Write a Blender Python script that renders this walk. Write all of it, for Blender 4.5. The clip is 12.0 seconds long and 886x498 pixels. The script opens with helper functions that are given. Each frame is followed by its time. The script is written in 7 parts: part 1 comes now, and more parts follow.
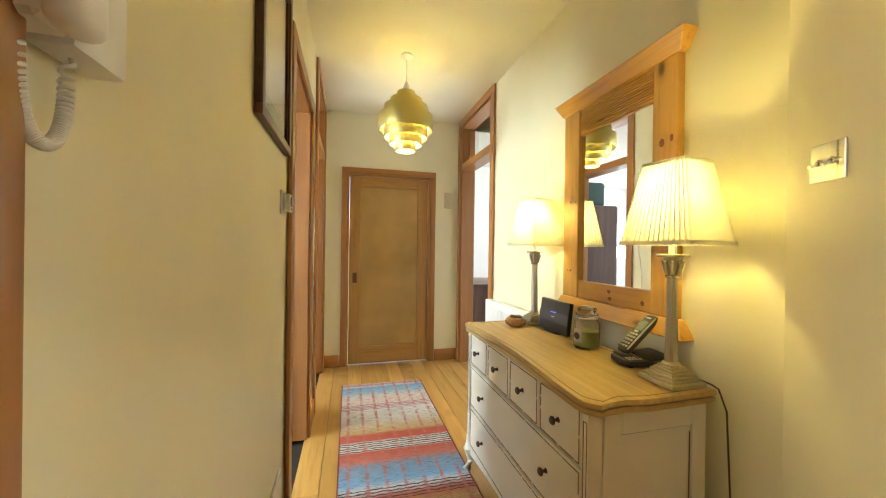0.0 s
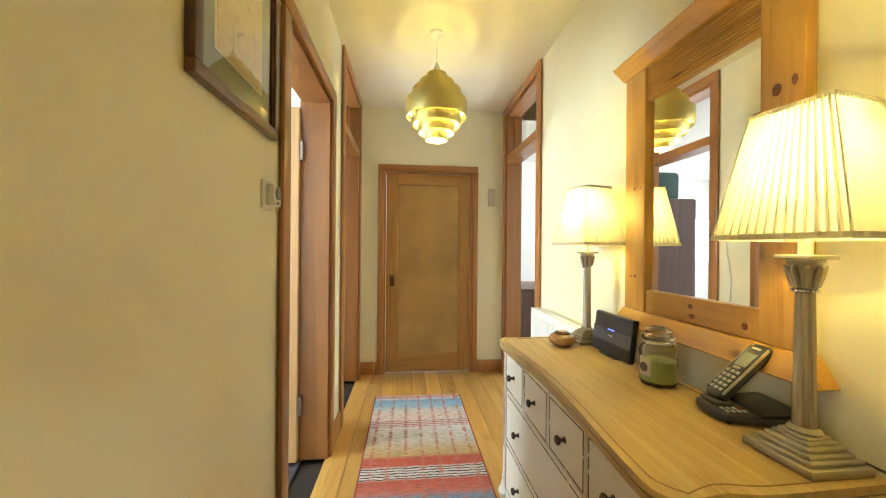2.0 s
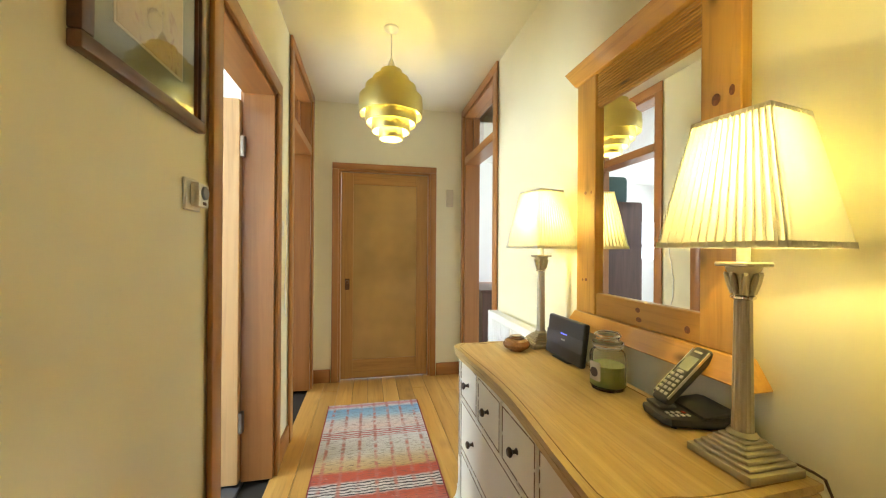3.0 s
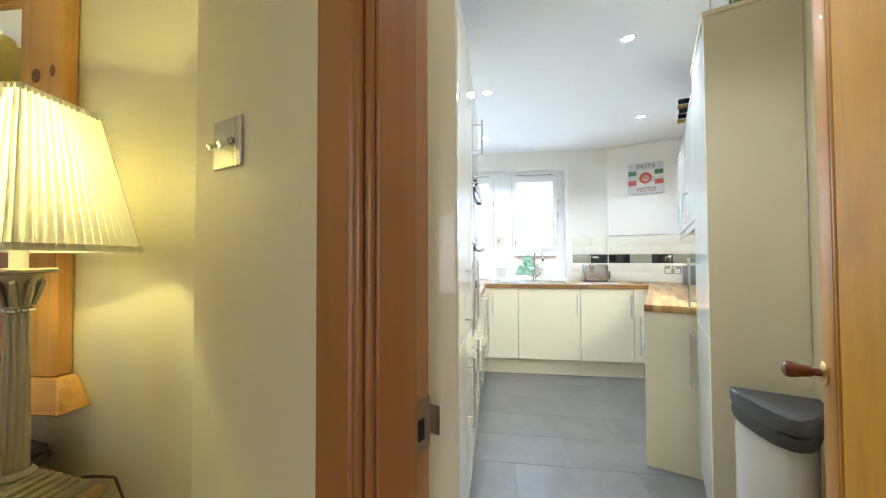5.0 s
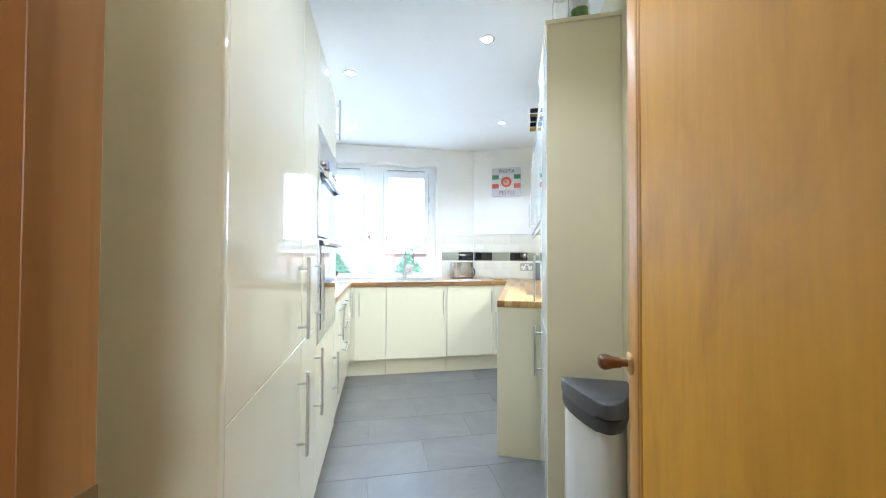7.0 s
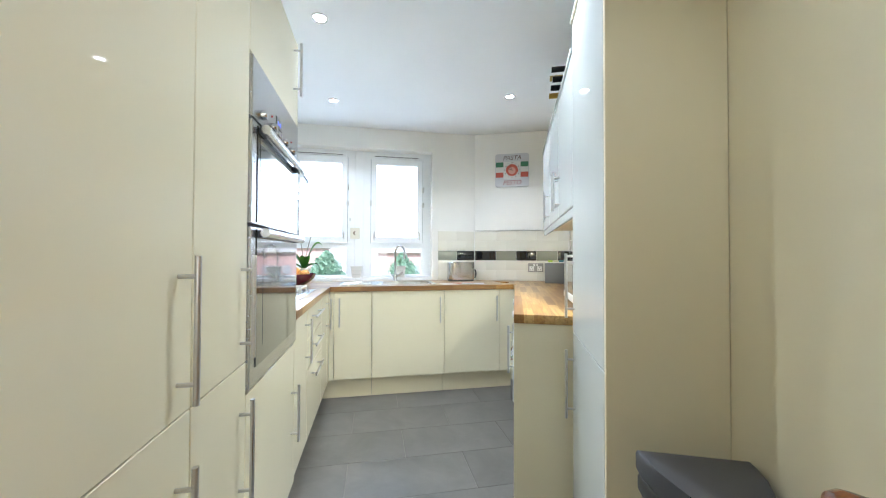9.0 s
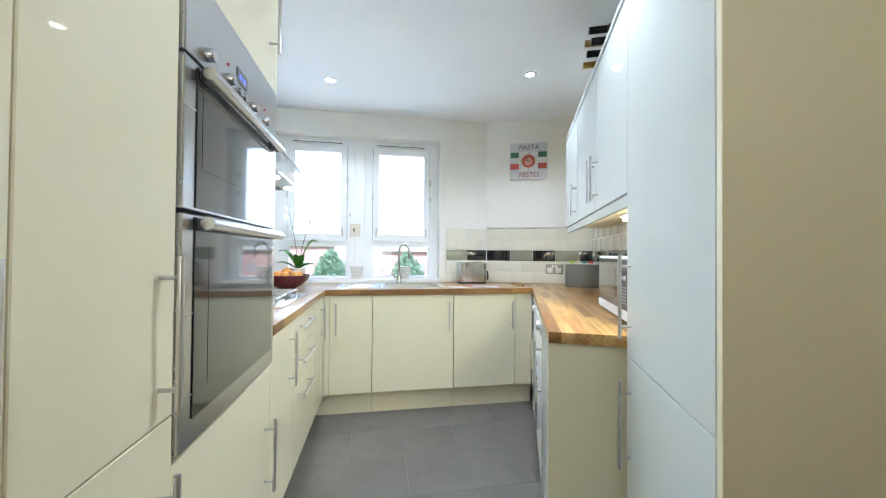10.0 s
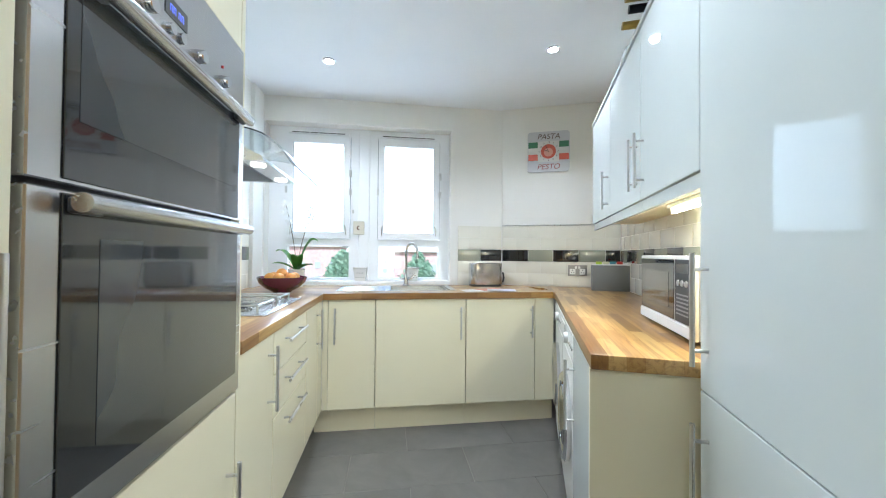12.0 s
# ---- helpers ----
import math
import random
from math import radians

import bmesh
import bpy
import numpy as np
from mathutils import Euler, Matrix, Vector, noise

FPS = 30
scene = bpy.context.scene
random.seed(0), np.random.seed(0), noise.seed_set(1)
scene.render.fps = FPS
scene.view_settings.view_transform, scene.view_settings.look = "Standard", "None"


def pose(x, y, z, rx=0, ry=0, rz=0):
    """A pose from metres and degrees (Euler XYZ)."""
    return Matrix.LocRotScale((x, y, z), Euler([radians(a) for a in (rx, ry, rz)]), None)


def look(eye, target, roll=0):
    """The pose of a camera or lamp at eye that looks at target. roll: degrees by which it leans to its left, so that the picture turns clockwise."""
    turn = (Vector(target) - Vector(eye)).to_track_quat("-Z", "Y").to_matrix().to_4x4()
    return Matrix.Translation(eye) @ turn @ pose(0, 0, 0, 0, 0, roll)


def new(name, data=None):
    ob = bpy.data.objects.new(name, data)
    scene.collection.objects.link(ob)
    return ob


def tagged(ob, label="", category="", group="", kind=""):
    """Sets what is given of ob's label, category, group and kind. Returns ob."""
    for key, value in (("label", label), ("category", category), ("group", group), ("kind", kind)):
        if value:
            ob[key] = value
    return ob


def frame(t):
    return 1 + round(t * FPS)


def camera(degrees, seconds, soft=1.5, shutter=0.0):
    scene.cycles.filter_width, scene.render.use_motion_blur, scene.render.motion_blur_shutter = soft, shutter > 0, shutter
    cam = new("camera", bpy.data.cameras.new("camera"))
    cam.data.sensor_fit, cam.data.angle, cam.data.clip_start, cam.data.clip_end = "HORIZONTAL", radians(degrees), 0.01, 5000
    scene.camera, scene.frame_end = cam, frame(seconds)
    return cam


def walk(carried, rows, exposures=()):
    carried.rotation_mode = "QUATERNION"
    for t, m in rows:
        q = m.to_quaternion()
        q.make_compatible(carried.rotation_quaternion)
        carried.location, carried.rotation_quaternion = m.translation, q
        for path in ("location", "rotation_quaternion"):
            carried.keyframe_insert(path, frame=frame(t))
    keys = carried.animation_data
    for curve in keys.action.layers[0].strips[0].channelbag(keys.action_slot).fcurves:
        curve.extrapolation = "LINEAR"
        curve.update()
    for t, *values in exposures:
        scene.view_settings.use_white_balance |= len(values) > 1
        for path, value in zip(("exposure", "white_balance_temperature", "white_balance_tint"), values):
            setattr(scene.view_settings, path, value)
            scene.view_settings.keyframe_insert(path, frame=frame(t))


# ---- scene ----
cam = camera(102.7, 12.0, soft=1.1)
PATH = [
    (0, (0.157, 0.345, 1.163), (0.746, 2.256, 1.157), 0.8),
    (0.5, (0.234, 0.443, 1.165), (0.704, 2.387, 1.159), 0.6),
    (1, (0.288, 0.513, 1.167), (0.659, 2.478, 1.159), 0.5),
    (1.5, (0.327, 0.554, 1.161), (0.637, 2.53, 1.159), 0.5),
    (2, (0.36, 0.595, 1.159), (0.641, 2.575, 1.159), 0.5),
    (2.5, (0.383, 0.635, 1.16), (0.658, 2.616, 1.162), 0.6),
    (2.7, (0.385, 0.644, 1.168), (0.7, 2.619, 1.169), 0.5),
    (4.3, (0.592, 0.553, 1.183), (2.340, 1.523, 1.206), 0.4),
    (4.4, (0.597, 0.527, 1.182), (2.409, 1.373, 1.206), 0.4),
    (4.5, (0.596, 0.499, 1.179), (2.463, 1.215, 1.210), 0.3),
    (4.7, (0.603, 0.463, 1.172), (2.541, 0.945, 1.214), 0.0),
    (5, (0.625, 0.423, 1.169), (2.617, 0.603, 1.218), -0.2),
    (5.5, (0.650, 0.371, 1.173), (2.645, 0.230, 1.210), -0.1),
    (6, (0.686, 0.331, 1.176), (2.659, 0.001, 1.206), 0.2),
    (6.5, (0.727, 0.304, 1.171), (2.681, -0.119, 1.203), 0.2),
    (7, (0.786, 0.274, 1.163), (2.729, -0.199, 1.199), 0.2),
    (7.2, (0.811, 0.265, 1.161), (2.750, -0.221, 1.197), 0.2),
    (8.8, (1.246, 0.174, 1.158), (3.181, -0.336, 1.190), 0.2),
    (9, (1.308, 0.160, 1.158), (3.245, -0.340, 1.191), 0.2),
    (9.5, (1.489, 0.138, 1.163), (3.429, -0.35, 1.19), 0.5),
    (10, (1.636, 0.113, 1.163), (3.579, -0.361, 1.19), 0.5),
    (10.5, (1.733, 0.085, 1.162), (3.681, -0.368, 1.191), 0.4),
    (11, (1.806, 0.07, 1.161), (3.757, -0.369, 1.192), 0.4),
    (11.5, (1.859, 0.055, 1.161), (3.814, -0.368, 1.19), 0.4),
    (12, (1.899, 0.042, 1.158), (3.857, -0.366, 1.187), 0.5),
]
walk(cam, [(t, look(eye, target, roll)) for t, eye, target, roll in PATH], exposures=[(0, 1.59, 6830, 8.5), (2.7, 1.59, 6780, 8.5), (4.3, 1.12, 5550, 8), (5.0, 1.15, 5400, 9), (5.5, 1.25, 5200, 9.5), (6.5, 1.38, 5020, 9), (7.2, 1.38, 5050, 9), (9.0, 0.90, 5380, 9.5), (12.0, 0.72, 5300, 8.5)])


# ---- world, lamps ----
def set_in(node, name, value):
    node.inputs[name].default_value = value


world = bpy.data.worlds.new("sky")
scene.world = world
world.use_nodes = True
wn = world.node_tree.nodes
sky = wn.new("ShaderNodeTexSky")
sky.sky_type = "NISHITA"
sky.sun_disc = False
sky.sun_elevation = radians(57)
sky.sun_rotation = radians(-59)
sky.air_density = 1.0
sky.dust_density = 3.0
world.node_tree.links.new(sky.outputs[0], wn["Background"].inputs[0])
wn["Background"].inputs[1].default_value = 0.15

# frames of reference: hall (across, along), kitchen left run, kitchen right run
HALL = pose(-0.027, 1.69, 0, 0, 0, -2.3) @ pose(0, -1.69, 0)
KA = pose(2.392, 0.439, 0, 0, 0, -3.5)
KB = pose(2.684, -0.504, 0, 0, 0, -26)
HALL_CEIL, KIT_CEIL, HALL_W, HALL_END = 2.47, 2.40, 1.345, 3.92


def sun_lamp():
    d = bpy.data.lights.new("sun", "SUN")
    d.energy, d.angle, d.color = 5.0, radians(3), (1.0, 0.96, 0.9)
    o = new("sun", d)
    o.matrix_world = look((-10, 6, 18), (0, 0, 0))


def area_lamp(name, m, sx, sy, power, color=(1, 1, 1)):
    d = bpy.data.lights.new(name, "AREA")
    d.shape, d.size, d.size_y, d.energy, d.color = "RECTANGLE", sx, sy, power, color
    o = new(name, d)
    o.matrix_world = m
    return o


def point_lamp(name, p, power, color, radius):
    d = bpy.data.lights.new(name, "POINT")
    d.energy, d.color, d.shadow_soft_size = power, color, radius
    o = new(name, d)
    o.matrix_world = Matrix.Translation(p)
    return o


WARM = (1.0, 0.82, 0.27)
sun_lamp()


# ---- materials ----
def base(name, color, rough=0.5, metal=0.0, coat=0.0):
    m = bpy.data.materials.new(name)
    m.use_nodes = True
    p = m.node_tree.nodes["Principled BSDF"]
    p.inputs["Base Color"].default_value = (*color, 1)
    p.inputs["Roughness"].default_value = rough
    p.inputs["Metallic"].default_value = metal
    p.inputs["Coat Weight"].default_value = coat
    p.inputs["Coat Roughness"].default_value = 0.06
    return m


def mapping(nt, scale, loc_random=True):
    co = nt.nodes.new("ShaderNodeTexCoord")
    mp = nt.nodes.new("ShaderNodeMapping")
    mp.inputs["Scale"].default_value = scale
    nt.links.new(co.outputs["Object"], mp.inputs["Vector"])
    if loc_random:
        oi = nt.nodes.new("ShaderNodeObjectInfo")
        mu = nt.nodes.new("ShaderNodeMath")
        mu.operation = "MULTIPLY"
        mu.inputs[1].default_value = 17.3
        nt.links.new(oi.outputs["Random"], mu.inputs[0])
        nt.links.new(mu.outputs[0], mp.inputs["Location"])
    return mp


def noise_node(nt, vec, scale, detail=4, rough=0.6, distort=0.0):
    n = nt.nodes.new("ShaderNodeTexNoise")
    set_in(n, "Scale", scale)
    set_in(n, "Detail", detail)
    set_in(n, "Roughness", rough)
    set_in(n, "Distortion", distort)
    nt.links.new(vec.outputs[0], n.inputs["Vector"])
    return n


def ramp(nt, src, stops, mode="LINEAR"):
    r = nt.nodes.new("ShaderNodeValToRGB")
    r.color_ramp.interpolation = mode
    e = r.color_ramp.elements
    while len(e) < len(stops):
        e.new(0.5)
    for el, (p, c) in zip(e, stops):
        el.position = p
        el.color = (*c, 1)
    nt.links.new(src, r.inputs["Fac"])
    return r


def mix(nt, a, b, fac, mode="MIX"):
    x = nt.nodes.new("ShaderNodeMix")
    x.data_type, x.blend_type = "RGBA", mode
    for sock, v in ((x.inputs[0], fac), (x.inputs[6], a), (x.inputs[7], b)):
        if isinstance(v, (int, float)):
            sock.default_value = v
        elif isinstance(v, tuple):
            sock.default_value = (*v, 1)
        else:
            nt.links.new(v, sock)
    return x.outputs[2]


def bump(m, height, strength=0.1, dist=0.002):
    nt = m.node_tree
    b = nt.nodes.new("ShaderNodeBump")
    set_in(b, "Strength", strength)
    set_in(b, "Distance", dist)
    nt.links.new(height, b.inputs["Height"])
    nt.links.new(b.outputs[0], nt.nodes["Principled BSDF"].inputs["Normal"])


def to_color(m, sock):
    m.node_tree.links.new(sock, m.node_tree.nodes["Principled BSDF"].inputs["Base Color"])


def to_rough(m, src, lo, hi):
    nt = m.node_tree
    r = nt.nodes.new("ShaderNodeMapRange")
    r.inputs["To Min"].default_value = lo
    r.inputs["To Max"].default_value = hi
    nt.links.new(src, r.inputs["Value"])
    nt.links.new(r.outputs[0], nt.nodes["Principled BSDF"].inputs["Roughness"])


def paint(name, color, rough=0.55, vary=0.04, relief=0.15, grain=60, coat=0.0):
    """Rolled wall paint or sprayed lacquer with slight blotches and a fine stipple."""
    m = base(name, color, rough, 0, coat)
    nt = m.node_tree
    mp = mapping(nt, (1, 1, 1), False)
    big = noise_node(nt, mp, 1.6, 3)
    lo = tuple(max(c * (1 - 2 * vary), 0) for c in color)
    hi = tuple(min(c * (1 + vary), 0.9) for c in color)
    to_color(m, ramp(nt, big.outputs[0], [(0.3, lo), (0.7, hi)]).outputs[0])
    fine = noise_node(nt, mp, grain, 5)
    if relief:
        bump(m, fine.outputs[0], relief, 0.002)
    to_rough(m, big.outputs[0], rough * 0.85, min(rough * 1.15, 1))
    return m


def wood(name, dark, light, axis=2, rough=0.4, grain=9.0, knots=0.0, coat=0.0, vary=0.25, stretch=0.06, gloss_vary=1.0, lines=0.45):
    m = base(name, light, rough, 0, coat)
    nt = m.node_tree
    sc = [grain] * 3
    sc[axis] = grain * stretch
    mp = mapping(nt, tuple(sc))
    n1 = noise_node(nt, mp, 1.0, 6, 0.6, 1.2)
    n2 = noise_node(nt, mp, 7.0, 3, 0.6, 0.3)
    c = ramp(nt, n1.outputs[0], [(0.3, dark), (0.5, tuple((a + b) / 2 for a, b in zip(dark, light))), (0.68, light)]).outputs[0]
    c = mix(nt, c, tuple(d * 0.55 for d in dark), ramp(nt, n2.outputs[0], [(0.52, (0, 0, 0)), (0.75, (lines,) * 3)]).outputs[0])
    oi = nt.nodes.new("ShaderNodeObjectInfo")
    rv = ramp(nt, oi.outputs["Random"], [(0.0, (1 - vary,) * 3), (1.0, (1 + vary * 0.4,) * 3)]).outputs[0]
    c = mix(nt, c, rv, 1.0, "MULTIPLY")
    if knots:
        mk = mapping(nt, tuple((5.0 if i == axis else 10.0) for i in range(3)))
        vo = nt.nodes.new("ShaderNodeTexVoronoi")
        set_in(vo, "Scale", knots)
        nt.links.new(mk.outputs[0], vo.inputs["Vector"])
        k = ramp(nt, vo.outputs["Distance"], [(0.05, (1, 1, 1)), (0.13, (0.25, 0.25, 0.25)), (0.24, (0, 0, 0))]).outputs[0]
        c = mix(nt, c, tuple(d * 0.3 for d in dark), k)
    to_color(m, c)
    to_rough(m, n1.outputs[0], rough * (1 - 0.2 * gloss_vary), min(1, rough * (1 + 0.3 * gloss_vary)))
    bump(m, n2.outputs[0], 0.12, 0.001)
    return m


def metal(name, color, rough=0.3, axis=2):
    m = base(name, color, rough, 1.0)
    nt = m.node_tree
    sc = [120.0] * 3
    sc[axis] = 2.0
    mp = mapping(nt, tuple(sc))
    n = noise_node(nt, mp, 0.6, 2)
    to_rough(m, n.outputs[0], rough * 0.88, rough * 1.15)
    return m


def glass(name, color=(1, 1, 1), rough=0.0, ior=1.45):
    m = base(name, color, rough)
    set_in(m.node_tree.nodes["Principled BSDF"], "Transmission Weight", 1.0)
    set_in(m.node_tree.nodes["Principled BSDF"], "IOR", ior)
    return m


def glow(name, color, strength):
    m = base(name, color, 0.5)
    p = m.node_tree.nodes["Principled BSDF"]
    p.inputs["Emission Color"].default_value = (*color, 1)
    p.inputs["Emission Strength"].default_value = strength
    return m


HALL_PAINT = paint("hall_wall_paint", (0.84, 0.785, 0.545), 0.42, 0.025, 0.25, 45)
HALL_CEILING = paint("hall_ceiling_paint", (0.84, 0.79, 0.62), 0.7, 0.02, 0.15)
KIT_PAINT = paint("kitchen_wall_paint", (0.83, 0.815, 0.765), 0.6, 0.02, 0.12)
KIT_CEILING = paint("kitchen_ceiling_paint", (0.82, 0.83, 0.84), 0.7, 0.015, 0.08)
ROOM_PAINT = paint("bedroom_wall_paint", (0.80, 0.80, 0.79), 0.7, 0.02, 0.1)
DOORWOOD = wood("varnished_door_frame_wood", (0.34, 0.142, 0.040), (0.43, 0.192, 0.058), 2, 0.33, 12, 0, 0.25, 0.06, 0.04, 1.0, 0.22)
DOORWOOD_X = wood("varnished_rail_wood", (0.34, 0.142, 0.040), (0.43, 0.192, 0.058), 0, 0.33, 12, 0, 0.25, 0.06, 0.04, 1.0, 0.22)
DOORWOOD_Y = wood("varnished_skirting_wood", (0.34, 0.142, 0.040), (0.43, 0.192, 0.058), 1, 0.33, 12, 0, 0.25, 0.06, 0.04, 1.0, 0.22)
PLY = wood("birch_ply_door_panel", (0.42, 0.25, 0.10), (0.56, 0.36, 0.16), 2, 0.33, 5, 0, 0.3, 0.06)
LEAFWOOD = wood("amber_ply_door_leaf", (0.47, 0.228, 0.012), (0.54, 0.270, 0.017), 2, 0.55, 11, 0, 0.0, 0.0, 0.25, 0.3, 0.05)
nt = LEAFWOOD.node_tree
cur = nt.nodes["Principled BSDF"].inputs["Base Color"].links[0].from_socket
flame = noise_node(nt, mapping(nt, (5.0, 5.0, 2.2)), 1.0, 4, 0.62, 1.6)
fibre = noise_node(nt, mapping(nt, (90.0, 90.0, 3.0)), 1.0, 3, 0.6)
cur = mix(nt, cur, ramp(nt, flame.outputs[0], [(0.30, (0.86, 0.83, 0.76)), (0.5, (1, 1, 1)), (0.72, (1.0, 1.0, 1.0))]).outputs[0], 1.0, "MULTIPLY")
cur = mix(nt, cur, ramp(nt, fibre.outputs[0], [(0.3, (0.94, 0.93, 0.90)), (0.65, (1, 1, 1))]).outputs[0], 1.0, "MULTIPLY")
to_color(LEAFWOOD, cur)
nt.nodes["Principled BSDF"].inputs["Specular IOR Level"].default_value = 0.15
PINE_Z = wood("knotty_pine_upright", (0.52, 0.25, 0.045), (0.68, 0.38, 0.085), 2, 0.3, 8, 0.7, 0.3, 0.1)
PINE_Y = wood("knotty_pine_rail", (0.52, 0.25, 0.045), (0.68, 0.38, 0.085), 1, 0.3, 8, 0.7, 0.3, 0.1)
BOARD = wood("sanded_pine_floorboard", (0.50, 0.265, 0.06), (0.66, 0.40, 0.12), 1, 0.3, 8, 0.55, 0.25, 0.22)
OAKTOP = wood("washed_oak_top", (0.44, 0.29, 0.105), (0.60, 0.43, 0.18), 0, 0.42, 24, 0, 0.0, 0.03, 0.05, 0.4)
DARKDENT = base("bruised_wood", (0.10, 0.04, 0.015), 0.6)
BLACKGAP = base("dark_gap", (0.02, 0.015, 0.01), 0.9)
GLOSS = paint("cream_gloss_lacquer", (0.82, 0.765, 0.565), 0.03, 0.01, 0.008, 5)
# Same cream gloss as above, with the window's cool light mixed into its colour.
GLOSS_WINDOW_LIT = paint("window_lit_gloss_lacquer", (0.64, 0.675, 0.65), 0.02, 0.01, 0.003, 4)
for g_ in (GLOSS, GLOSS_WINDOW_LIT):
    set_in(g_.node_tree.nodes["Principled BSDF"], "Specular IOR Level", 0.3)
set_in(GLOSS_WINDOW_LIT.node_tree.nodes["Principled BSDF"], "Specular IOR Level", 0.10)
MATTE = paint("cream_end_panel", (0.82, 0.75, 0.53), 0.4, 0.02, 0.05)
STEEL = metal("brushed_steel", (0.62, 0.61, 0.59), 0.28, 2)
STEEL_X = metal("brushed_steel_flat", (0.60, 0.60, 0.60), 0.26, 0)
CHROME = base("chrome", (0.68, 0.68, 0.69), 0.08, 1.0)
BRASS = metal("aged_brass", (0.62, 0.43, 0.17), 0.32)
GOLDBAND = metal("pale_gold_lamp_metal", (0.66, 0.57, 0.22), 0.42, 2)
PEWTER = metal("antique_silver", (0.46, 0.42, 0.32), 0.42, 2)
BLACKGLASS = base("black_oven_glass", (0.025, 0.027, 0.03), 0.04, 0, 1.0)
BLACKPL = paint("black_plastic", (0.042, 0.042, 0.044), 0.35, 0.02, 0.05)
GREYPL = paint("dark_grey_plastic", (0.07, 0.07, 0.075), 0.4, 0.02, 0.06)
WHITEPL = paint("white_plastic", (0.80, 0.79, 0.75), 0.3, 0.01, 0.0)
UPVC = paint("white_window_frame", (0.88, 0.89, 0.90), 0.3, 0.01, 0.0)
CLEAR = glass("clear_glass")
MIRROR = base("mirror_silver", (0.92, 0.93, 0.93), 0.0, 1.0)
DARKWOOD = wood("dark_brown_furniture_wood", (0.06, 0.028, 0.02), (0.12, 0.06, 0.045), 2, 0.4, 8)


# ---- mesh helpers ----
def box(bm, x0, x1, y0, y1, z0, z1, bev=0.0, seg=1):
    r = bmesh.ops.create_cube(bm, size=1.0)
    vs = r["verts"]
    for v in vs:
        v.co = ((x0 + x1) / 2 + v.co.x * (x1 - x0), (y0 + y1) / 2 + v.co.y * (y1 - y0), (z0 + z1) / 2 + v.co.z * (z1 - z0))
    if bev:
        es = list({e for v in vs for e in v.link_edges})
        bmesh.ops.bevel(bm, geom=es, offset=bev, segments=seg, affect="EDGES", profile=0.5)
    return bm


def boxes(*specs, bev=0.0):
    bm = bmesh.new()
    for s in specs:
        box(bm, *s, bev=bev)
    return bm


def bx(x0, x1, y0, y1, z0, z1, bev=0.0, seg=1):
    return box(bmesh.new(), x0, x1, y0, y1, z0, z1, bev, seg)


def lathe(profile, seg=32, center=(0, 0), bm=None, axis="z", at=0.0):
    """Turned shape from (radius, height) pairs, closed where a radius is 0."""
    bm = bm or bmesh.new()
    rings = []
    for r, z in profile:
        ring = []
        for i in range(1 if r == 0 else seg):
            a = 2 * math.pi * i / seg
            p = (r * math.cos(a), r * math.sin(a), z)
            if axis == "x":
                p = (p[2] + at, p[0] + center[0], p[1] + center[1])
            elif axis == "y":
                p = (p[0] + center[0], p[2] + at, p[1] + center[1])
            else:
                p = (p[0] + center[0], p[1] + center[1], p[2] + at)
            ring.append(bm.verts.new(p))
        rings.append(ring)
    for a, b in zip(rings, rings[1:]):
        n = max(len(a), len(b))
        for i in range(n):
            q = [a[i % len(a)], a[(i + 1) % len(a)], b[(i + 1) % len(b)], b[i % len(b)]]
            q = list(dict.fromkeys(q))
            if len(q) > 2:
                try:
                    bm.faces.new(q)
                except ValueError:
                    pass
    return bm


def rod(p, q, r, bm=None, seg=10):
    """Straight round bar between two points."""
    bm = bm or bmesh.new()
    p, q = Vector(p), Vector(q)
    m = Matrix.Translation((p + q) / 2) @ (q - p).to_track_quat("Z", "Y").to_matrix().to_4x4()
    bmesh.ops.create_cone(bm, cap_ends=True, segments=seg, radius1=r, radius2=r, depth=(q - p).length, matrix=m)
    return bm


def tube(points, r, seg=8, bm=None):
    """Round tube along a line of points; r is a number or one radius for each point."""
    bm = bm or bmesh.new()
    pts = [Vector(p) for p in points]
    rs = r if isinstance(r, (list, tuple)) else [r] * len(pts)
    rings = []
    up = Vector((0.123, 0.271, 0.955))
    for i, p in enumerate(pts):
        d = (pts[min(i + 1, len(pts) - 1)] - pts[max(i - 1, 0)]).normalized()
        s = d.cross(up).normalized()
        t = s.cross(d)
        rings.append([bm.verts.new(p + rs[i] * (s * math.cos(a) + t * math.sin(a))) for a in (2 * math.pi * k / seg for k in range(seg))])
    for a, b in zip(rings, rings[1:]):
        for k in range(seg):
            bm.faces.new((a[k], a[(k + 1) % seg], b[(k + 1) % seg], b[k]))
    bm.faces.new(rings[0][::-1])
    bm.faces.new(rings[-1])
    return bm


def prism(outline, z0, z1, bev=0.0, bm=None):
    """Extruded outline in plan."""
    bm = bm or bmesh.new()
    lo = [bm.verts.new((x, y, z0)) for x, y in outline]
    hi = [bm.verts.new((x, y, z1)) for x, y in outline]
    n = len(outline)
    top, bot = bm.faces.new(hi), bm.faces.new(lo[::-1])
    for i in range(n):
        bm.faces.new((lo[i], lo[(i + 1) % n], hi[(i + 1) % n], hi[i]))
    if bev:
        es = list(set(top.edges) | set(bot.edges))
        bmesh.ops.bevel(bm, geom=es, offset=bev, segments=2, affect="EDGES", profile=0.5)
    return bm


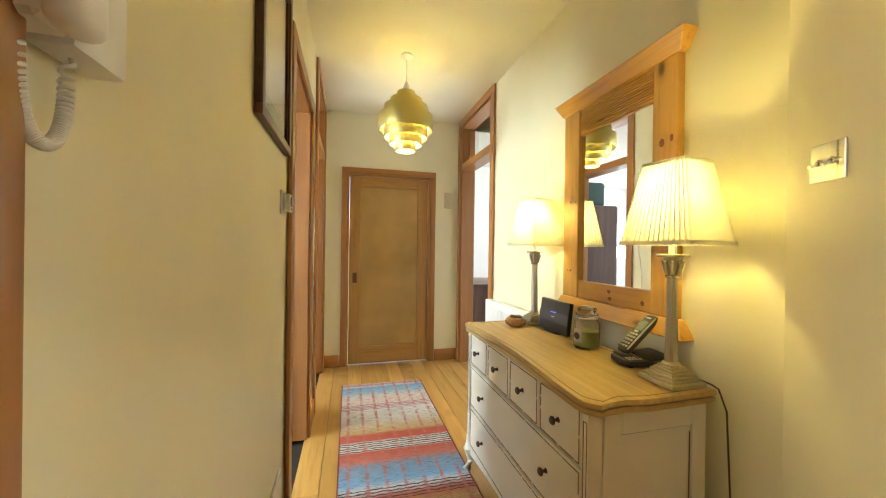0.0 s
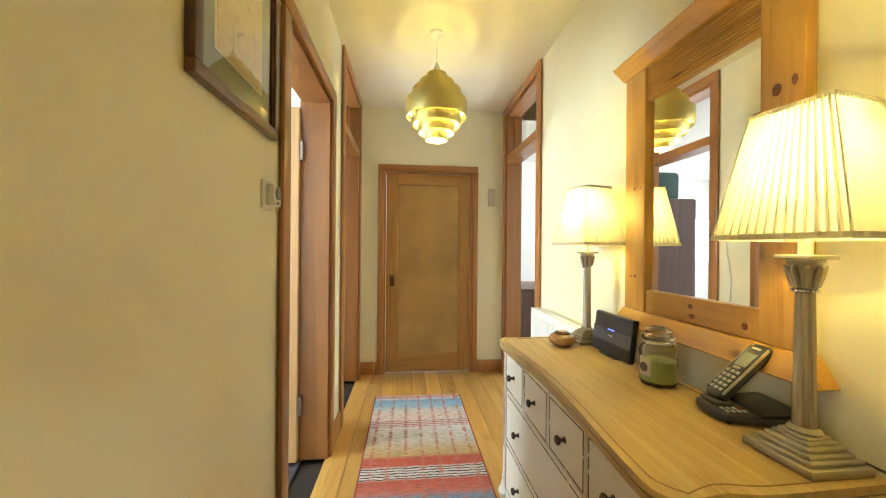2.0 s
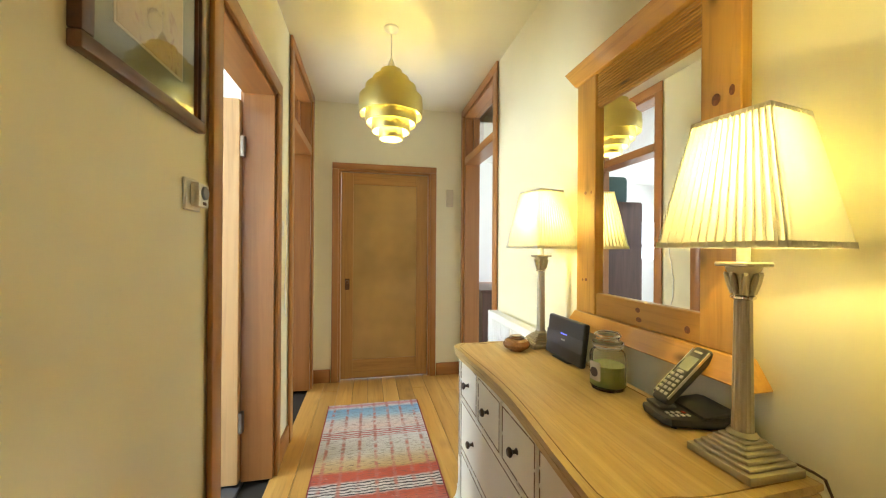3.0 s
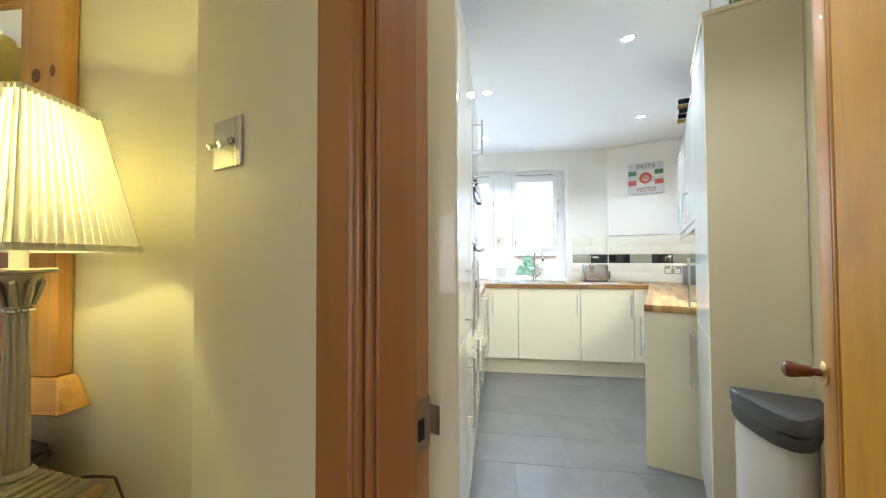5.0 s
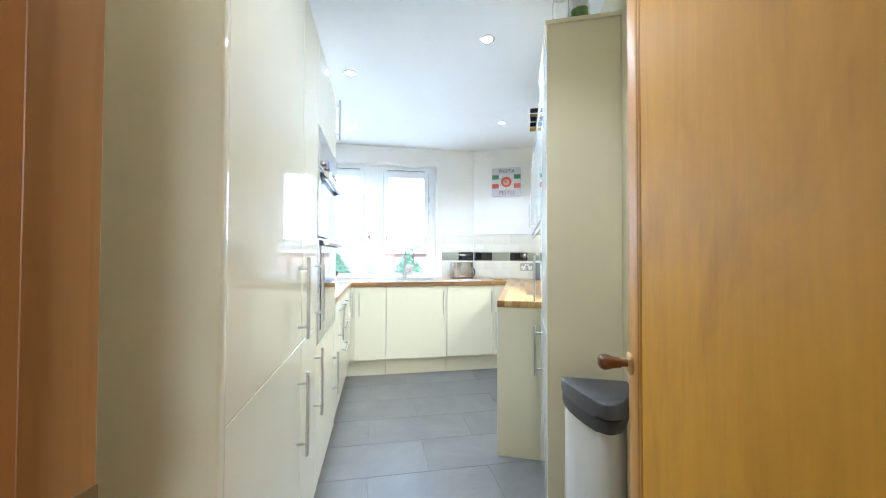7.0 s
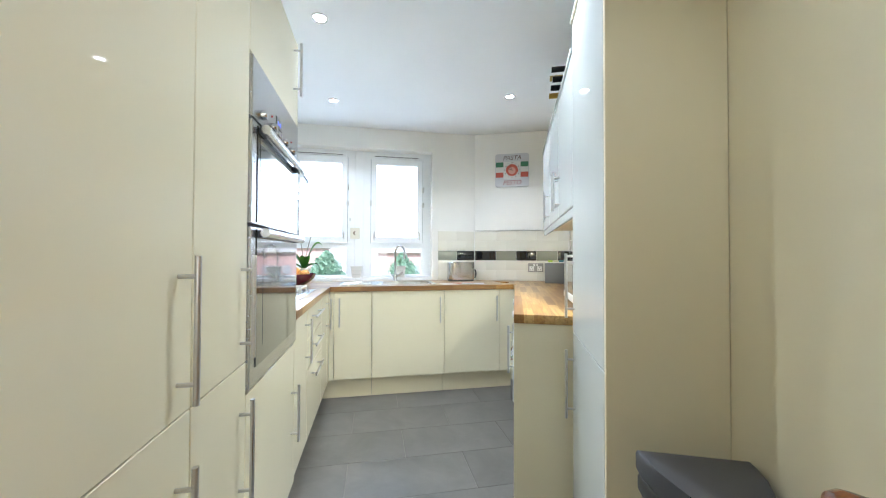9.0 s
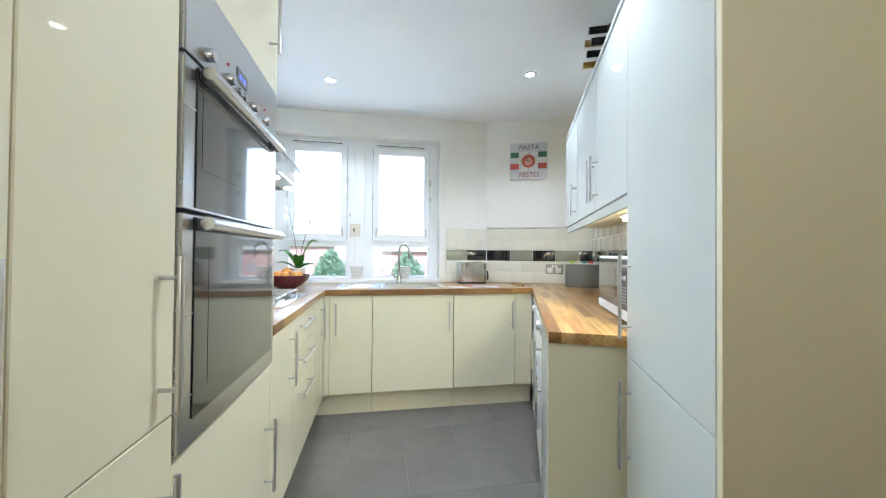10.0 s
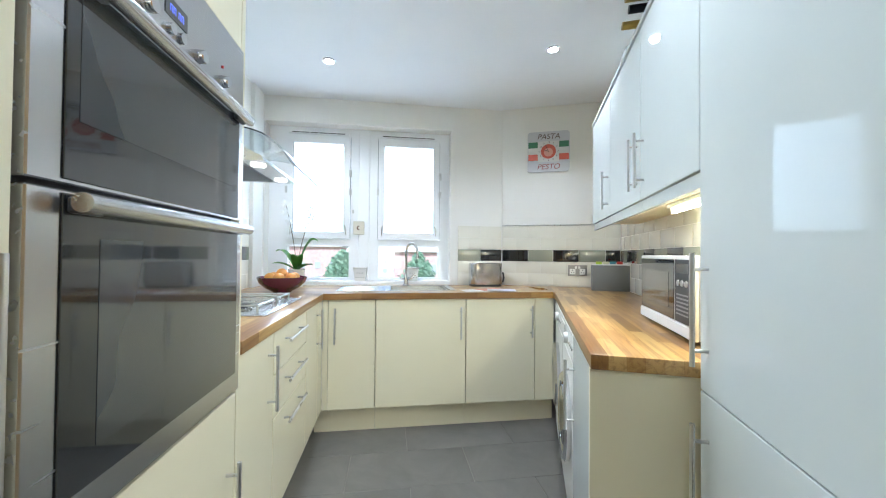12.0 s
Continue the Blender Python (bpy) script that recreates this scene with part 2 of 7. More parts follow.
def mesh_of(name, bm, material, smooth=True):
    bmesh.ops.recalc_face_normals(bm, faces=bm.faces)
    me = bpy.data.meshes.new(name)
    bm.to_mesh(me)
    bm.free()
    if smooth:
        me.shade_smooth()
        me.set_sharp_from_angle(angle=radians(32))
    me.materials.append(material)
    return me


def thing(name, m, label, category, group="", kind=""):
    """Empty at a thing's base."""
    o = new(name)
    o.matrix_world = m
    o.empty_display_size = 0.1
    return tagged(o, label, category, group, kind)


def part(name, bm, material, parent, label=""):
    o = new(name, mesh_of(name, bm, material))
    o.parent = parent
    if label:
        o["label"] = label
    return o


def solid(name, bm, material, m, label="", category="", group="", kind=""):
    """A thing or a piece of the setting that is one mesh."""
    o = new(name, mesh_of(name, bm, material))
    o.matrix_world = m
    return tagged(o, label, category, group, kind)


def wall_specs(along, span, thick, zs, holes):
    """Boxes of a wall with rectangular openings. along: 0 or 1, the axis that it runs on."""
    z0, z1 = zs
    out, at = [], span[0]

    def put(a, b, c, d):
        if b - a > 1e-4 and d - c > 1e-4:
            out.append((a, b, *thick, c, d) if along == 0 else (*thick, a, b, c, d))
    for a, b, c, d in sorted(holes):
        put(at, a, z0, z1)
        put(a, b, z0, c)
        put(a, b, d, z1)
        at = b
    put(at, span[1], z0, z1)
    return out


# ---- the hall's shell ----
L1 = (1.925, 2.61)          # first side door
L2 = (3.03, 3.76)           # second side door, with a light over it
R1 = (3.04, 3.80)           # door with a light over it, opposite
ENTRY = (-0.25, 0.588)
solid("wall_hall_left", boxes(*wall_specs(1, (-1.2, 5.2), (-0.14, 0), (0, HALL_CEIL), [(ENTRY[0], ENTRY[1], 0, 2.0), (L1[0], L1[1], 0, 1.97), (L2[0], L2[1], 0, 2.40)])), HALL_PAINT, HALL, "cream painted plaster hall wall", "wall", "", "structure")
solid("wall_hall_right", boxes(*wall_specs(1, (0.965, 5.2), (HALL_W, HALL_W + 0.12), (0, HALL_CEIL), [(R1[0], R1[1], 0, 2.40)])), HALL_PAINT, HALL, "cream painted plaster hall wall behind the dresser", "wall", "", "structure")
solid("wall_hall_end", boxes(*wall_specs(0, (0, HALL_W), (HALL_END, HALL_END + 0.12), (0, HALL_CEIL), [(0.225, 1.03, 0, 1.875)])), HALL_PAINT, HALL, "cream painted plaster end wall of the hall", "wall", "", "structure")
solid("wall_hall_behind", bx(-0.14, 2.4, -1.3, -1.2, 0, HALL_CEIL), HALL_PAINT, HALL, "cream painted hall wall", "wall", "", "structure")
solid("ceiling_hall", bx(-0.3, 2.4, -1.4, 4.1, HALL_CEIL, HALL_CEIL + 0.1), HALL_CEILING, HALL, "cream painted hall ceiling", "ceiling", "", "structure")
# wall between hall and kitchen, with the kitchen doorway
KD = (-0.50, 0.265)
solid("wall_kitchen_door", boxes(*wall_specs(1, (-1.9, 0.66), (-1.935, -1.81), (0, HALL_CEIL), [(KD[0], KD[1], 0, 2.05)])), HALL_PAINT, KB, "cream painted wall round the kitchen doorway", "wall", "", "structure")

# ---- the kitchen's shell ----
WIN = (-0.915, 0.56, 0.906, 2.195)
BACK_U, CLOCK_U, RIGHT_V, LEFT_V = 2.47, 2.12, -0.53, 0.60
KIT_CREAM = paint("kitchen_cream_paint", (0.76, 0.69, 0.48), 0.55, 0.02, 0.12)
solid("wall_kitchen_back", boxes(*wall_specs(1, (-1.372, 0.75), (BACK_U, BACK_U + 0.22), (0, KIT_CEIL), [WIN])), KIT_PAINT, KA, "white painted kitchen wall round the window", "wall", "", "structure")
solid("wall_kitchen_clock", bx(CLOCK_U, CLOCK_U + 0.3, -0.75, 0.405, 0, KIT_CEIL), KIT_PAINT, KB, "off-white painted kitchen wall behind the clock", "wall", "", "structure")
solid("wall_kitchen_right", bx(-1.80, CLOCK_U, RIGHT_V - 0.12, RIGHT_V, 0, KIT_CEIL), KIT_CREAM, KB, "cream painted kitchen side wall", "wall", "", "structure")
solid("wall_kitchen_left", bx(-0.97, BACK_U, LEFT_V, LEFT_V + 0.05, 0, KIT_CEIL), KIT_PAINT, KA, "white painted kitchen side wall", "wall", "", "structure")
solid("ceiling_kitchen", prism([(-1.8, -0.6), (2.3, -0.7), (2.30, 0.42), (2.12, 1.1), (1.2, 2.6), (-1.2, 1.0), (-1.8, 0.6)], KIT_CEIL, KIT_CEIL + 0.05), KIT_CEILING, KB, "smooth white kitchen ceiling", "ceiling", "", "structure")
solid("pipe_boxing", bx(2.28, BACK_U, 0.572, LEFT_V, 0.90, KIT_CEIL, 0.004), KIT_PAINT, KA, "white painted pipe boxing in the corner", "boxing", "", "structure")
solid("trim_window_surround", boxes((BACK_U - 0.012, BACK_U - 0.001, -0.975, -0.915, 0.93, 2.255), (BACK_U - 0.012, BACK_U - 0.001, -0.915, 0.571, 2.195, 2.255)), KIT_PAINT, KA, "white painted raised window surround", "trim", "", "structure")


# ---- rooms seen through the hall's doors, and one unseen ----
def side_room(name, s0, s1, r0, r1, window, door_side, floor_mat):
    """Plain white room beyond a doorway, closed all round, with one daylight window in the wall opposite."""
    far, near = (s0, s1) if door_side == 1 else (s1, s0)
    w0, w1, z0, z1 = window
    out = -0.1 if door_side == 1 else 0.1
    a, b = sorted((far, far + out))
    solid("wall_" + name + "_window", boxes(*wall_specs(1, (r0, r1), (a, b), (0, HALL_CEIL), [(w0, w1, z0, z1)])), ROOM_PAINT, HALL, "white painted bedroom wall", "wall", "", "structure")
    solid("wall_" + name + "_near", bx(s0, s1, r0 - 0.08, r0, 0, HALL_CEIL), ROOM_PAINT, HALL, "white painted room wall", "wall", "", "structure")
    solid("wall_" + name + "_far", bx(s0, s1, r1, r1 + 0.08, 0, HALL_CEIL), ROOM_PAINT, HALL, "white painted room wall", "wall", "", "structure")
    solid("ceiling_" + name, bx(s0, s1, r0, r1, HALL_CEIL, HALL_CEIL + 0.08), ROOM_PAINT, HALL, "white painted ceiling", "ceiling", "", "structure")
    solid("floor_" + name, bx(s0, s1, r0, r1, -0.06, -0.004), floor_mat, HALL, "plain floor of the room beyond the door", "floor", "", "structure")
    m = HALL @ pose(far + out * 0.5, (w0 + w1) / 2, (z0 + z1) / 2, 0, 90 if door_side == -1 else -90, 0)
    return m, z1 - z0, w1 - w0


CARPET = paint("beige_carpet", (0.42, 0.36, 0.28), 0.95, 0.06, 0.5, 300)
DARKFLOOR = paint("dark_vinyl_floor", (0.07, 0.07, 0.075), 0.4, 0.05, 0.1)
m, a, b = side_room("room_right", HALL_W + 0.12, 4.2, 2.3, 5.7, (3.0, 4.6, 0.8, 2.1), -1, CARPET)
area_lamp("window_daylight_right_room", m, a, b, 28, (0.80, 0.88, 1.0))
m, a, b = side_room("room_left", -3.6, -0.14, 2.85, 6.7, (3.4, 5.4, 0.8, 2.1), 1, CARPET)
area_lamp("window_daylight_left_room", m, a, b, 45, (0.82, 0.90, 1.0))
# Unseen room, added so that its window lamp brightens the doorway side.
m, a, b = side_room("room_opposite", -3.2, -0.14, -1.2, 0.83, (-0.8, 0.7, 0.7, 2.1), 1, CARPET)
area_lamp("window_daylight_opposite_room", m, a, b, 17, (1.0, 0.92, 0.78))
m, a, b = side_room("bathroom", -2.2, -0.14, 1.0, 2.75, (1.5, 2.2, 1.2, 2.0), 1, DARKFLOOR)
area_lamp("window_daylight_bathroom", m, a, b, 38, (0.72, 0.85, 1.0))

# ---- daylight at the kitchen window, and the lamps that are on ----
area_lamp("window_daylight_kitchen", KA @ pose(2.76, -0.2, 1.68, 0, 90, 0), 0.84, 1.36, 14.5, (0.84, 0.93, 1.0))
PEND = Vector((0.615, 2.73, 0))
point_lamp("pendant_bulb_light", (PEND.x, PEND.y, 1.985), 4.4, WARM, 0.04)


# ---- floors ----
solid("floor_hall", bx(-0.14, 1.46, -1.3, 4.0, -0.10, -0.022), BLACKGAP, HALL, "timber subfloor under the hall boards", "floor", "", "structure")
KFLOOR = paint("kitchen_subfloor_grout", (0.24, 0.22, 0.19), 0.6, 0.03, 0.1)
FLOOR_K = solid("floor_kitchen", prism([(-1.82, -0.6), (2.3, -0.7), (2.30, 0.42), (2.12, 1.1), (1.2, 2.6), (-1.0, 1.6), (-1.82, 0.6)], -0.09, -0.0035), KFLOOR, KB, "slate grey tiled kitchen floor", "floor", "", "structure")


# ---- door frames ----
def frame_set(name, m, x0, x1, top, depth, head=0.03, arch=0.07, label="", transom=None, both=True):
    """Door lining and architraves round an opening: x across it, y through the wall (0 is the hall face)."""
    t = thing(name, m, label or "orange varnished wooden door frame", "door frame", "door frames", "structure")
    for nm, a, b in (("jamb", x0, x0 + head), ("jamb", x1 - head, x1)):
        part(nm, bx(a, b, -0.004, depth + 0.004, 0, top - head, 0.002), DOORWOOD, t)
    part("head", bx(x0, x1, -0.004, depth + 0.004, top - head, top, 0.002), DOORWOOD_X, t)
    lip = 0.012
    for y0, y1 in ((-0.022, -0.0045),) + (((depth + 0.0045, depth + 0.022),) if both else ()):
        for a, b in ((x0 + lip - arch, x0 + lip), (x1 - lip, x1 - lip + arch)):
            part("architrave", bx(a, b, y0, y1, 0, top - lip, 0.005, 2), DOORWOOD, t)
        part("architrave", bx(x0 + lip - arch, x1 - lip + arch, y0, y1, top - lip + 0.0005, top - lip + arch, 0.005, 2), DOORWOOD_X, t)
    if transom:
        part("transom", bx(x0 + head, x1 - head, -0.012, depth, transom, transom + 0.065, 0.003), DOORWOOD_X, t)
        bar = depth * 0.55
        for a, b, c, d in ((x0 + head, x0 + head + 0.03, transom + 0.065, top - head), (x1 - head - 0.03, x1 - head, transom + 0.065, top - head)):
            part("sash_bar", bx(a, b, bar, bar + 0.03, c, d, 0.002), DOORWOOD, t)
        pane = part("pane", bx(x0 + head + 0.03, x1 - head - 0.03, bar + 0.012, bar + 0.016, transom + 0.066, top - head - 0.001), CLEAR, t, "clear glass fanlight")
        pane.visible_shadow = False
    return t


# in the hall's left wall the frame's x runs along the wall
LEFTWALL = HALL @ pose(0, 0, 0, 0, 0, 90)
RIGHTWALL = HALL @ pose(HALL_W, 0, 0, 0, 0, -90)
frame_set("door_frame", LEFTWALL, L1[0] - 0.028, L1[1] + 0.028, 1.985, 0.14)
frame_set("door_frame", LEFTWALL, L2[0] - 0.028, L2[1] + 0.028, 2.41, 0.14, transom=1.95, label="orange varnished wooden door frame with glazed fanlight")
frame_set("door_frame", LEFTWALL, ENTRY[0] - 0.02, ENTRY[1] + 0.02, 2.02, 0.14, both=False)
frame_set("door_frame", RIGHTWALL, -R1[1] - 0.028, -R1[0] + 0.028, 2.41, 0.12, transom=1.95, label="orange varnished wooden door frame with glazed fanlight")
ENDM = HALL @ pose(0, HALL_END, 0)
frame_set("door_frame", ENDM, 0.205, 1.05, 1.892, 0.12, head=0.03, arch=0.055, both=False)
# kitchen doorway: lining proud of the plaster on the hall side
KDM = KB @ pose(-1.955, 0, 0, 0, 0, -90)
t = thing("door_frame", KDM, "orange varnished kitchen door frame with a worn strike plate", "door frame", "door frames", "structure")
part("jamb", bx(-0.2645, -0.207, 0.0105, 0.088, 0, 2.03, 0.002), DOORWOOD, t)
part("door_stop", bx(-0.2645, -0.230, 0.0883, 0.150, 0, 2.03, 0.001), wood("pale_worn_rebate", (0.36, 0.18, 0.055), (0.52, 0.29, 0.10), 2, 0.45, 9, 0, 0, 0.05, 0.05, 1.0, 0.3), t, "paler worn rebate of the jamb")
part("jamb", bx(0.475, 0.50, 0.022, 0.152, 0, 2.03, 0.002), DOORWOOD, t)
part("head", bx(-0.2645, 0.50, 0.022, 0.152, 2.031, 2.05, 0.002), DOORWOOD_X, t)
part("architrave", bx(-0.294, -0.233, -0.008, 0.0195, 0, 2.06, 0.003), DOORWOOD, t)
part("bead", tube([(-0.2262, -0.002, 0.0), (-0.2262, -0.002, 2.06)], 0.0066, 12), DOORWOOD, t)
part("bead", tube([(-0.2150, 0.0045, 0.0), (-0.2150, 0.0045, 2.06)], 0.0058, 12), DOORWOOD, t)
part("architrave", bx(0.485, 0.55, 0.0, 0.0195, 0, 2.06, 0.004, 2), DOORWOOD, t)
part("architrave", bx(-0.294, 0.55, -0.008, 0.0195, 2.0605, 2.12, 0.004, 2), DOORWOOD_X, t)
part("strike_plate", boxes((-0.2302, -0.2286, 0.094, 0.1195, 0.885, 0.962), (-0.2302, -0.2286, 0.1195, 0.1505, 0.934, 0.962), (-0.2302, -0.2286, 0.1195, 0.1505, 0.885, 0.902), (-0.2302, -0.2120, 0.1505, 0.1525, 0.905, 0.948), (-0.2302, -0.2286, 0.137, 0.1505, 0.902, 0.934)), metal("worn_steel", (0.42, 0.37, 0.30), 0.4), t, "worn steel strike plate")
part("latch_hole", bx(-0.2302, -0.2293, 0.1196, 0.1369, 0.9022, 0.9338), BLACKGAP, t, "dark latch hole")
for z in (0.35, 1.05, 1.42, 1.68):
    part("dent", lathe([(0, -0.0008), (0.6, -0.0008), (1.0, 0.0)], 10, (0, 0), None, "x", 0), DARKDENT, t, "small dark dent").matrix_basis = pose(-0.2069, 0.072 + 0.008 * math.sin(9 * z), z) @ Matrix.Diagonal((1, 0.006, 0.0035, 1))
solid("threshold", bx(-1.955, -1.81, -0.475, 0.2065, 0.0, 0.012, 0.004), DOORWOOD_Y, KB, "worn wooden threshold strip", "threshold", "", "structure")


# ---- doors ----
def knob_parts(parent, x, y, z, side, mat_knob, mat_rose):
    """Round rose and turned knob, standing off a face at y towards side."""
    prof = [(0, 0), (0.027, 0), (0.027, 0.004), (0.02, 0.008), (0, 0.008)]
    part("rose", lathe([(r, h * side) for r, h in prof], 24, (x, z), None, "y", y), mat_rose, parent, "round brass rose")
    prof = [(0.009, 0.007), (0.009, 0.02), (0.013, 0.026), (0.0145, 0.04), (0.018, 0.052), (0.0195, 0.062), (0.016, 0.072), (0.008, 0.076), (0, 0.077)]
    part("knob", lathe([(r, h * side) for r, h in prof], 24, (x, z), None, "y", y), mat_knob, parent, "turned dark wooden knob")


KNOBWOOD = wood("dark_turned_wood", (0.10, 0.03, 0.01), (0.22, 0.08, 0.03), 1, 0.2, 14, 0, 0.6)
# kitchen door, wide open: x runs from the hinge to the free edge
d = thing("door", KB @ pose(-1.80, -0.40, 0.012), "amber varnished plywood kitchen door standing open", "door", "", "")
part("leaf", bx(0.0, 0.645, -0.04, -0.004, 0, 1.985, 0.002), LEAFWOOD, d)
part("stile", bx(0.668, 0.735, -0.04, 0.0, 0, 1.985, 0.004, 2), wood("amber_lipping", (0.40, 0.185, 0.022), (0.52, 0.255, 0.035), 2, 0.45, 9, 0, 0.05, 0.05), d)
part("bead", boxes((0.646, 0.667, -0.04, -0.010, 0, 1.985)), bpy.data.materials["amber_lipping"], d)
part("bead", tube([(0.652, -0.006, 0), (0.652, -0.006, 1.985)], 0.0055, 10), bpy.data.materials["amber_lipping"], d)
part("bead", tube([(0.662, -0.004, 0), (0.662, -0.004, 1.985)], 0.0048, 10), bpy.data.materials["amber_lipping"], d)
knob_parts(d, 0.715, 0.0, 0.885, 1, KNOBWOOD, BRASS)
# end door, closed
d = thing("door", ENDM @ pose(0.238, 0.02, 0.008), "closed hall door with a pale birch ply panel in an orange wooden frame", "door")
W_, H_ = 0.779, 1.85
for a, b in ((0, 0.105), (W_ - 0.105, W_)):
    part("stile", bx(a, b, 0, 0.038, 0, H_, 0.003), wood("end_door_stile", (0.34, 0.165, 0.044), (0.45, 0.23, 0.064), 2, 0.35, 9, 0, 0.2, 0.05), d)
part("rail", bx(0.105, W_ - 0.105, 0, 0.038, 0, 0.17, 0.003), wood("end_door_rail", (0.34, 0.165, 0.044), (0.45, 0.23, 0.064), 0, 0.35, 9, 0, 0.2, 0.05), d)
part("rail", bx(0.105, W_ - 0.105, 0, 0.038, H_ - 0.105, H_, 0.003), bpy.data.materials["end_door_rail"], d)
part("panel", bx(0.105, W_ - 0.105, 0.012, 0.03, 0.17, H_ - 0.105), paint("mottled_birch_ply", (0.44, 0.265, 0.082), 0.35, 0.16, 0.1, 30, 0.2), d, "mottled birch ply panel")
part("lock_plate", bx(0.035, 0.075, -0.003, -0.0003, 0.80, 0.90, 0.001), metal("dark_bronze", (0.14, 0.08, 0.05), 0.4), d, "dark bronze lock plate")
part("handle", lathe([(0, 0), (0.012, 0), (0.008, -0.012), (0.016, -0.022), (0.014, -0.03), (0, -0.032)], 16, (0.055, 0.872), None, "y", -0.003), bpy.data.materials["dark_bronze"], d)
# bathroom door, open inwards, hinged on the far jamb
d = thing("door", HALL @ pose(-0.135, L1[1] - 0.003, 0.01, 0, 0, 180), "pale plywood door standing open into the next room", "door")
part("leaf", bx(0.012, 0.66, 0.0, 0.036, 0, 1.90, 0.003), wood("pale_ply_leaf", (0.46, 0.26, 0.10), (0.60, 0.38, 0.17), 2, 0.4, 5), d)
for z in (0.25, 1.62):
    part("hinge", boxes((-0.006, 0.012, 0.002, 0.03, z, z + 0.1), (-0.002, 0.004, 0.03, 0.036, z, z + 0.1)), metal("hinge_steel", (0.4, 0.36, 0.3), 0.4), d, "worn steel hinge")
# unseen door opposite the kitchen, open into the added daylit room
d = thing("door", HALL @ pose(-0.15, ENTRY[0] + 0.012, 0.008, 0, 0, 184), "orange varnished door standing open into the added daylit room", "door")
part("leaf", bx(0, ENTRY[1] - ENTRY[0] - 0.024, 0, 0.04, 0, 1.97, 0.003), DOORWOOD, d)

# ---- skirting ----
for i, (a, b) in enumerate([(ENTRY[1] + 0.085, L1[0] - 0.095), (L1[1] + 0.095, L2[0] - 0.095), (L2[1] + 0.095, HALL_END - 0.022)]):
    solid("baseboard_left", bx(0.0, 0.018, a, b, 0, 0.115, 0.006, 2), DOORWOOD_Y, HALL, "orange varnished wooden skirting board", "skirting", "", "structure")
for a, b in [(0.97, R1[0] - 0.095)]:
    solid("baseboard_right", bx(HALL_W - 0.018, HALL_W, a, b, 0, 0.115, 0.006, 2), DOORWOOD_Y, HALL, "orange varnished wooden skirting board", "skirting", "", "structure")
for a, b in [(0.0, 0.155), (1.10, HALL_W)]:
    solid("baseboard_end", bx(a, b, HALL_END - 0.018, HALL_END, 0, 0.115, 0.006, 2), DOORWOOD_X, HALL, "orange varnished wooden skirting board", "skirting", "", "structure")


# ---- hall: dresser ----
CREAM = paint("distressed_cream_paint", (0.80, 0.76, 0.64), 0.5, 0.05, 0.2, 40)
DISTRESS = base("worn_edge_and_groove_brown", (0.20, 0.13, 0.07), 0.7)
KNOB = metal("dark_bronze_knob", (0.10, 0.075, 0.06), 0.35)


def end_wave(f):
    return -0.012 * f - 0.016 * math.exp(-((f - 0.16) / 0.13) ** 2)


def curve_front(x0, x1, depth, n=60):
    """Serpentine outline of the top: back edge straight, front and ends gently waved."""
    pts = []
    for i in range(n + 1):
        f = i / n
        pts.append((x0 + (x1 - x0) * f, -depth + 0.014 * (1 - math.cos(2 * math.pi * f)) + (0.035 * (1 - min(f, 1 - f) / 0.05) ** 2 if min(f, 1 - f) < 0.05 else 0)))
    for i in range(1, 14):
        f = i / 14
        pts.append((x1 + end_wave(f), -depth + 0.038 + (depth - 0.038) * f))
    pts.append((x1 - 0.012, 0.0))
    pts.append((x0 + 0.012, 0.0))
    for i in range(13, 0, -1):
        f = i / 14
        pts.append((x0 - end_wave(f), -depth + 0.038 + (depth - 0.038) * f))
    return pts


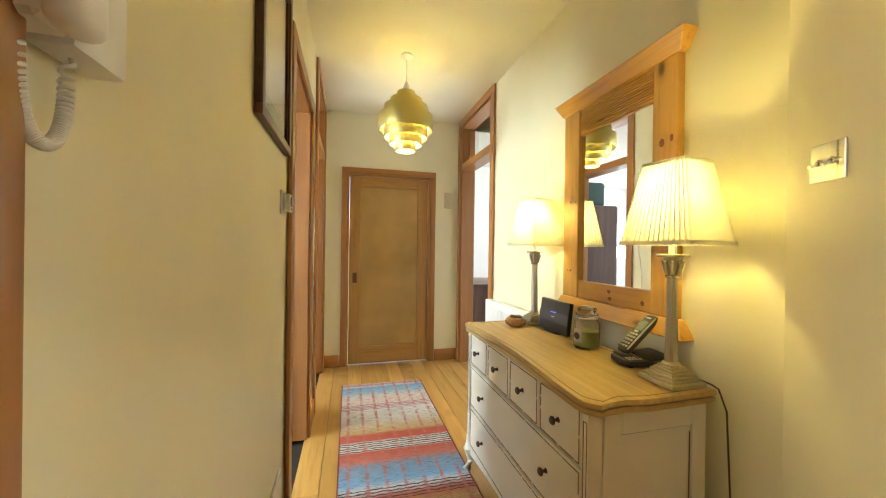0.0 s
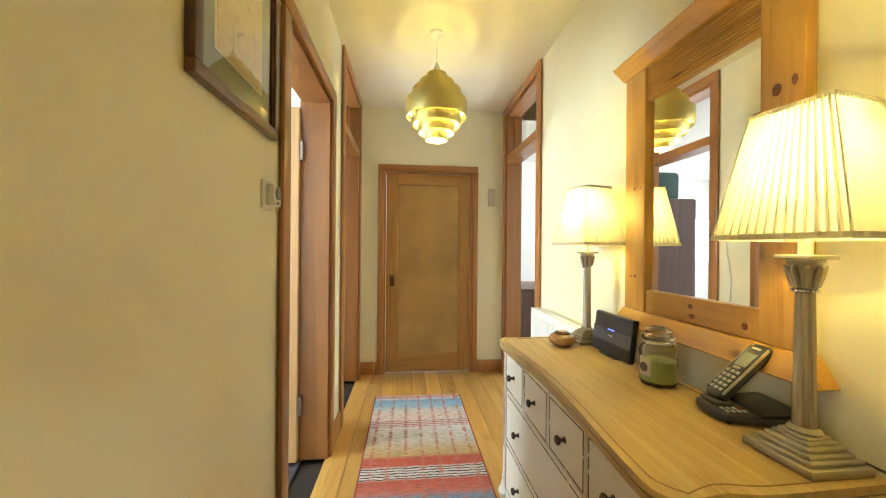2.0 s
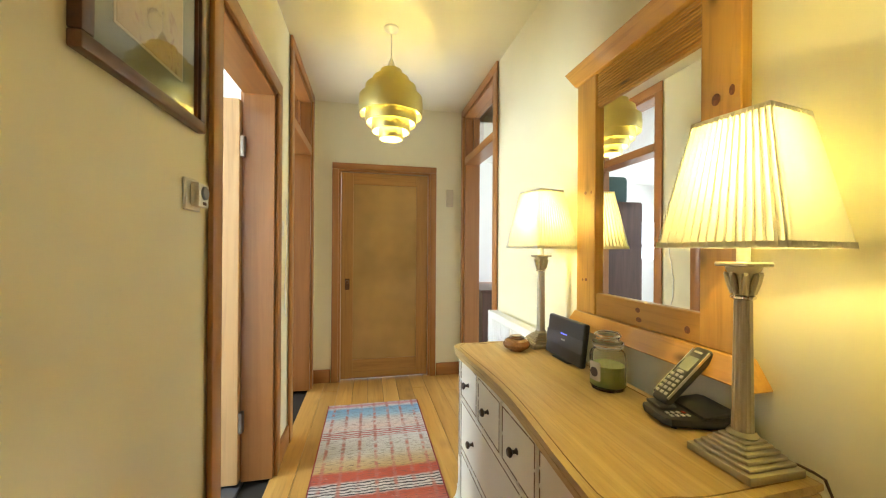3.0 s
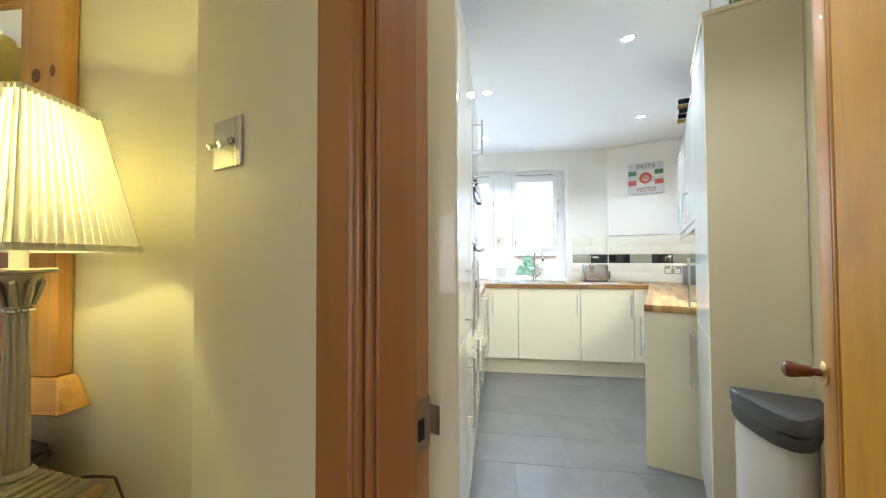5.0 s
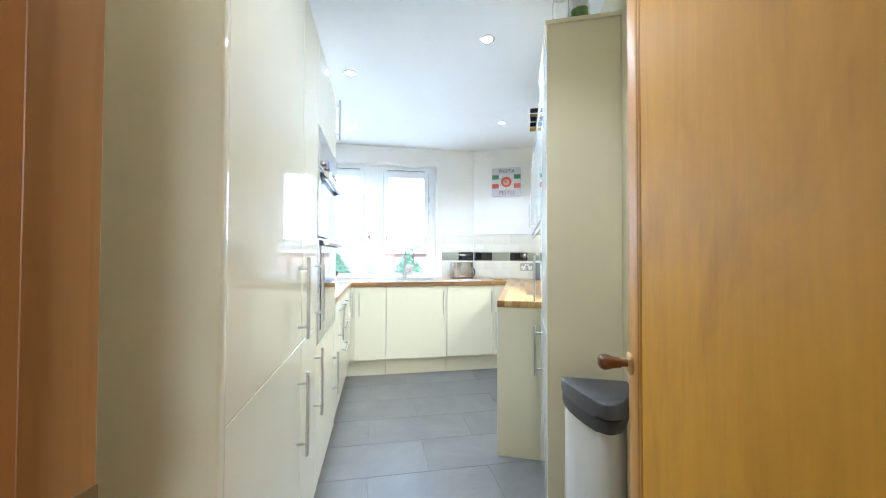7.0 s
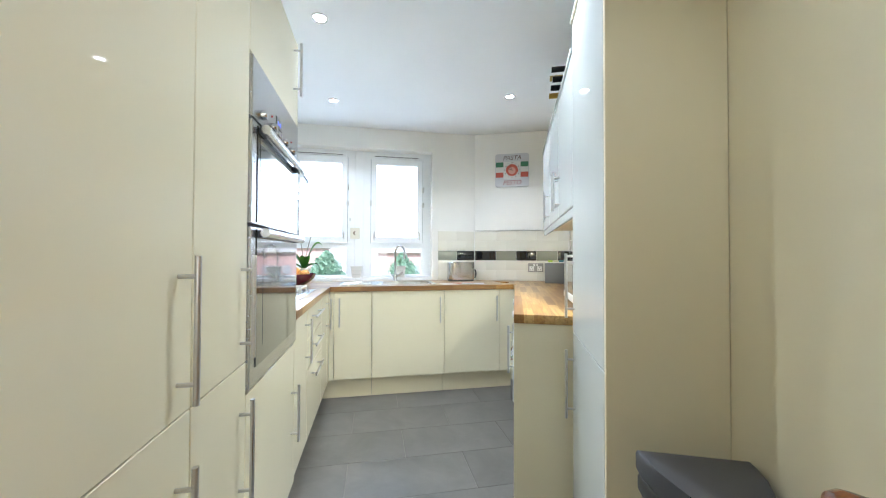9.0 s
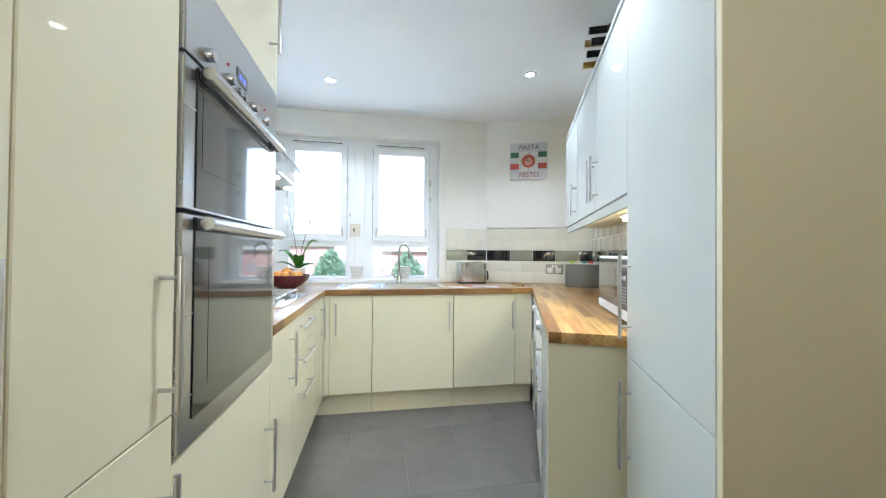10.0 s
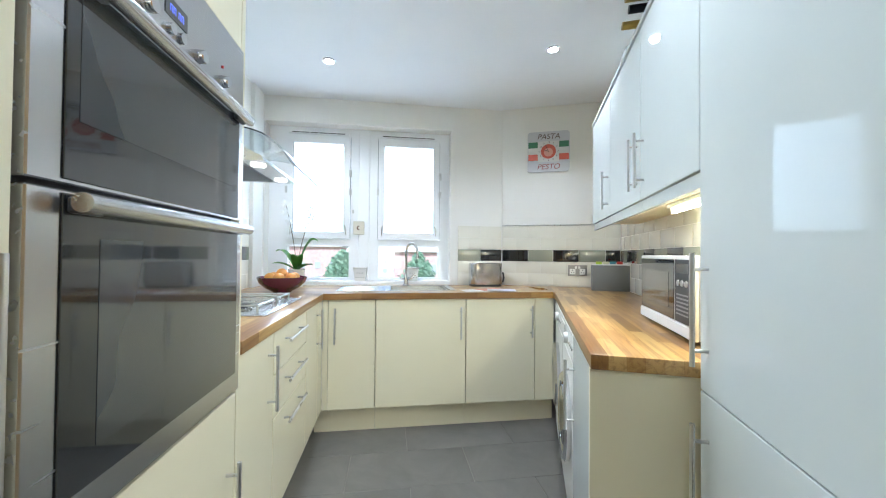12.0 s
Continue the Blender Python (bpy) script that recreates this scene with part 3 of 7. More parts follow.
def dresser():
    """x along the wall, y 0 at the back and negative to the front."""
    m = HALL @ pose(1.266, 1.648, 0, 0, 0, -90)
    t = thing("dresser", m, "distressed cream chest of drawers with a washed oak top", "dresser")
    hw, dp, zt = 0.525, 0.432, 0.765
    part("top", prism(curve_front(-hw, hw, dp), zt - 0.015, zt, 0.004), OAKTOP, t, "washed oak top with waved edge")
    rim = [(x, y, zt + 0.0002) for x, y in curve_front(-hw + 0.02, hw - 0.02, dp - 0.02) if y < -0.012]
    part("edge_line", tube(rim, 0.0013, 6), paint("dark_oak_groove", (0.27, 0.17, 0.065), 0.6), t, "thin dark brown line round the top")
    # Groove between the top and its moulding, coloured dark brown.
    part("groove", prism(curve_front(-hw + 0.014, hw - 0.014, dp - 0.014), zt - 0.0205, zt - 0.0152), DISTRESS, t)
    part("top_moulding", prism(curve_front(-hw + 0.003, hw - 0.003, dp - 0.003), zt - 0.036, zt - 0.0207, 0.005), OAKTOP, t)
    bw, fd = 0.481, 0.404
    part("carcass", boxes((-bw, bw, -fd + 0.02, -0.005, 0.13, zt - 0.037), bev=0.003), CREAM, t)
    for x in (-bw - 0.006, bw - 0.020):
        part("corner_post", prism([(x, -fd - 0.004), (x + 0.026, -fd - 0.004), (x + 0.026, -fd + 0.04), (x, -fd + 0.04)], 0.13, zt - 0.037, 0.004), CREAM, t)
        part("post_bead", boxes((x + 0.005, x + 0.007, -fd - 0.0055, -fd - 0.0035, 0.30, 0.70), (x + 0.019, x + 0.021, -fd - 0.0055, -fd - 0.0035, 0.30, 0.70), (x + 0.007, x + 0.019, -fd - 0.0055, -fd - 0.0035, 0.698, 0.70)), DISTRESS, t)
        part("leg", tube([(x + 0.013, -fd + 0.02, 0.16), (x + 0.013, -fd - 0.002, 0.11), (x + 0.013, -fd + 0.012, 0.05), (x + 0.013, -fd - 0.008, 0.0)], [0.034, 0.028, 0.017, 0.022], 12), CREAM, t)
        part("back_leg", bx(x + 0.002, x + 0.038, -0.045, -0.006, 0, 0.16, 0.004), CREAM, t)
    # end panels: recessed field between stiles
    for sx in (-1, 1):
        xs = sx * (bw + 0.001)
        a, b = sorted((xs, xs + sx * 0.009))
        for y0, y1, z0, z1, nm in ((-fd + 0.042, -fd + 0.10, 0.17, zt - 0.039, "end_stile"), (-0.06, -0.008, 0.17, zt - 0.039, "end_stile"), (-fd + 0.1005, -0.0605, 0.66, zt - 0.039, "end_rail"), (-fd + 0.1005, -0.0605, 0.17, 0.24, "end_rail")):
            part(nm, bx(a, b, y0, y1, z0, z1, 0.003), CREAM, t)
        c, d_ = sorted((xs + sx * 0.0008, xs + sx * 0.0022))
        part("worn_line", boxes((c, d_, -fd + 0.102, -0.20, 0.6565, 0.6595), (c, d_, -0.185, -0.062, 0.657, 0.6595), (c, d_, -0.0635, -0.0608, 0.25, 0.64), (c, d_, -fd + 0.101, -fd + 0.1032, 0.25, 0.655)), DISTRESS, t, "brown wood showing through worn paint")
    # apron with a cut curve
    arc = [(-0.46, 0.13), (0.46, 0.13)] + [(0.46 - 0.92 * i / 20, 0.085 + 0.03 * math.sin(math.pi * i / 20)) for i in range(21)]
    bm = bmesh.new()
    f0 = [bm.verts.new((x, -fd, z)) for x, z in arc]
    f1 = [bm.verts.new((x, -fd + 0.018, z)) for x, z in arc]
    bm.faces.new(f0), bm.faces.new(f1[::-1])
    for i in range(len(arc)):
        j = (i + 1) % len(arc)
        bm.faces.new((f0[i], f0[j], f1[j], f1[i]))
    part("apron", bm, CREAM, t)

    def drawer(x0, x1, z0, z1, knobs):
        dr = part("drawer", bx(x0, x1, -fd - 0.002, -fd + 0.03, z0, z1, 0.004), CREAM, t)
        e = 0.009
        segs = []
        random.seed(int(x0 * 1000) + int(z0 * 777))
        for a, b, hor, at in ((x0 + e, x1 - e, True, z0 + e), (x0 + e, x1 - e, True, z1 - e), (z0 + e, z1 - e, False, x0 + e), (z0 + e, z1 - e, False, x1 - e)):
            p = a
            while p < b - 0.004:
                q = min(p + random.uniform(0.02, 0.11), b)
                if hor:
                    segs.append((p, q, -fd - 0.0032, -fd - 0.0018, at - 0.0017, at + 0.0017))
                else:
                    segs.append((at - 0.0017, at + 0.0017, -fd - 0.0032, -fd - 0.0018, p, q))
                p = q + random.uniform(0.002, 0.012)
        part("worn_line", boxes(*segs), DISTRESS, dr, "brown wood showing through worn paint")
        for kx in knobs:
            part("knob", lathe([(0, 0), (0.009, 0), (0.005, -0.006), (0.005, -0.012), (0.0125, -0.018), (0.0135, -0.022), (0.009, -0.027), (0, -0.028)], 16, (kx, (z0 + z1) / 2), None, "y", -fd - 0.002), KNOB, dr, "dark bronze knob")
    n, x0, x1 = 4, -0.459, 0.459
    w = (x1 - x0) / n
    for i in range(n):
        drawer(x0 + i * w + 0.004, x0 + (i + 1) * w - 0.004, 0.561, 0.728, [x0 + (i + 0.5) * w])
    drawer(x0 + 0.004, x1 - 0.004, 0.346, 0.553, [-0.28, 0.28])
    drawer(x0 + 0.004, x1 - 0.004, 0.134, 0.338, [-0.28, 0.28])


dresser()


# ---- hall: mirror ----
def wall_mirror():
    """x across the wall, y out of it towards the wall (0 is the plaster), z up."""
    m = HALL @ pose(HALL_W, 0, 0, 0, 0, -90)
    t = thing("mirror", m, "large knotty pine framed wall mirror with reeded frieze", "mirror")
    a, b, g0, g1 = -1.970, -1.316, -1.853, -1.42
    y0, y1 = -0.034, -0.002
    part("post", bx(a, g0, y0, y1, 0.931, 1.842, 0.003), PINE_Z, t)
    part("post", bx(g1, b, y0, y1, 0.931, 1.842, 0.003), PINE_Z, t)
    part("bottom_rail", bx(g0 + 0.0005, g1 - 0.0005, y0 + 0.006, y1, 0.931, 1.014, 0.003), PINE_X, t)
    part("frieze", bx(g0 + 0.0005, g1 - 0.0005, y0 + 0.012, y1, 1.716, 1.842, 0.001), PINE_X, t)
    n = 11
    for i in range(n):
        z = 1.721 + 0.116 * (i + 0.5) / n
        part("reed", rod((g0 + 0.001, y0 + 0.011, z), (g1 - 0.001, y0 + 0.011, z), 0.0037, None, 10), PINE_X, t)
    bm = bmesh.new()
    lo, hi = [(a - 0.012, y0 - 0.004), (b + 0.012, y0 - 0.004), (b + 0.012, y1), (a - 0.012, y1)], [(a - 0.047, y0 - 0.034), (b + 0.047, y0 - 0.034), (b + 0.047, y1), (a - 0.047, y1)]
    v0, v1 = [bm.verts.new((x, y, 1.843)) for x, y in lo], [bm.verts.new((x, y, 1.908)) for x, y in hi]
    bm.faces.new(v0[::-1]), bm.faces.new(v1)
    for i in range(4):
        bm.faces.new((v0[i], v0[(i + 1) % 4], v1[(i + 1) % 4], v1[i]))
    bmesh.ops.bevel(bm, geom=list(bm.edges), offset=0.003, segments=1, affect="EDGES")
    part("cornice", bm, PINE_X, t)
    bm = bmesh.new()
    lo, hi = [(a - 0.035, y0 - 0.03), (b + 0.05, y0 - 0.03), (b + 0.05, y1), (a - 0.035, y1)], [(a - 0.008, y0 - 0.004), (b + 0.012, y0 - 0.004), (b + 0.012, y1), (a - 0.008, y1)]
    v0, v1 = [bm.verts.new((x, y, 0.868)) for x, y in lo], [bm.verts.new((x, y, 0.9305)) for x, y in hi]
    bm.faces.new(v0[::-1]), bm.faces.new(v1)
    for i in range(4):
        bm.faces.new((v0[i], v0[(i + 1) % 4], v1[(i + 1) % 4], v1[i]))
    bmesh.ops.bevel(bm, geom=list(bm.edges), offset=0.003, segments=1, affect="EDGES")
    part("sill", bm, PINE_X, t)
    KN = paint("pine_knot", (0.24, 0.085, 0.025), 0.4, 0.3, 0, 200)
    for x, z, rx, rz, yy in ((-1.378, 1.548, 0.011, 0.015, y0), (-1.338, 1.556, 0.007, 0.013, y0), (-1.912, 1.40, 0.008, 0.007, y0), (-1.876, 1.398, 0.004, 0.006, y0), (-1.906, 1.06, 0.008, 0.006, y0), (-1.928, 1.058, 0.005, 0.005, y0), (-1.64, 0.985, 0.010, 0.008, y0 + 0.006), (-1.635, 0.955, 0.012, 0.008, y0 + 0.006), (-1.46, 0.962, 0.009, 0.010, y0 + 0.006)):
        part("knot", lathe([(0, -0.0007), (0.6, -0.0007), (1.0, -0.0003), (1.0, 0.0005)], 18, (0, 0), None, "y", 0), KN, t, "dark pine knot").matrix_basis = pose(x, yy, z) @ Matrix.Diagonal((rx, 1, rz, 1))
    part("glass", bx(g0 - 0.004, g1 + 0.004, y0 + 0.02, y0 + 0.024, 1.0, 1.726), MIRROR, t, "clear mirror glass")


PINE_X = wood("knotty_pine_cross", (0.52, 0.25, 0.045), (0.68, 0.38, 0.085), 0, 0.3, 8, 0.7, 0.3, 0.1)
wall_mirror()


# ---- hall: table lamps ----
SHADE = base("pleated_cream_silk", (0.88, 0.85, 0.72), 0.8)
nt = SHADE.node_tree
tr = nt.nodes.new("ShaderNodeBsdfTranslucent")
tr.inputs[0].default_value = (0.58, 0.56, 0.50, 1)
mx = nt.nodes.new("ShaderNodeMixShader")
mx.inputs[0].default_value = 0.5
nt.links.new(nt.nodes["Principled BSDF"].outputs[0], mx.inputs[1])
nt.links.new(tr.outputs[0], mx.inputs[2])
nt.links.new(mx.outputs[0], nt.nodes["Material Output"].inputs[0])


def pleated_shade(b, tp, z0, z1, pleats=14):
    """Square tapering shade; each side is folded into fine pleats."""
    bm = bmesh.new()
    rows = []
    for half, z in ((b, z0), (tp, z1)):
        ring = []
        for k in range(4):
            ang = k * math.pi / 2
            n = pleats * 2
            for i in range(n):
                f = -1 + 2 * i / n
                amp = 0.0 if i == 0 else (0.0042 if i % 2 else -0.0012)
                x, y = half + amp, half * f
                ring.append(bm.verts.new((x * math.cos(ang) - y * math.sin(ang), x * math.sin(ang) + y * math.cos(ang), z)))
        rows.append(ring)
    n = len(rows[0])
    for i in range(n):
        bm.faces.new((rows[0][i], rows[0][(i + 1) % n], rows[1][(i + 1) % n], rows[1][i]))
    return bm


def band(half0, half1, z0, z1, th):
    """Square binding tape round the rim of a shade."""
    bm = bmesh.new()
    rings = []
    for h, z in ((half0, z0), (half1, z1), (half1 - th, z1), (half0 - th, z0)):
        rings.append([bm.verts.new((sx * h, sy * h, z)) for sx, sy in ((1, 1), (-1, 1), (-1, -1), (1, -1))])
    for i in range(4):
        a, b = rings[i], rings[(i + 1) % 4]
        for k in range(4):
            bm.faces.new((a[k], a[(k + 1) % 4], b[(k + 1) % 4], b[k]))
    return bm


BULB = glow("warm_bulb_glass", (1.0, 0.80, 0.35), 6.0)


def table_lamp(s, r, turn, lean):
    """turn: of the shade on its column, degrees; lean: by how much it sits off the column."""
    t = thing("table_lamp", HALL @ pose(s, r, 0.765), "lit silver column table lamp with pleated cream square shade", "table lamp", "pair of lamps on the dresser")
    z = 0.0
    for i, (h, w) in enumerate([(0.016, 0.0635), (0.008, 0.055), (0.008, 0.047), (0.008, 0.040), (0.007, 0.033), (0.006, 0.027)]):
        bm = bx(-w, w, -w, w, z, z + h, 0.0025, 2)
        part("base_step" if i else "base", bm, PEWTER, t)
        z += h
    part("base_ring", lathe([(0.024, z), (0.026, z + 0.004), (0.022, z + 0.009), (0.020, z + 0.012)], 28), PEWTER, t)
    z += 0.010
    bm = bmesh.new()
    n, top = 48, 0.318
    rings = []
    for f in (0.0, 0.5, 1.0):
        r0 = 0.018 - 0.0035 * f
        rings.append([bm.verts.new(((r0 - (0.0016 if k % 4 in (1, 2) else 0)) * math.cos(2 * math.pi * k / n), (r0 - (0.0016 if k % 4 in (1, 2) else 0)) * math.sin(2 * math.pi * k / n), z + (top - z) * f)) for k in range(n)])
    for a, b in zip(rings, rings[1:]):
        for k in range(n):
            bm.faces.new((a[k], a[(k + 1) % n], b[(k + 1) % n], b[k]))
    part("column", bm, PEWTER, t, "fluted silver column")
    part("neck_ring", lathe([(0.016, top - 0.002), (0.0205, top + 0.001), (0.0205, top + 0.005), (0.016, top + 0.008)], 28), CHROME, t)
    cap = lathe([(0.0155, top + 0.007), (0.017, top + 0.03), (0.021, top + 0.046), (0.028, top + 0.058), (0.028, top + 0.062)], 24)
    part("capital", cap, PEWTER, t, "leafy silver capital")
    for k in range(8):
        a = k * math.pi / 4
        pts = [(0.016 * math.cos(a), 0.016 * math.sin(a), top + 0.01), (0.022 * math.cos(a), 0.022 * math.sin(a), top + 0.032), (0.026 * math.cos(a), 0.026 * math.sin(a), top + 0.048), (0.030 * math.cos(a), 0.030 * math.sin(a), top + 0.049)]
        part("leaf", tube(pts, [0.005, 0.006, 0.005, 0.0035], 8), PEWTER, t)
    part("abacus", bx(-0.0325, 0.0325, -0.0325, 0.0325, top + 0.0625, top + 0.071, 0.002), PEWTER, t)
    part("holder", lathe([(0.011, top + 0.071), (0.011, top + 0.125), (0.014, top + 0.128), (0.014, top + 0.135)], 20), WHITEPL, t)
    part("bulb", lathe([(0.012, top + 0.135), (0.016, top + 0.15), (0.026, top + 0.175), (0.028, top + 0.19), (0.02, top + 0.21), (0, top + 0.218)], 20), BULB, t, "lit warm bulb")
    zs0, zs1 = 0.420, 0.660
    sh = part("shade", pleated_shade(0.1045, 0.0625, zs0, zs1), SHADE, t, "pleated cream silk shade, lit from within")
    sh.matrix_basis = pose(lean[0], lean[1], 0, 0, 0, turn)
    bm = bmesh.new()
    n = 14
    for k in range(4):
        c_, s_ = math.cos(k * math.pi / 2), math.sin(k * math.pi / 2)
        for i in range(n):
            q = []
            for half, z, f in ((0.1013, zs0 + 0.004, -1 + 2 * (i + 0.08) / n), (0.1013, zs0 + 0.004, -1 + 2 * (i + 0.52) / n), (0.0597, zs1 - 0.004, -1 + 2 * (i + 0.52) / n), (0.0597, zs1 - 0.004, -1 + 2 * (i + 0.08) / n)):
                q.append(bm.verts.new((half * c_ - half * f * s_, half * s_ + half * f * c_, z)))
            bm.faces.new(q)
    part("pleat_folds", bm, SHADE, sh, "folded-under backs of the pleats")
    part("shade_rim", band(0.108, 0.107, zs0 - 0.004, zs0 + 0.007, 0.004), SHADE, sh)
    part("shade_rim", band(0.066, 0.0645, zs1 - 0.006, zs1 + 0.003, 0.004), SHADE, sh)
    for sx, sy in ((1, 1), (-1, 1), (-1, -1), (1, -1)):
        part("shade_rib", rod((sx * 0.106, sy * 0.106, zs0), (sx * 0.064, sy * 0.064, zs1), 0.0009), SHADE, sh)
    p = t.matrix_world @ Vector((0, 0, 0.565))
    point_lamp("table_lamp_light", p, 3.0, WARM, 0.024)
    return t


table_lamp(1.188, 1.215, 9.6, (-0.007, -0.014))
table_lamp(1.206, 2.072, 12, (0.0, 0.0))


# ---- hall: pendant ----
LINING = paint("white_lamp_lining", (0.74, 0.72, 0.62), 0.6, 0.01, 0)


def pendant():
    t = thing("pendant_lamp", Matrix.Translation((PEND.x, PEND.y, 1.816)), "pale gold metal pendant lamp of stacked rings, lit", "pendant lamp")
    bands = [(0.071, 0.0, 0.085), (0.112, 0.042, 0.130), (0.149, 0.088, 0.182), (0.186, 0.135, 0.242), (0.152, 0.226, 0.305), (0.111, 0.290, 0.354), (0.067, 0.338, 0.402)]
    for i, (r, z0, z1) in enumerate(bands):
        h = z1 - z0
        e = 0.004 if i < 4 else -0.003
        prof = [(r - e, z0), (r, z0 + 0.45 * h), (r - 0.004 - max(-e, 0) * 0.4, z1), (r - 0.0058 - max(-e, 0) * 0.4, z1), (r - 0.0018, z0 + 0.45 * h), (r - e - 0.0018, z0), (r - e, z0)]
        ring = part("ring", lathe(prof, 56), GOLDBAND, t, "pale gold metal ring")
        q = 0.0026
        part("lining", lathe([(r - e - q, z0 + 0.001), (r - q, z0 + 0.45 * h), (r - 0.0064 - max(-e, 0) * 0.4, z1 - 0.001)], 56), LINING, ring, "white painted inside of the ring")
    for k in range(3):
        a = k * 2 * math.pi / 3 + 0.3
        part("spoke", rod((0.015 * math.cos(a), 0.015 * math.sin(a), 0.40), (0.180 * math.cos(a), 0.180 * math.sin(a), 0.225), 0.0016), STEEL, t)
        part("spoke", rod((0.066 * math.cos(a), 0.066 * math.sin(a), 0.06), (0.180 * math.cos(a), 0.180 * math.sin(a), 0.19), 0.0016), STEEL, t)
    part("holder", lathe([(0.016, 0.36), (0.02, 0.30), (0.02, 0.44), (0.008, 0.47), (0, 0.47)], 20), WHITEPL, t)
    part("bulb", lathe([(0.014, 0.30), (0.02, 0.28), (0.031, 0.245), (0.031, 0.225), (0.02, 0.198), (0, 0.19)], 20), BULB, t, "lit warm bulb")
    part("cord", rod((0, 0, 0.465), (0, 0, HALL_CEIL - 1.816 - 0.02), 0.003), WHITEPL, t)
    part("ceiling_rose", lathe([(0, HALL_CEIL - 1.816), (0.042, HALL_CEIL - 1.816), (0.042, HALL_CEIL - 1.828), (0.02, HALL_CEIL - 1.842), (0.006, HALL_CEIL - 1.85), (0, HALL_CEIL - 1.85)], 24), WHITEPL, t)


pendant()


# ---- hall: wall fittings ----
def framed_map():
    """x across the wall, y towards the wall."""
    t = thing("framed_picture", LEFTWALL @ pose(1.335, 0, 1.495), "framed old map behind glass with a grey-green mount", "picture")
    w, h = 0.445, 0.58
    FR = wood("dark_mahogany_frame", (0.055, 0.018, 0.010), (0.13, 0.045, 0.022), 0, 0.3, 14, 0, 0.4)
    for a, b, c, d, nm in ((0, w, 0, 0.03, "frame_rail"), (0, w, h - 0.03, h, "frame_rail"), (0, 0.03, 0.03, h - 0.03, "frame_stile"), (w - 0.03, w, 0.03, h - 0.03, "frame_stile")):
        part(nm, bx(a, b, -0.024, -0.001, c, d, 0.004, 2), FR, t)
    for a, b, c, d in ((0.030, w - 0.03, 0.030, 0.034), (0.030, w - 0.03, h - 0.034, h - 0.03), (0.03, 0.034, 0.034, h - 0.034), (w - 0.034, w - 0.03, 0.034, h - 0.034)):
        part("slip", bx(a, b, -0.016, -0.003, c, d), paint("brown_slip", (0.20, 0.075, 0.03), 0.4), t)
    part("mount", bx(0.034, w - 0.034, -0.006, -0.002, 0.034, h - 0.034), paint("grey_green_mount", (0.22, 0.25, 0.21), 0.8, 0.02, 0.1), t)
    part("mount_bevel", bx(0.098, w - 0.098, -0.0075, -0.0063, 0.10, h - 0.10), paint("ivory_bevel", (0.75, 0.68, 0.48), 0.8), t)
    m = paint("old_map_paper", (0.62, 0.47, 0.26), 0.85, 0.1, 0.05, 20)
    n3 = m.node_tree
    mp = mapping(n3, (1, 1, 1))
    nn = noise_node(n3, mp, 16, 8, 0.7, 1.0)
    to_color(m, ramp(n3, nn.outputs[0], [(0.36, (0.30, 0.20, 0.13)), (0.43, (0.60, 0.46, 0.27)), (0.55, (0.66, 0.52, 0.31)), (0.63, (0.52, 0.33, 0.24))]).outputs[0])
    part("map", bx(0.104, w - 0.104, -0.0088, -0.0078, 0.106, h - 0.106), m, t, "faded antique map in ochre and rust")
    g = part("glass", bx(0.034, w - 0.034, -0.0135, -0.0115, 0.034, h - 0.034), CLEAR, t)
    g.visible_shadow = False


framed_map()


def thermostat():
    t = thing("thermostat", LEFTWALL @ pose(1.70, 0, 1.275), "small cream plastic wall thermostat with grey dial", "thermostat")
    part("back_plate", bx(0, 0.086, -0.008, -0.0005, 0, 0.086, 0.003), WHITEPL, t)
    part("body", bx(0.026, 0.086, -0.030, -0.0085, 0.012, 0.076, 0.004, 2), WHITEPL, t)
    part("dial", lathe([(0, 0), (0.019, 0), (0.019, -0.004), (0.016, -0.006), (0, -0.006)], 24, (0.056, 0.050), None, "y", -0.0302), paint("grey_dial", (0.25, 0.27, 0.3), 0.4), t, "grey dial")
    part("button", bx(0.046, 0.066, -0.032, -0.0302, 0.017, 0.026, 0.001), paint("brown_button", (0.12, 0.06, 0.03), 0.4), t)


thermostat()


def plain_switch(m, label, mat=WHITEPL):
    t = thing("light_switch", m, label, "light switch")
    part("plate", bx(-0.043, 0.043, -0.008, -0.0005, -0.043, 0.043, 0.003), mat, t)
    part("rocker", bx(-0.008, 0.008, -0.013, -0.0082, -0.014, 0.014, 0.002), mat, t)


plain_switch(LEFTWALL @ pose(2.775, 0, 1.285), "white plastic light switch between two doorways")
t = thing("cable", LEFTWALL @ pose(2.90, -0.006, 0.0), "thin white cable hanging loose beside the door frame", "cable")
part("wire", tube([(-0.03 + 0.028 * math.sin(i * 0.55) * (0.6 + 0.04 * i), 0.002 - 0.006 * (i % 2), 1.46 - 0.062 * i) for i in range(12)], 0.0032, 8), WHITEPL, t)
solid("bell_plate", boxes((1.19, 1.255, HALL_END - 0.022, HALL_END - 0.001, 1.575, 1.735), (1.212, 1.233, HALL_END - 0.026, HALL_END - 0.022, 1.60, 1.71), bev=0.003), paint("painted_bell_cover", (0.62, 0.52, 0.36), 0.5), HALL, "small painted door chime box beside the door", "door chime")


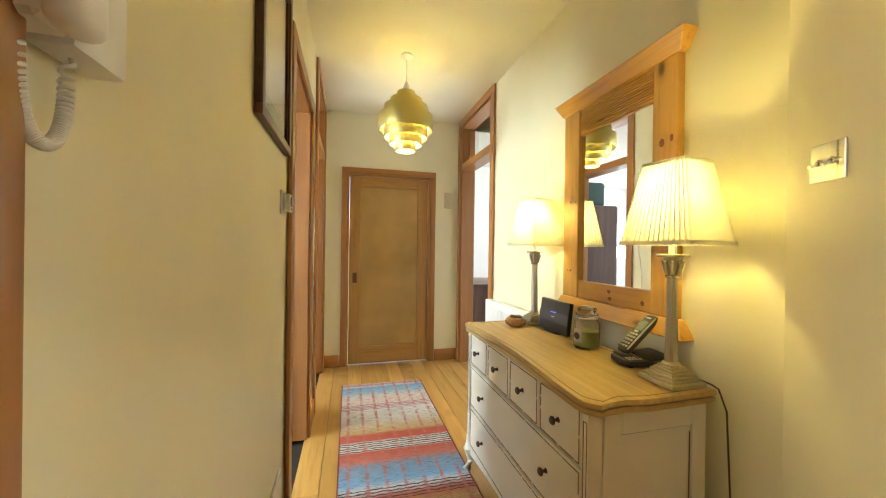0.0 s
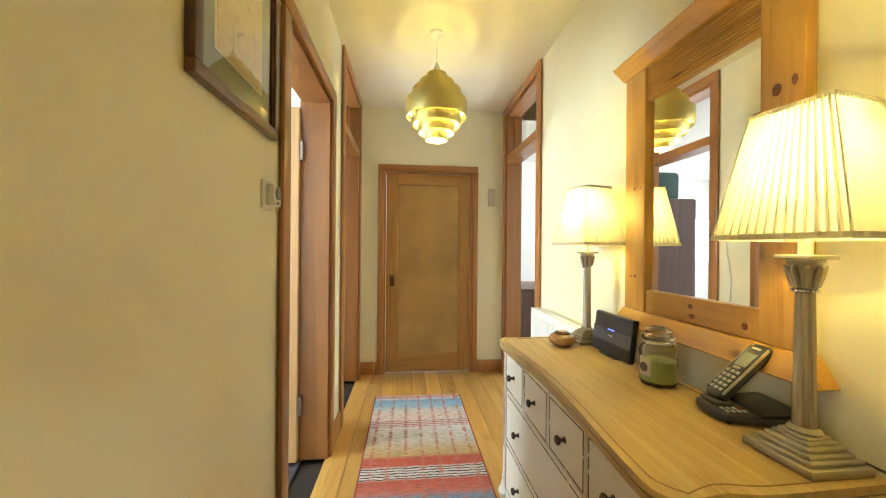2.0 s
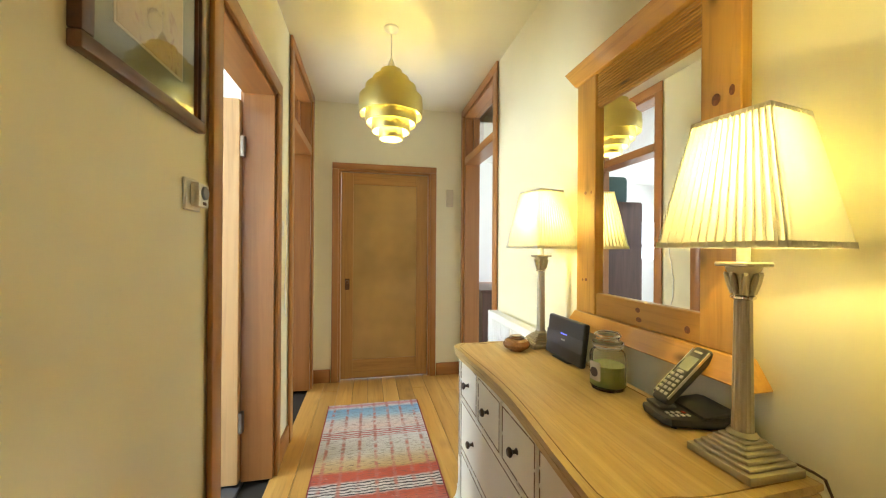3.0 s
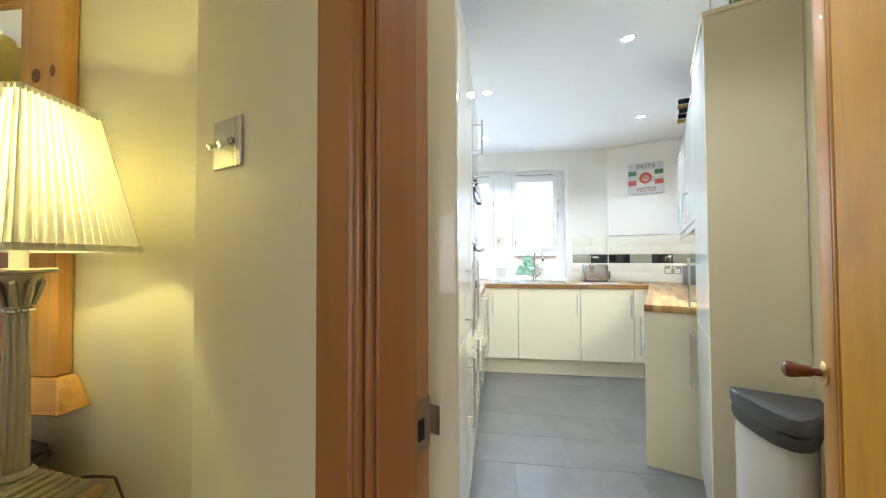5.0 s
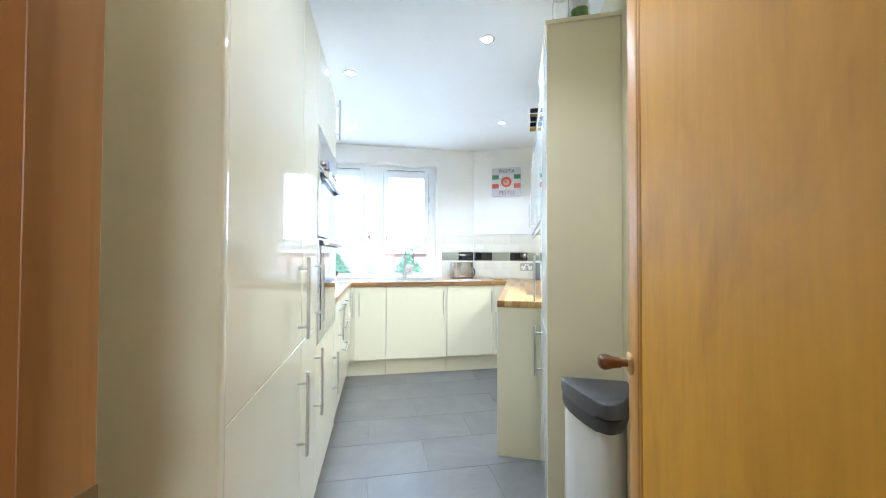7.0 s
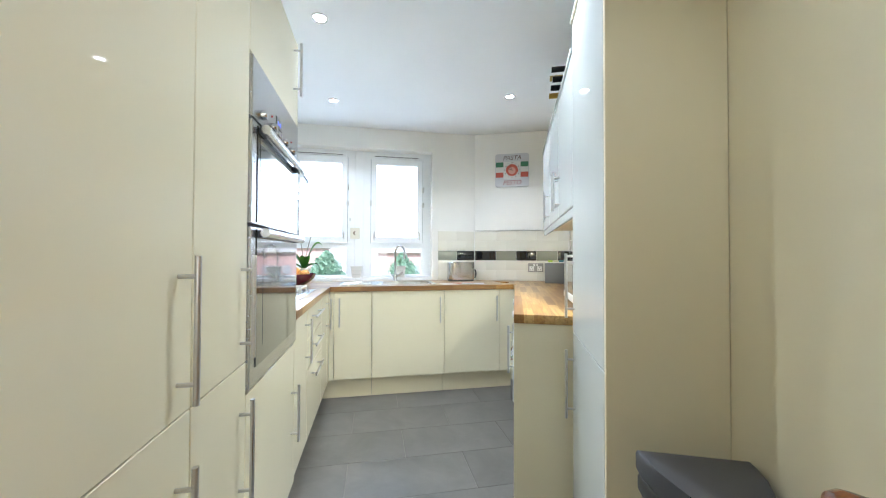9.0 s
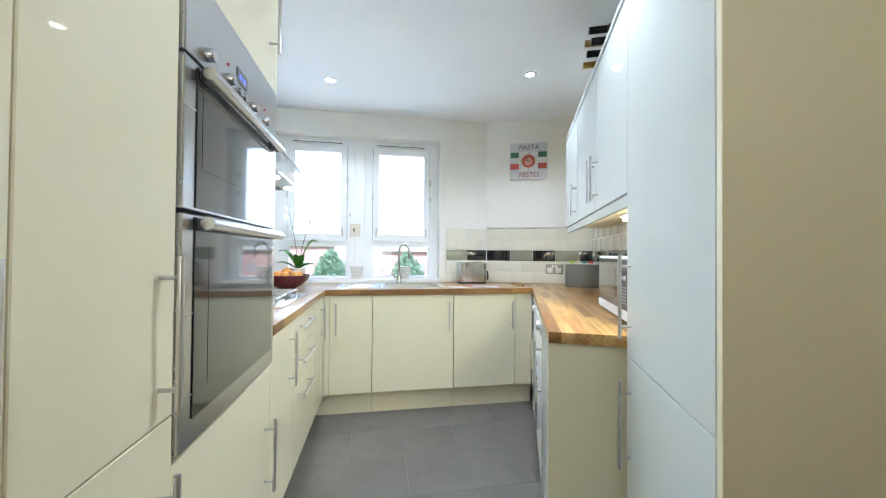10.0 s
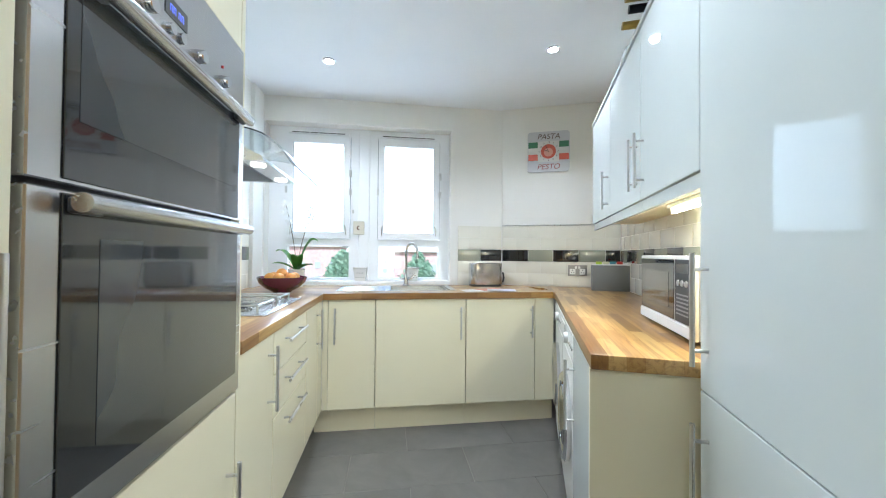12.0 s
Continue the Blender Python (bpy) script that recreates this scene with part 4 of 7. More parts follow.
def toggle_switch():
    t = thing("light_switch", KB @ pose(-1.935, 0.545, 1.362, 0, 0, -90), "brushed steel light switch with two chrome toggles", "light switch")
    part("plate", bx(-0.0415, 0.0415, -0.006, -0.0005, -0.0415, 0.0415, 0.0015), STEEL, t)
    for x in (-0.016, 0.016):
        part("toggle", tube([(x, -0.006, 0), (x, -0.014, -0.003), (x, -0.026, -0.010)], [0.0045, 0.0035, 0.0048], 12), CHROME, t, "chrome toggle")
        part("collar", lathe([(0.008, 0), (0.008, -0.004), (0.005, -0.006)], 16, (x, 0), None, "y", -0.006), CHROME, t)
    for x in (-0.032, 0.032):
        part("screw", lathe([(0, -0.0015), (0.003, -0.0015), (0.0035, 0)], 10, (x, 0), None, "y", -0.006), CHROME, t)


toggle_switch()
solid("wall_socket", boxes((1.60, 1.745, -0.010, -0.0005, 0.27, 0.356), bev=0.003), WHITEPL, LEFTWALL, "white plastic double wall socket", "socket")


def entry_phone():
    """x along the wall, y towards it, z from the lower edge of the body."""
    t = thing("entry_phone", LEFTWALL @ pose(0.63, 0, 1.312), "white plastic entry phone handset with coiled cord", "entry phone")
    part("body", bx(0.056, 0.124, -0.035, -0.001, 0, 0.215, 0.006, 2), WHITEPL, t)
    part("handset", bx(0.016, 0.052, -0.062, -0.036, -0.002, 0.21, 0.010, 3), WHITEPL, t)
    part("cradle", bx(0.022, 0.0555, -0.0345, -0.001, 0.004, 0.21, 0.004), WHITEPL, t)
    pts, steps, turns = [], 760, 52
    for i in range(steps + 1):
        f = i / steps
        a = math.pi * f
        centre = Vector((0.052 - 0.023 * math.cos(a), -0.018, -0.076 * math.sin(a) ** 0.55))
        side = Vector((-math.cos(a), 0, -math.sin(a)))
        ph = 2 * math.pi * turns * f
        pts.append(centre + side * 0.0040 * math.cos(ph) + Vector((0, 0.0040 * math.sin(ph), 0)))
    part("cord", tube(pts, 0.0018, 6), WHITEPL, t, "white coiled cord")


entry_phone()


def radiator():
    """x along the wall, y towards it."""
    t = thing("radiator", RIGHTWALL @ pose(-2.87, 0, 0.18), "white panel radiator with ribbed front and thermostat valve", "radiator")
    w, h = 0.66, 0.60
    part("panel", bx(0, w, -0.098, -0.085, 0, h, 0.004, 2), WHITEPL, t)
    n = 18
    for i in range(n):
        x = 0.03 + (w - 0.06) * (i + 0.5) / n
        part("rib", bx(x - 0.010, x + 0.010, -0.1015, -0.0982, 0.04, h - 0.04, 0.0015), WHITEPL, t)
    part("rear_panel", bx(0, w, -0.05, -0.038, 0, h, 0.004), WHITEPL, t)
    part("top_grille", bx(0.0, w, -0.084, -0.0505, h - 0.012, h - 0.002), WHITEPL, t)
    for a, b in ((-0.004, -0.0005), (w + 0.0005, w + 0.004)):
        part("side_cover", bx(a, b, -0.1, -0.036, 0.005, h, 0.001), WHITEPL, t)
    for x in (0.1, w - 0.1):
        part("bracket", bx(x - 0.015, x + 0.015, -0.0375, -0.001, 0.1, h - 0.1), STEEL, t)
    part("valve", lathe([(0, 0), (0.018, 0), (0.021, -0.006), (0.021, -0.04), (0.017, -0.05), (0, -0.05)], 20, (w - 0.04, h - 0.06), None, "y", -0.102), WHITEPL, t, "white valve head")
    part("valve_cap", lathe([(0, 0), (0.010, 0), (0.010, -0.006), (0, -0.006)], 16, (w - 0.04, h - 0.06), None, "y", -0.152), CHROME, t)
    for x in (0.03, w - 0.03):
        part("pipe", rod((x, -0.068, -0.18), (x, -0.068, 0.0), 0.0075), CHROME, t)


radiator()

# ---- hall: on the dresser ----
ZT = 0.765


def wood_bowl():
    t = thing("trinket_box", HALL @ pose(1.072, 2.02, ZT) @ Matrix.Scale(1.2, 4), "small turned wooden trinket box with round lid", "trinket box")
    TW = wood("striped_turned_wood", (0.25, 0.09, 0.02), (0.50, 0.24, 0.07), 1, 0.25, 22, 0, 0.4)
    part("bowl", lathe([(0, 0), (0.025, 0), (0.042, 0.012), (0.046, 0.022), (0.040, 0.034), (0.030, 0.040), (0, 0.040)], 32), TW, t)
    part("lid", lathe([(0.026, 0.0405), (0.026, 0.045), (0.020, 0.049), (0, 0.0505)], 28), KNOBWOOD, t)
    part("lid_inlay", lathe([(0.0, 0.0512), (0.015, 0.0508), (0.016, 0.0498)], 24), paint("pale_inlay", (0.62, 0.46, 0.28), 0.4), t)


wood_bowl()


def router():
    t = thing("router", HALL @ pose(1.19, 1.861, ZT, -7, 0, -89), "black upright internet router with a blue light", "router")
    bm = bx(-0.118, 0.118, -0.012, 0.012, 0.004, 0.156, 0.008, 3)
    part("body", bm, paint("router_grey_black", (0.045, 0.045, 0.05), 0.4, 0.02, 0.05), t)
    part("band", bx(-0.1165, 0.1165, -0.0128, -0.0118, 0.050, 0.098), paint("router_band", (0.13, 0.13, 0.145), 0.2, 0.02, 0), t, "glossy grey band")
    part("logo_mark", bx(-0.012, 0.012, -0.0134, -0.0127, 0.072, 0.078), paint("grey_mark", (0.35, 0.35, 0.37), 0.4), t)
    part("light", bx(-0.020, 0.020, -0.0134, -0.0128, 0.0955, 0.0985), glow("blue_led", (0.10, 0.14, 0.9), 1.2), t, "small lit blue light")
    part("foot", bx(-0.05, 0.05, -0.02, 0.03, 0, 0.005, 0.002), BLACKPL, t)


router()


def candle_jar():
    t = thing("candle_jar", HALL @ pose(1.18, 1.60, ZT), "glass candle jar with green wax and paper label", "candle jar")
    prof = [(0.046, 0.004), (0.050, 0.010), (0.051, 0.095), (0.047, 0.108), (0.039, 0.116), (0.038, 0.126)]
    inner = [(r - 0.004, z) for r, z in prof]
    part("jar", lathe([(0, 0), (0.046, 0.0)] + prof + inner[::-1] + [(0, 0.006)], 40), CLEAR, t)
    part("wax", lathe([(0, 0.0075), (0.0418, 0.0075), (0.0462, 0.012), (0.0464, 0.070), (0, 0.070)], 36), paint("green_wax", (0.42, 0.52, 0.18), 0.4, 0.04, 0.05), t, "green wax")
    lid = part("lid", lathe([(0.040, 0.1265), (0.044, 0.130), (0.044, 0.138), (0.034, 0.142), (0.033, 0.150), (0.038, 0.157), (0.030, 0.166), (0.014, 0.170), (0, 0.171)], 36), CLEAR, t, "domed glass lid")
    part("seal", lathe([(0.0395, 0.121), (0.0415, 0.122), (0.0415, 0.126), (0.0395, 0.1262)], 30), WHITEPL, t)
    bm = bmesh.new()
    a0, n = math.radians(165), 10
    rows = [[bm.verts.new((0.0517 * math.cos(a0 + i * 0.09), 0.0517 * math.sin(a0 + i * 0.09), z)) for i in range(n)] for z in (0.028, 0.082)]
    for i in range(n - 1):
        bm.faces.new((rows[0][i], rows[0][i + 1], rows[1][i + 1], rows[1][i]))
    lb = part("label", bm, paint("candle_label", (0.72, 0.67, 0.56), 0.6, 0.1, 0, 20), t, "small illustrated paper label")
    part("label_picture", lathe([(0, 0.0), (0.014, 0.0), (0.014, 0.0012), (0, 0.0012)], 16, (0.0, 0.052), None, "x", 0), paint("label_dark", (0.16, 0.12, 0.12), 0.6, 0.3), lb).matrix_basis = pose(0.0512 * math.cos(a0 + 0.4), 0.0512 * math.sin(a0 + 0.4), 0, 0, 0, math.degrees(a0 + 0.4))


candle_jar()


def cordless_phone():
    """x towards the entry, y towards the wall."""
    t = thing("cordless_phone", HALL @ pose(1.243, 1.385, ZT, 0, 0, -98) @ Matrix.Scale(1.12, 4), "black cordless phone leaning in its charging base", "phone")
    out = [(-0.046, -0.074), (-0.03, -0.082), (0.028, -0.082), (0.045, -0.072), (0.062, 0.0), (0.060, 0.058), (0.046, 0.072), (-0.04, 0.072), (-0.052, 0.058), (-0.053, 0.0)]
    part("base", prism(out, 0.003, 0.022, 0.007), BLACKPL, t)
    for x, y in ((-0.035, -0.06), (0.035, -0.06), (-0.035, 0.055), (0.035, 0.055)):
        part("foot", lathe([(0, 0), (0.006, 0), (0.006, 0.0045), (0, 0.0045)], 10, (x, y)), GREYPL, t)
    bm = prism([(-0.047, -0.012), (0.057, -0.012), (0.056, 0.054), (0.043, 0.067), (-0.037, 0.067), (-0.047, 0.054)], 0.0225, 0.036, 0.006)
    for v in bm.verts:
        if v.co.z > 0.029 and v.co.y < 0.0:
            v.co.z -= 0.007
    part("speaker_hump", bm, BLACKPL, t)
    part("cradle", bx(-0.042, 0.006, -0.070, -0.030, 0.0225, 0.031, 0.004, 2), GREYPL, t)
    keys = paint("pale_key", (0.50, 0.50, 0.50), 0.4)
    for i in range(4):
        for j in range(2):
            part("base_key", bx(0.014 + j * 0.014, 0.023 + j * 0.014, -0.066 + i * 0.012, -0.059 + i * 0.012, 0.022, 0.0245, 0.001), keys if (i, j) != (3, 0) else paint("red_key", (0.4, 0.03, 0.02), 0.4), t)
    part("base_mark", bx(0.012, 0.036, 0.045, 0.050, 0.036, 0.0364), GREYPL, t)
    bm = bx(-0.0225, 0.0225, -0.012, 0.012, 0, 0.158, 0.009, 3)
    h = part("handset", bm, BLACKPL, t, "black handset with silver keys")
    h.matrix_basis = pose(-0.020, -0.052, 0.030, -45, 0, 0)
    part("rim", boxes((-0.0233, -0.0221, -0.0115, -0.006, 0.012, 0.148), (0.0221, 0.0233, -0.0115, -0.006, 0.012, 0.148)), STEEL, h, "thin silver rim")
    part("screen", bx(-0.016, 0.016, -0.0132, -0.0122, 0.088, 0.126), paint("pale_lcd", (0.25, 0.27, 0.24), 0.2), h, "grey-green screen")
    silver = paint("silver_key", (0.42, 0.42, 0.43), 0.3)
    for i in range(5):
        for j in range(3):
            part("key", bx(-0.018 + j * 0.0133, -0.0085 + j * 0.0133, -0.0142, -0.0122, 0.016 + i * 0.0125, 0.0235 + i * 0.0125, 0.001), silver, h)
    part("navigation_key", bx(-0.009, 0.009, -0.0142, -0.0122, 0.078, 0.085, 0.002), silver, h)
    part("earpiece", bx(-0.011, 0.011, -0.0132, -0.0122, 0.138, 0.143), STEEL, h)


cordless_phone()
t = thing("lamp_flex", HALL @ pose(1.30, 1.16, 0), "thin dark cable running down behind the dresser", "cable")
part("wire", tube([(-0.052, 0.045, 0.7685), (-0.040, 0.012, 0.778), (-0.028, -0.006, 0.772), (-0.010, -0.012, 0.760), (-0.002, -0.030, 0.70), (0.0, -0.045, 0.40), (0.012, -0.05, 0.15), (0.010, -0.075, 0.004)], 0.0026, 8), paint("brown_flex", (0.10, 0.06, 0.03), 0.5), t)


# ---- hall: rug ----
def rug():
    m = base("woven_rug", (0.5, 0.3, 0.25), 0.9)
    nt = m.node_tree
    co = nt.nodes.new("ShaderNodeTexCoord")
    sp = nt.nodes.new("ShaderNodeSeparateXYZ")
    nt.links.new(co.outputs["Object"], sp.inputs[0])
    L = 1.85
    f = nt.nodes.new("ShaderNodeMath")
    f.operation = "DIVIDE"
    f.inputs[1].default_value = L
    wob = nt.nodes.new("ShaderNodeTexNoise")
    set_in(wob, "Scale", 26.0)
    set_in(wob, "Detail", 2.0)
    nt.links.new(co.outputs["Object"], wob.inputs["Vector"])
    wm = nt.nodes.new("ShaderNodeMath")
    wm.operation = "MULTIPLY_ADD"
    wm.inputs[1].default_value = 0.022
    wm.inputs[2].default_value = -0.011
    nt.links.new(wob.outputs[0], wm.inputs[0])
    ad = nt.nodes.new("ShaderNodeMath")
    ad.operation = "ADD"
    nt.links.new(sp.outputs["Y"], ad.inputs[0])
    nt.links.new(wm.outputs[0], ad.inputs[1])
    nt.links.new(ad.outputs[0], f.inputs[0])
    W, R, B, G, T, D = (0.52, 0.49, 0.47), (0.42, 0.075, 0.04), (0.16, 0.33, 0.52), (0.17, 0.23, 0.31), (0.42, 0.27, 0.11), (0.045, 0.04, 0.05)
    stops = [(0.0, W), (0.020, (0.45, 0.18, 0.2)), (0.034, W), (0.05, B), (0.105, (0.26, 0.42, 0.56)), (0.14, W), (0.20, (0.62, 0.48, 0.42)), (0.222, W), (0.27, (0.55, 0.54, 0.54)), (0.36, (0.46, 0.42, 0.37)), (0.40, (0.45, 0.34, 0.20)), (0.44, T), (0.452, R), (0.49, R), (0.498, W), (0.545, W), (0.555, R), (0.60, (0.44, 0.12, 0.08)), (0.625, G), (0.70, B), (0.73, W), (0.76, R), (0.80, T), (0.86, R), (0.90, W), (0.93, B), (1.0, R)]
    c = ramp(nt, f.outputs[0], stops).outputs[0]
    # dark and white picks inside the two striped bands
    def stripes(src_scale, lo, hi, color, base_c):
        mo = nt.nodes.new("ShaderNodeMath")
        mo.operation = "SINE"
        ml = nt.nodes.new("ShaderNodeMath")
        ml.operation = "MULTIPLY"
        ml.inputs[1].default_value = src_scale
        nt.links.new(ad.outputs[0], ml.inputs[0])
        nt.links.new(ml.outputs[0], mo.inputs[0])
        k = ramp(nt, mo.outputs[0], [(0.25, (0, 0, 0)), (0.5, (1, 1, 1))]).outputs[0]
        win = ramp(nt, f.outputs[0], [(0, (0, 0, 0)), (lo, (1, 1, 1)), (hi, (0, 0, 0))], "CONSTANT").outputs[0]
        kk = mix(nt, k, win, 1.0, "MULTIPLY")
        return mix(nt, base_c, color, kk)
    c = stripes(300, 0.496, 0.552, D, c)
    c = stripes(260, 0.215, 0.262, (0.42, 0.10, 0.09), c)
    c = stripes(300, 0.72, 0.77, D, c)
    # repeating columns across the width, reddened, and fine weft picks
    wv = nt.nodes.new("ShaderNodeMath")
    wv.operation = "MULTIPLY"
    wv.inputs[1].default_value = 2 * math.pi / 0.093
    nt.links.new(sp.outputs["X"], wv.inputs[0])
    ws = nt.nodes.new("ShaderNodeMath")
    ws.operation = "COSINE"
    nt.links.new(wv.outputs[0], ws.inputs[0])
    col = ramp(nt, ws.outputs[0], [(0.62, (0, 0, 0)), (0.97, (0.9, 0.9, 0.9))]).outputs[0]
    c = mix(nt, c, (0.40, 0.13, 0.10), mix(nt, col, ramp(nt, wob.outputs[0], [(0.35, (0, 0, 0)), (0.6, (1, 1, 1))]).outputs[0], 1.0, "MULTIPLY"))
    mp = nt.nodes.new("ShaderNodeMapping")
    mp.inputs["Scale"].default_value = (18, 220, 1)
    nt.links.new(co.outputs["Object"], mp.inputs["Vector"])
    n = noise_node(nt, mp, 1.0, 3, 0.7)
    c = mix(nt, c, mix(nt, c, (0.1, 0.07, 0.06), 0.75), ramp(nt, n.outputs[0], [(0.52, (0, 0, 0)), (0.62, (1, 1, 1))]).outputs[0])
    c = mix(nt, c, (0.62, 0.58, 0.53), ramp(nt, n.outputs[0], [(0.28, (0.6, 0.6, 0.6)), (0.36, (0, 0, 0))]).outputs[0])
    to_color(m, c)
    bump(m, n.outputs[0], 0.6, 0.003)
    o = thing("rug", HALL @ pose(0.525, 3.405, 0.0, 0, 0, 180), "long woven runner rug in red, blue and white bands", "rug")
    part("pile", bx(-0.325, 0.325, 0.0, L, 0.001, 0.008, 0.003), m, o)
    edge = paint("rug_binding", (0.30, 0.05, 0.05), 0.9)
    for a, b in ((-0.331, -0.3255), (0.3255, 0.331)):
        part("binding", bx(a, b, 0.0, L, 0.001, 0.009, 0.002), edge, o, "dark red edge binding")


rug()

# ---- things in the rooms beyond ----
t = thing("chest", HALL @ pose(1.66, 4.25, 0), "dark brown wooden chest seen through the doorway", "chest")
part("body", bx(0, 0.6, 0, 0.9, 0.06, 0.72, 0.004), DARKWOOD, t)
part("top", bx(-0.015, 0.615, -0.015, 0.915, 0.7205, 0.745, 0.004), DARKWOOD, t)
part("plinth", bx(0.02, 0.58, 0.02, 0.88, 0, 0.0595), DARKWOOD, t)
solid("headboard", bx(1.60, 1.66, 4.5, 5.3, 0.0, 0.93, 0.01), DARKWOOD, HALL @ pose(0, 0.5, 0), "dark brown wooden headboard against the wall", "headboard")
t = thing("wardrobe", HALL @ pose(-0.95, 4.25, 0), "tall dark brown wooden wardrobe", "wardrobe")
part("body", bx(0, 0.60, 0, 1.2, 0.05, 1.74, 0.006), DARKWOOD, t)
part("plinth", bx(0.02, 0.58, 0.02, 1.18, 0, 0.0495), DARKWOOD, t)
for a, b in ((0.01, 0.597), (0.603, 1.19)):
    part("door", bx(-0.02, -0.0005, a, b, 0.06, 1.73, 0.003), DARKWOOD, t)
bm = bx(0.05, 0.5, 0.15, 0.75, 0, 0.33, 0.05, 4)
solid("storage_bag", bm, paint("dark_teal_fabric", (0.05, 0.10, 0.10), 0.85, 0.1, 0.4, 80), HALL @ pose(-0.95, 4.25, 1.741), "dark teal fabric storage bag on the wardrobe", "storage bag")
t = thing("window_2", HALL @ pose(-2.6, 6.7, 0.95), "white framed bedroom window with a bright view", "window", "", "structure")
part("window_frame", boxes((-0.9, -0.84, -0.03, -0.001, 0, 0.85), (0.24, 0.30, -0.03, -0.001, 0, 0.85), (-0.84, 0.24, -0.03, -0.001, 0, 0.06), (-0.84, 0.24, -0.03, -0.001, 0.79, 0.85), (-0.84, 0.24, -0.03, -0.001, 0.30, 0.35)), UPVC, t)
part("pane", bx(-0.84, 0.24, -0.012, -0.008, 0.06, 0.79), glow("daylight_view", (0.75, 0.9, 1.0), 1.6), t, "bright daylight behind the glass")


# ---- kitchen: cabinets ----
def bar_handle(parent, p, q, out=(0, -1, 0), stand=0.032, r=0.0058):
    """Steel T-bar between two points on the door's face."""
    p, q, o = Vector(p), Vector(q), Vector(out)
    d = (q - p).normalized()
    bm = rod(p + o * stand, q + o * stand, r, None, 12)
    ln = (q - p).length
    for f in (0.14, 0.86):
        s = p + d * ln * f
        rod(s, s + o * stand, r * 0.75, bm, 10)
    part("handle", bm, STEEL, parent, "brushed steel bar handle")


def cabinet(name, m, w, depth, z0, z1, fronts, label, category, body_mat=MATTE, front_mat=GLOSS, plinth=None, ends=0.0):
    """Unit with its carcass and fronts. x across, y into the wall (0 is the carcass front), fronts at y -0.019.
    fronts: (x0, x1, z0, z1, handle) with handle ('v', x, za, zb), ('h', xa, xb, z) or None."""
    t = thing(name, m, label, category, "kitchen units")
    part("body", bx(0.001, w - 0.001, 0.0, depth, z0, z1, 0.001), body_mat, t)
    for a, b, c, d, h in fronts:
        f = part("drawer_front" if h and h[0] == "h" else "door", bx(a + 0.0015, b - 0.0015, -0.0195, -0.001, c + 0.0015, d - 0.0015, 0.0015), front_mat, t)
        if h and h[0] == "v":
            bar_handle(f, (h[1], -0.0195, h[2]), (h[1], -0.0195, h[3]))
        elif h:
            bar_handle(f, (h[1], -0.0195, h[3]), (h[2], -0.0195, h[3]))
    if plinth:
        part("plinth", bx(0.0, w, plinth, plinth + 0.016, 0, z0 - 0.002), body_mat, t)
    return t


TOPZ, SPLIT = 2.10, 0.862
FR = 0.0195
# left: tall larder units, the oven housing, then the base run
cabinet("larder_unit", KA @ pose(-1.020, FR, 0), 0.720, 0.57, 0.15, TOPZ, [(0, 0.720, 0.15, SPLIT, ("v", 0.670, 0.50, 0.775)), (0, 0.720, SPLIT, TOPZ, ("v", 0.670, 0.885, 1.155))], "tall glossy cream larder cabinet", "cabinet", plinth=0.05)
part("end_panel", bx(-0.026, -0.0025, -0.0635, 0.57, 0, TOPZ, 0.005, 3), GLOSS, bpy.data.objects["larder_unit"])
cabinet("larder_unit", KA @ pose(-0.30, FR, 0), 0.30, 0.57, 0.15, TOPZ, [(0, 0.30, 0.15, SPLIT, ("v", 0.255, 0.50, 0.775)), (0, 0.30, SPLIT, TOPZ, ("v", 0.255, 0.885, 1.155))], "tall narrow glossy cream larder cabinet", "cabinet", plinth=0.05)
OVZ0, OVZ1 = 0.775, 1.725
hs = cabinet("oven_housing", KA @ pose(0.0, FR, 0), 0.625, 0.57, 0.15, OVZ0 - 0.004, [(0, 0.60, 0.15, OVZ0 - 0.006, ("v", 0.55, 0.36, 0.60)), (0, 0.60, OVZ1 + 0.006, TOPZ, ("v", 0.535, 1.835, 2.065))], "tall glossy cream oven housing cabinet", "cabinet", plinth=0.05)
part("upper_body", bx(0.001, 0.624, 0, 0.57, OVZ1 + 0.004, TOPZ, 0.001), MATTE, hs)
for a, b in ((0.0005, 0.004), (0.601, 0.6245)):
    part("side", bx(a, b, -0.0195 if a > 0.5 else 0.0, 0.57, OVZ0 - 0.0035, OVZ1 + 0.0035), GLOSS, hs)
part("filler", bx(0.6015, 0.6245, -0.0195, -0.0005, 0.15, OVZ0 - 0.0045), GLOSS, hs)
part("filler", bx(0.6015, 0.6245, -0.0195, -0.0005, OVZ1 + 0.0045, TOPZ), GLOSS, hs)


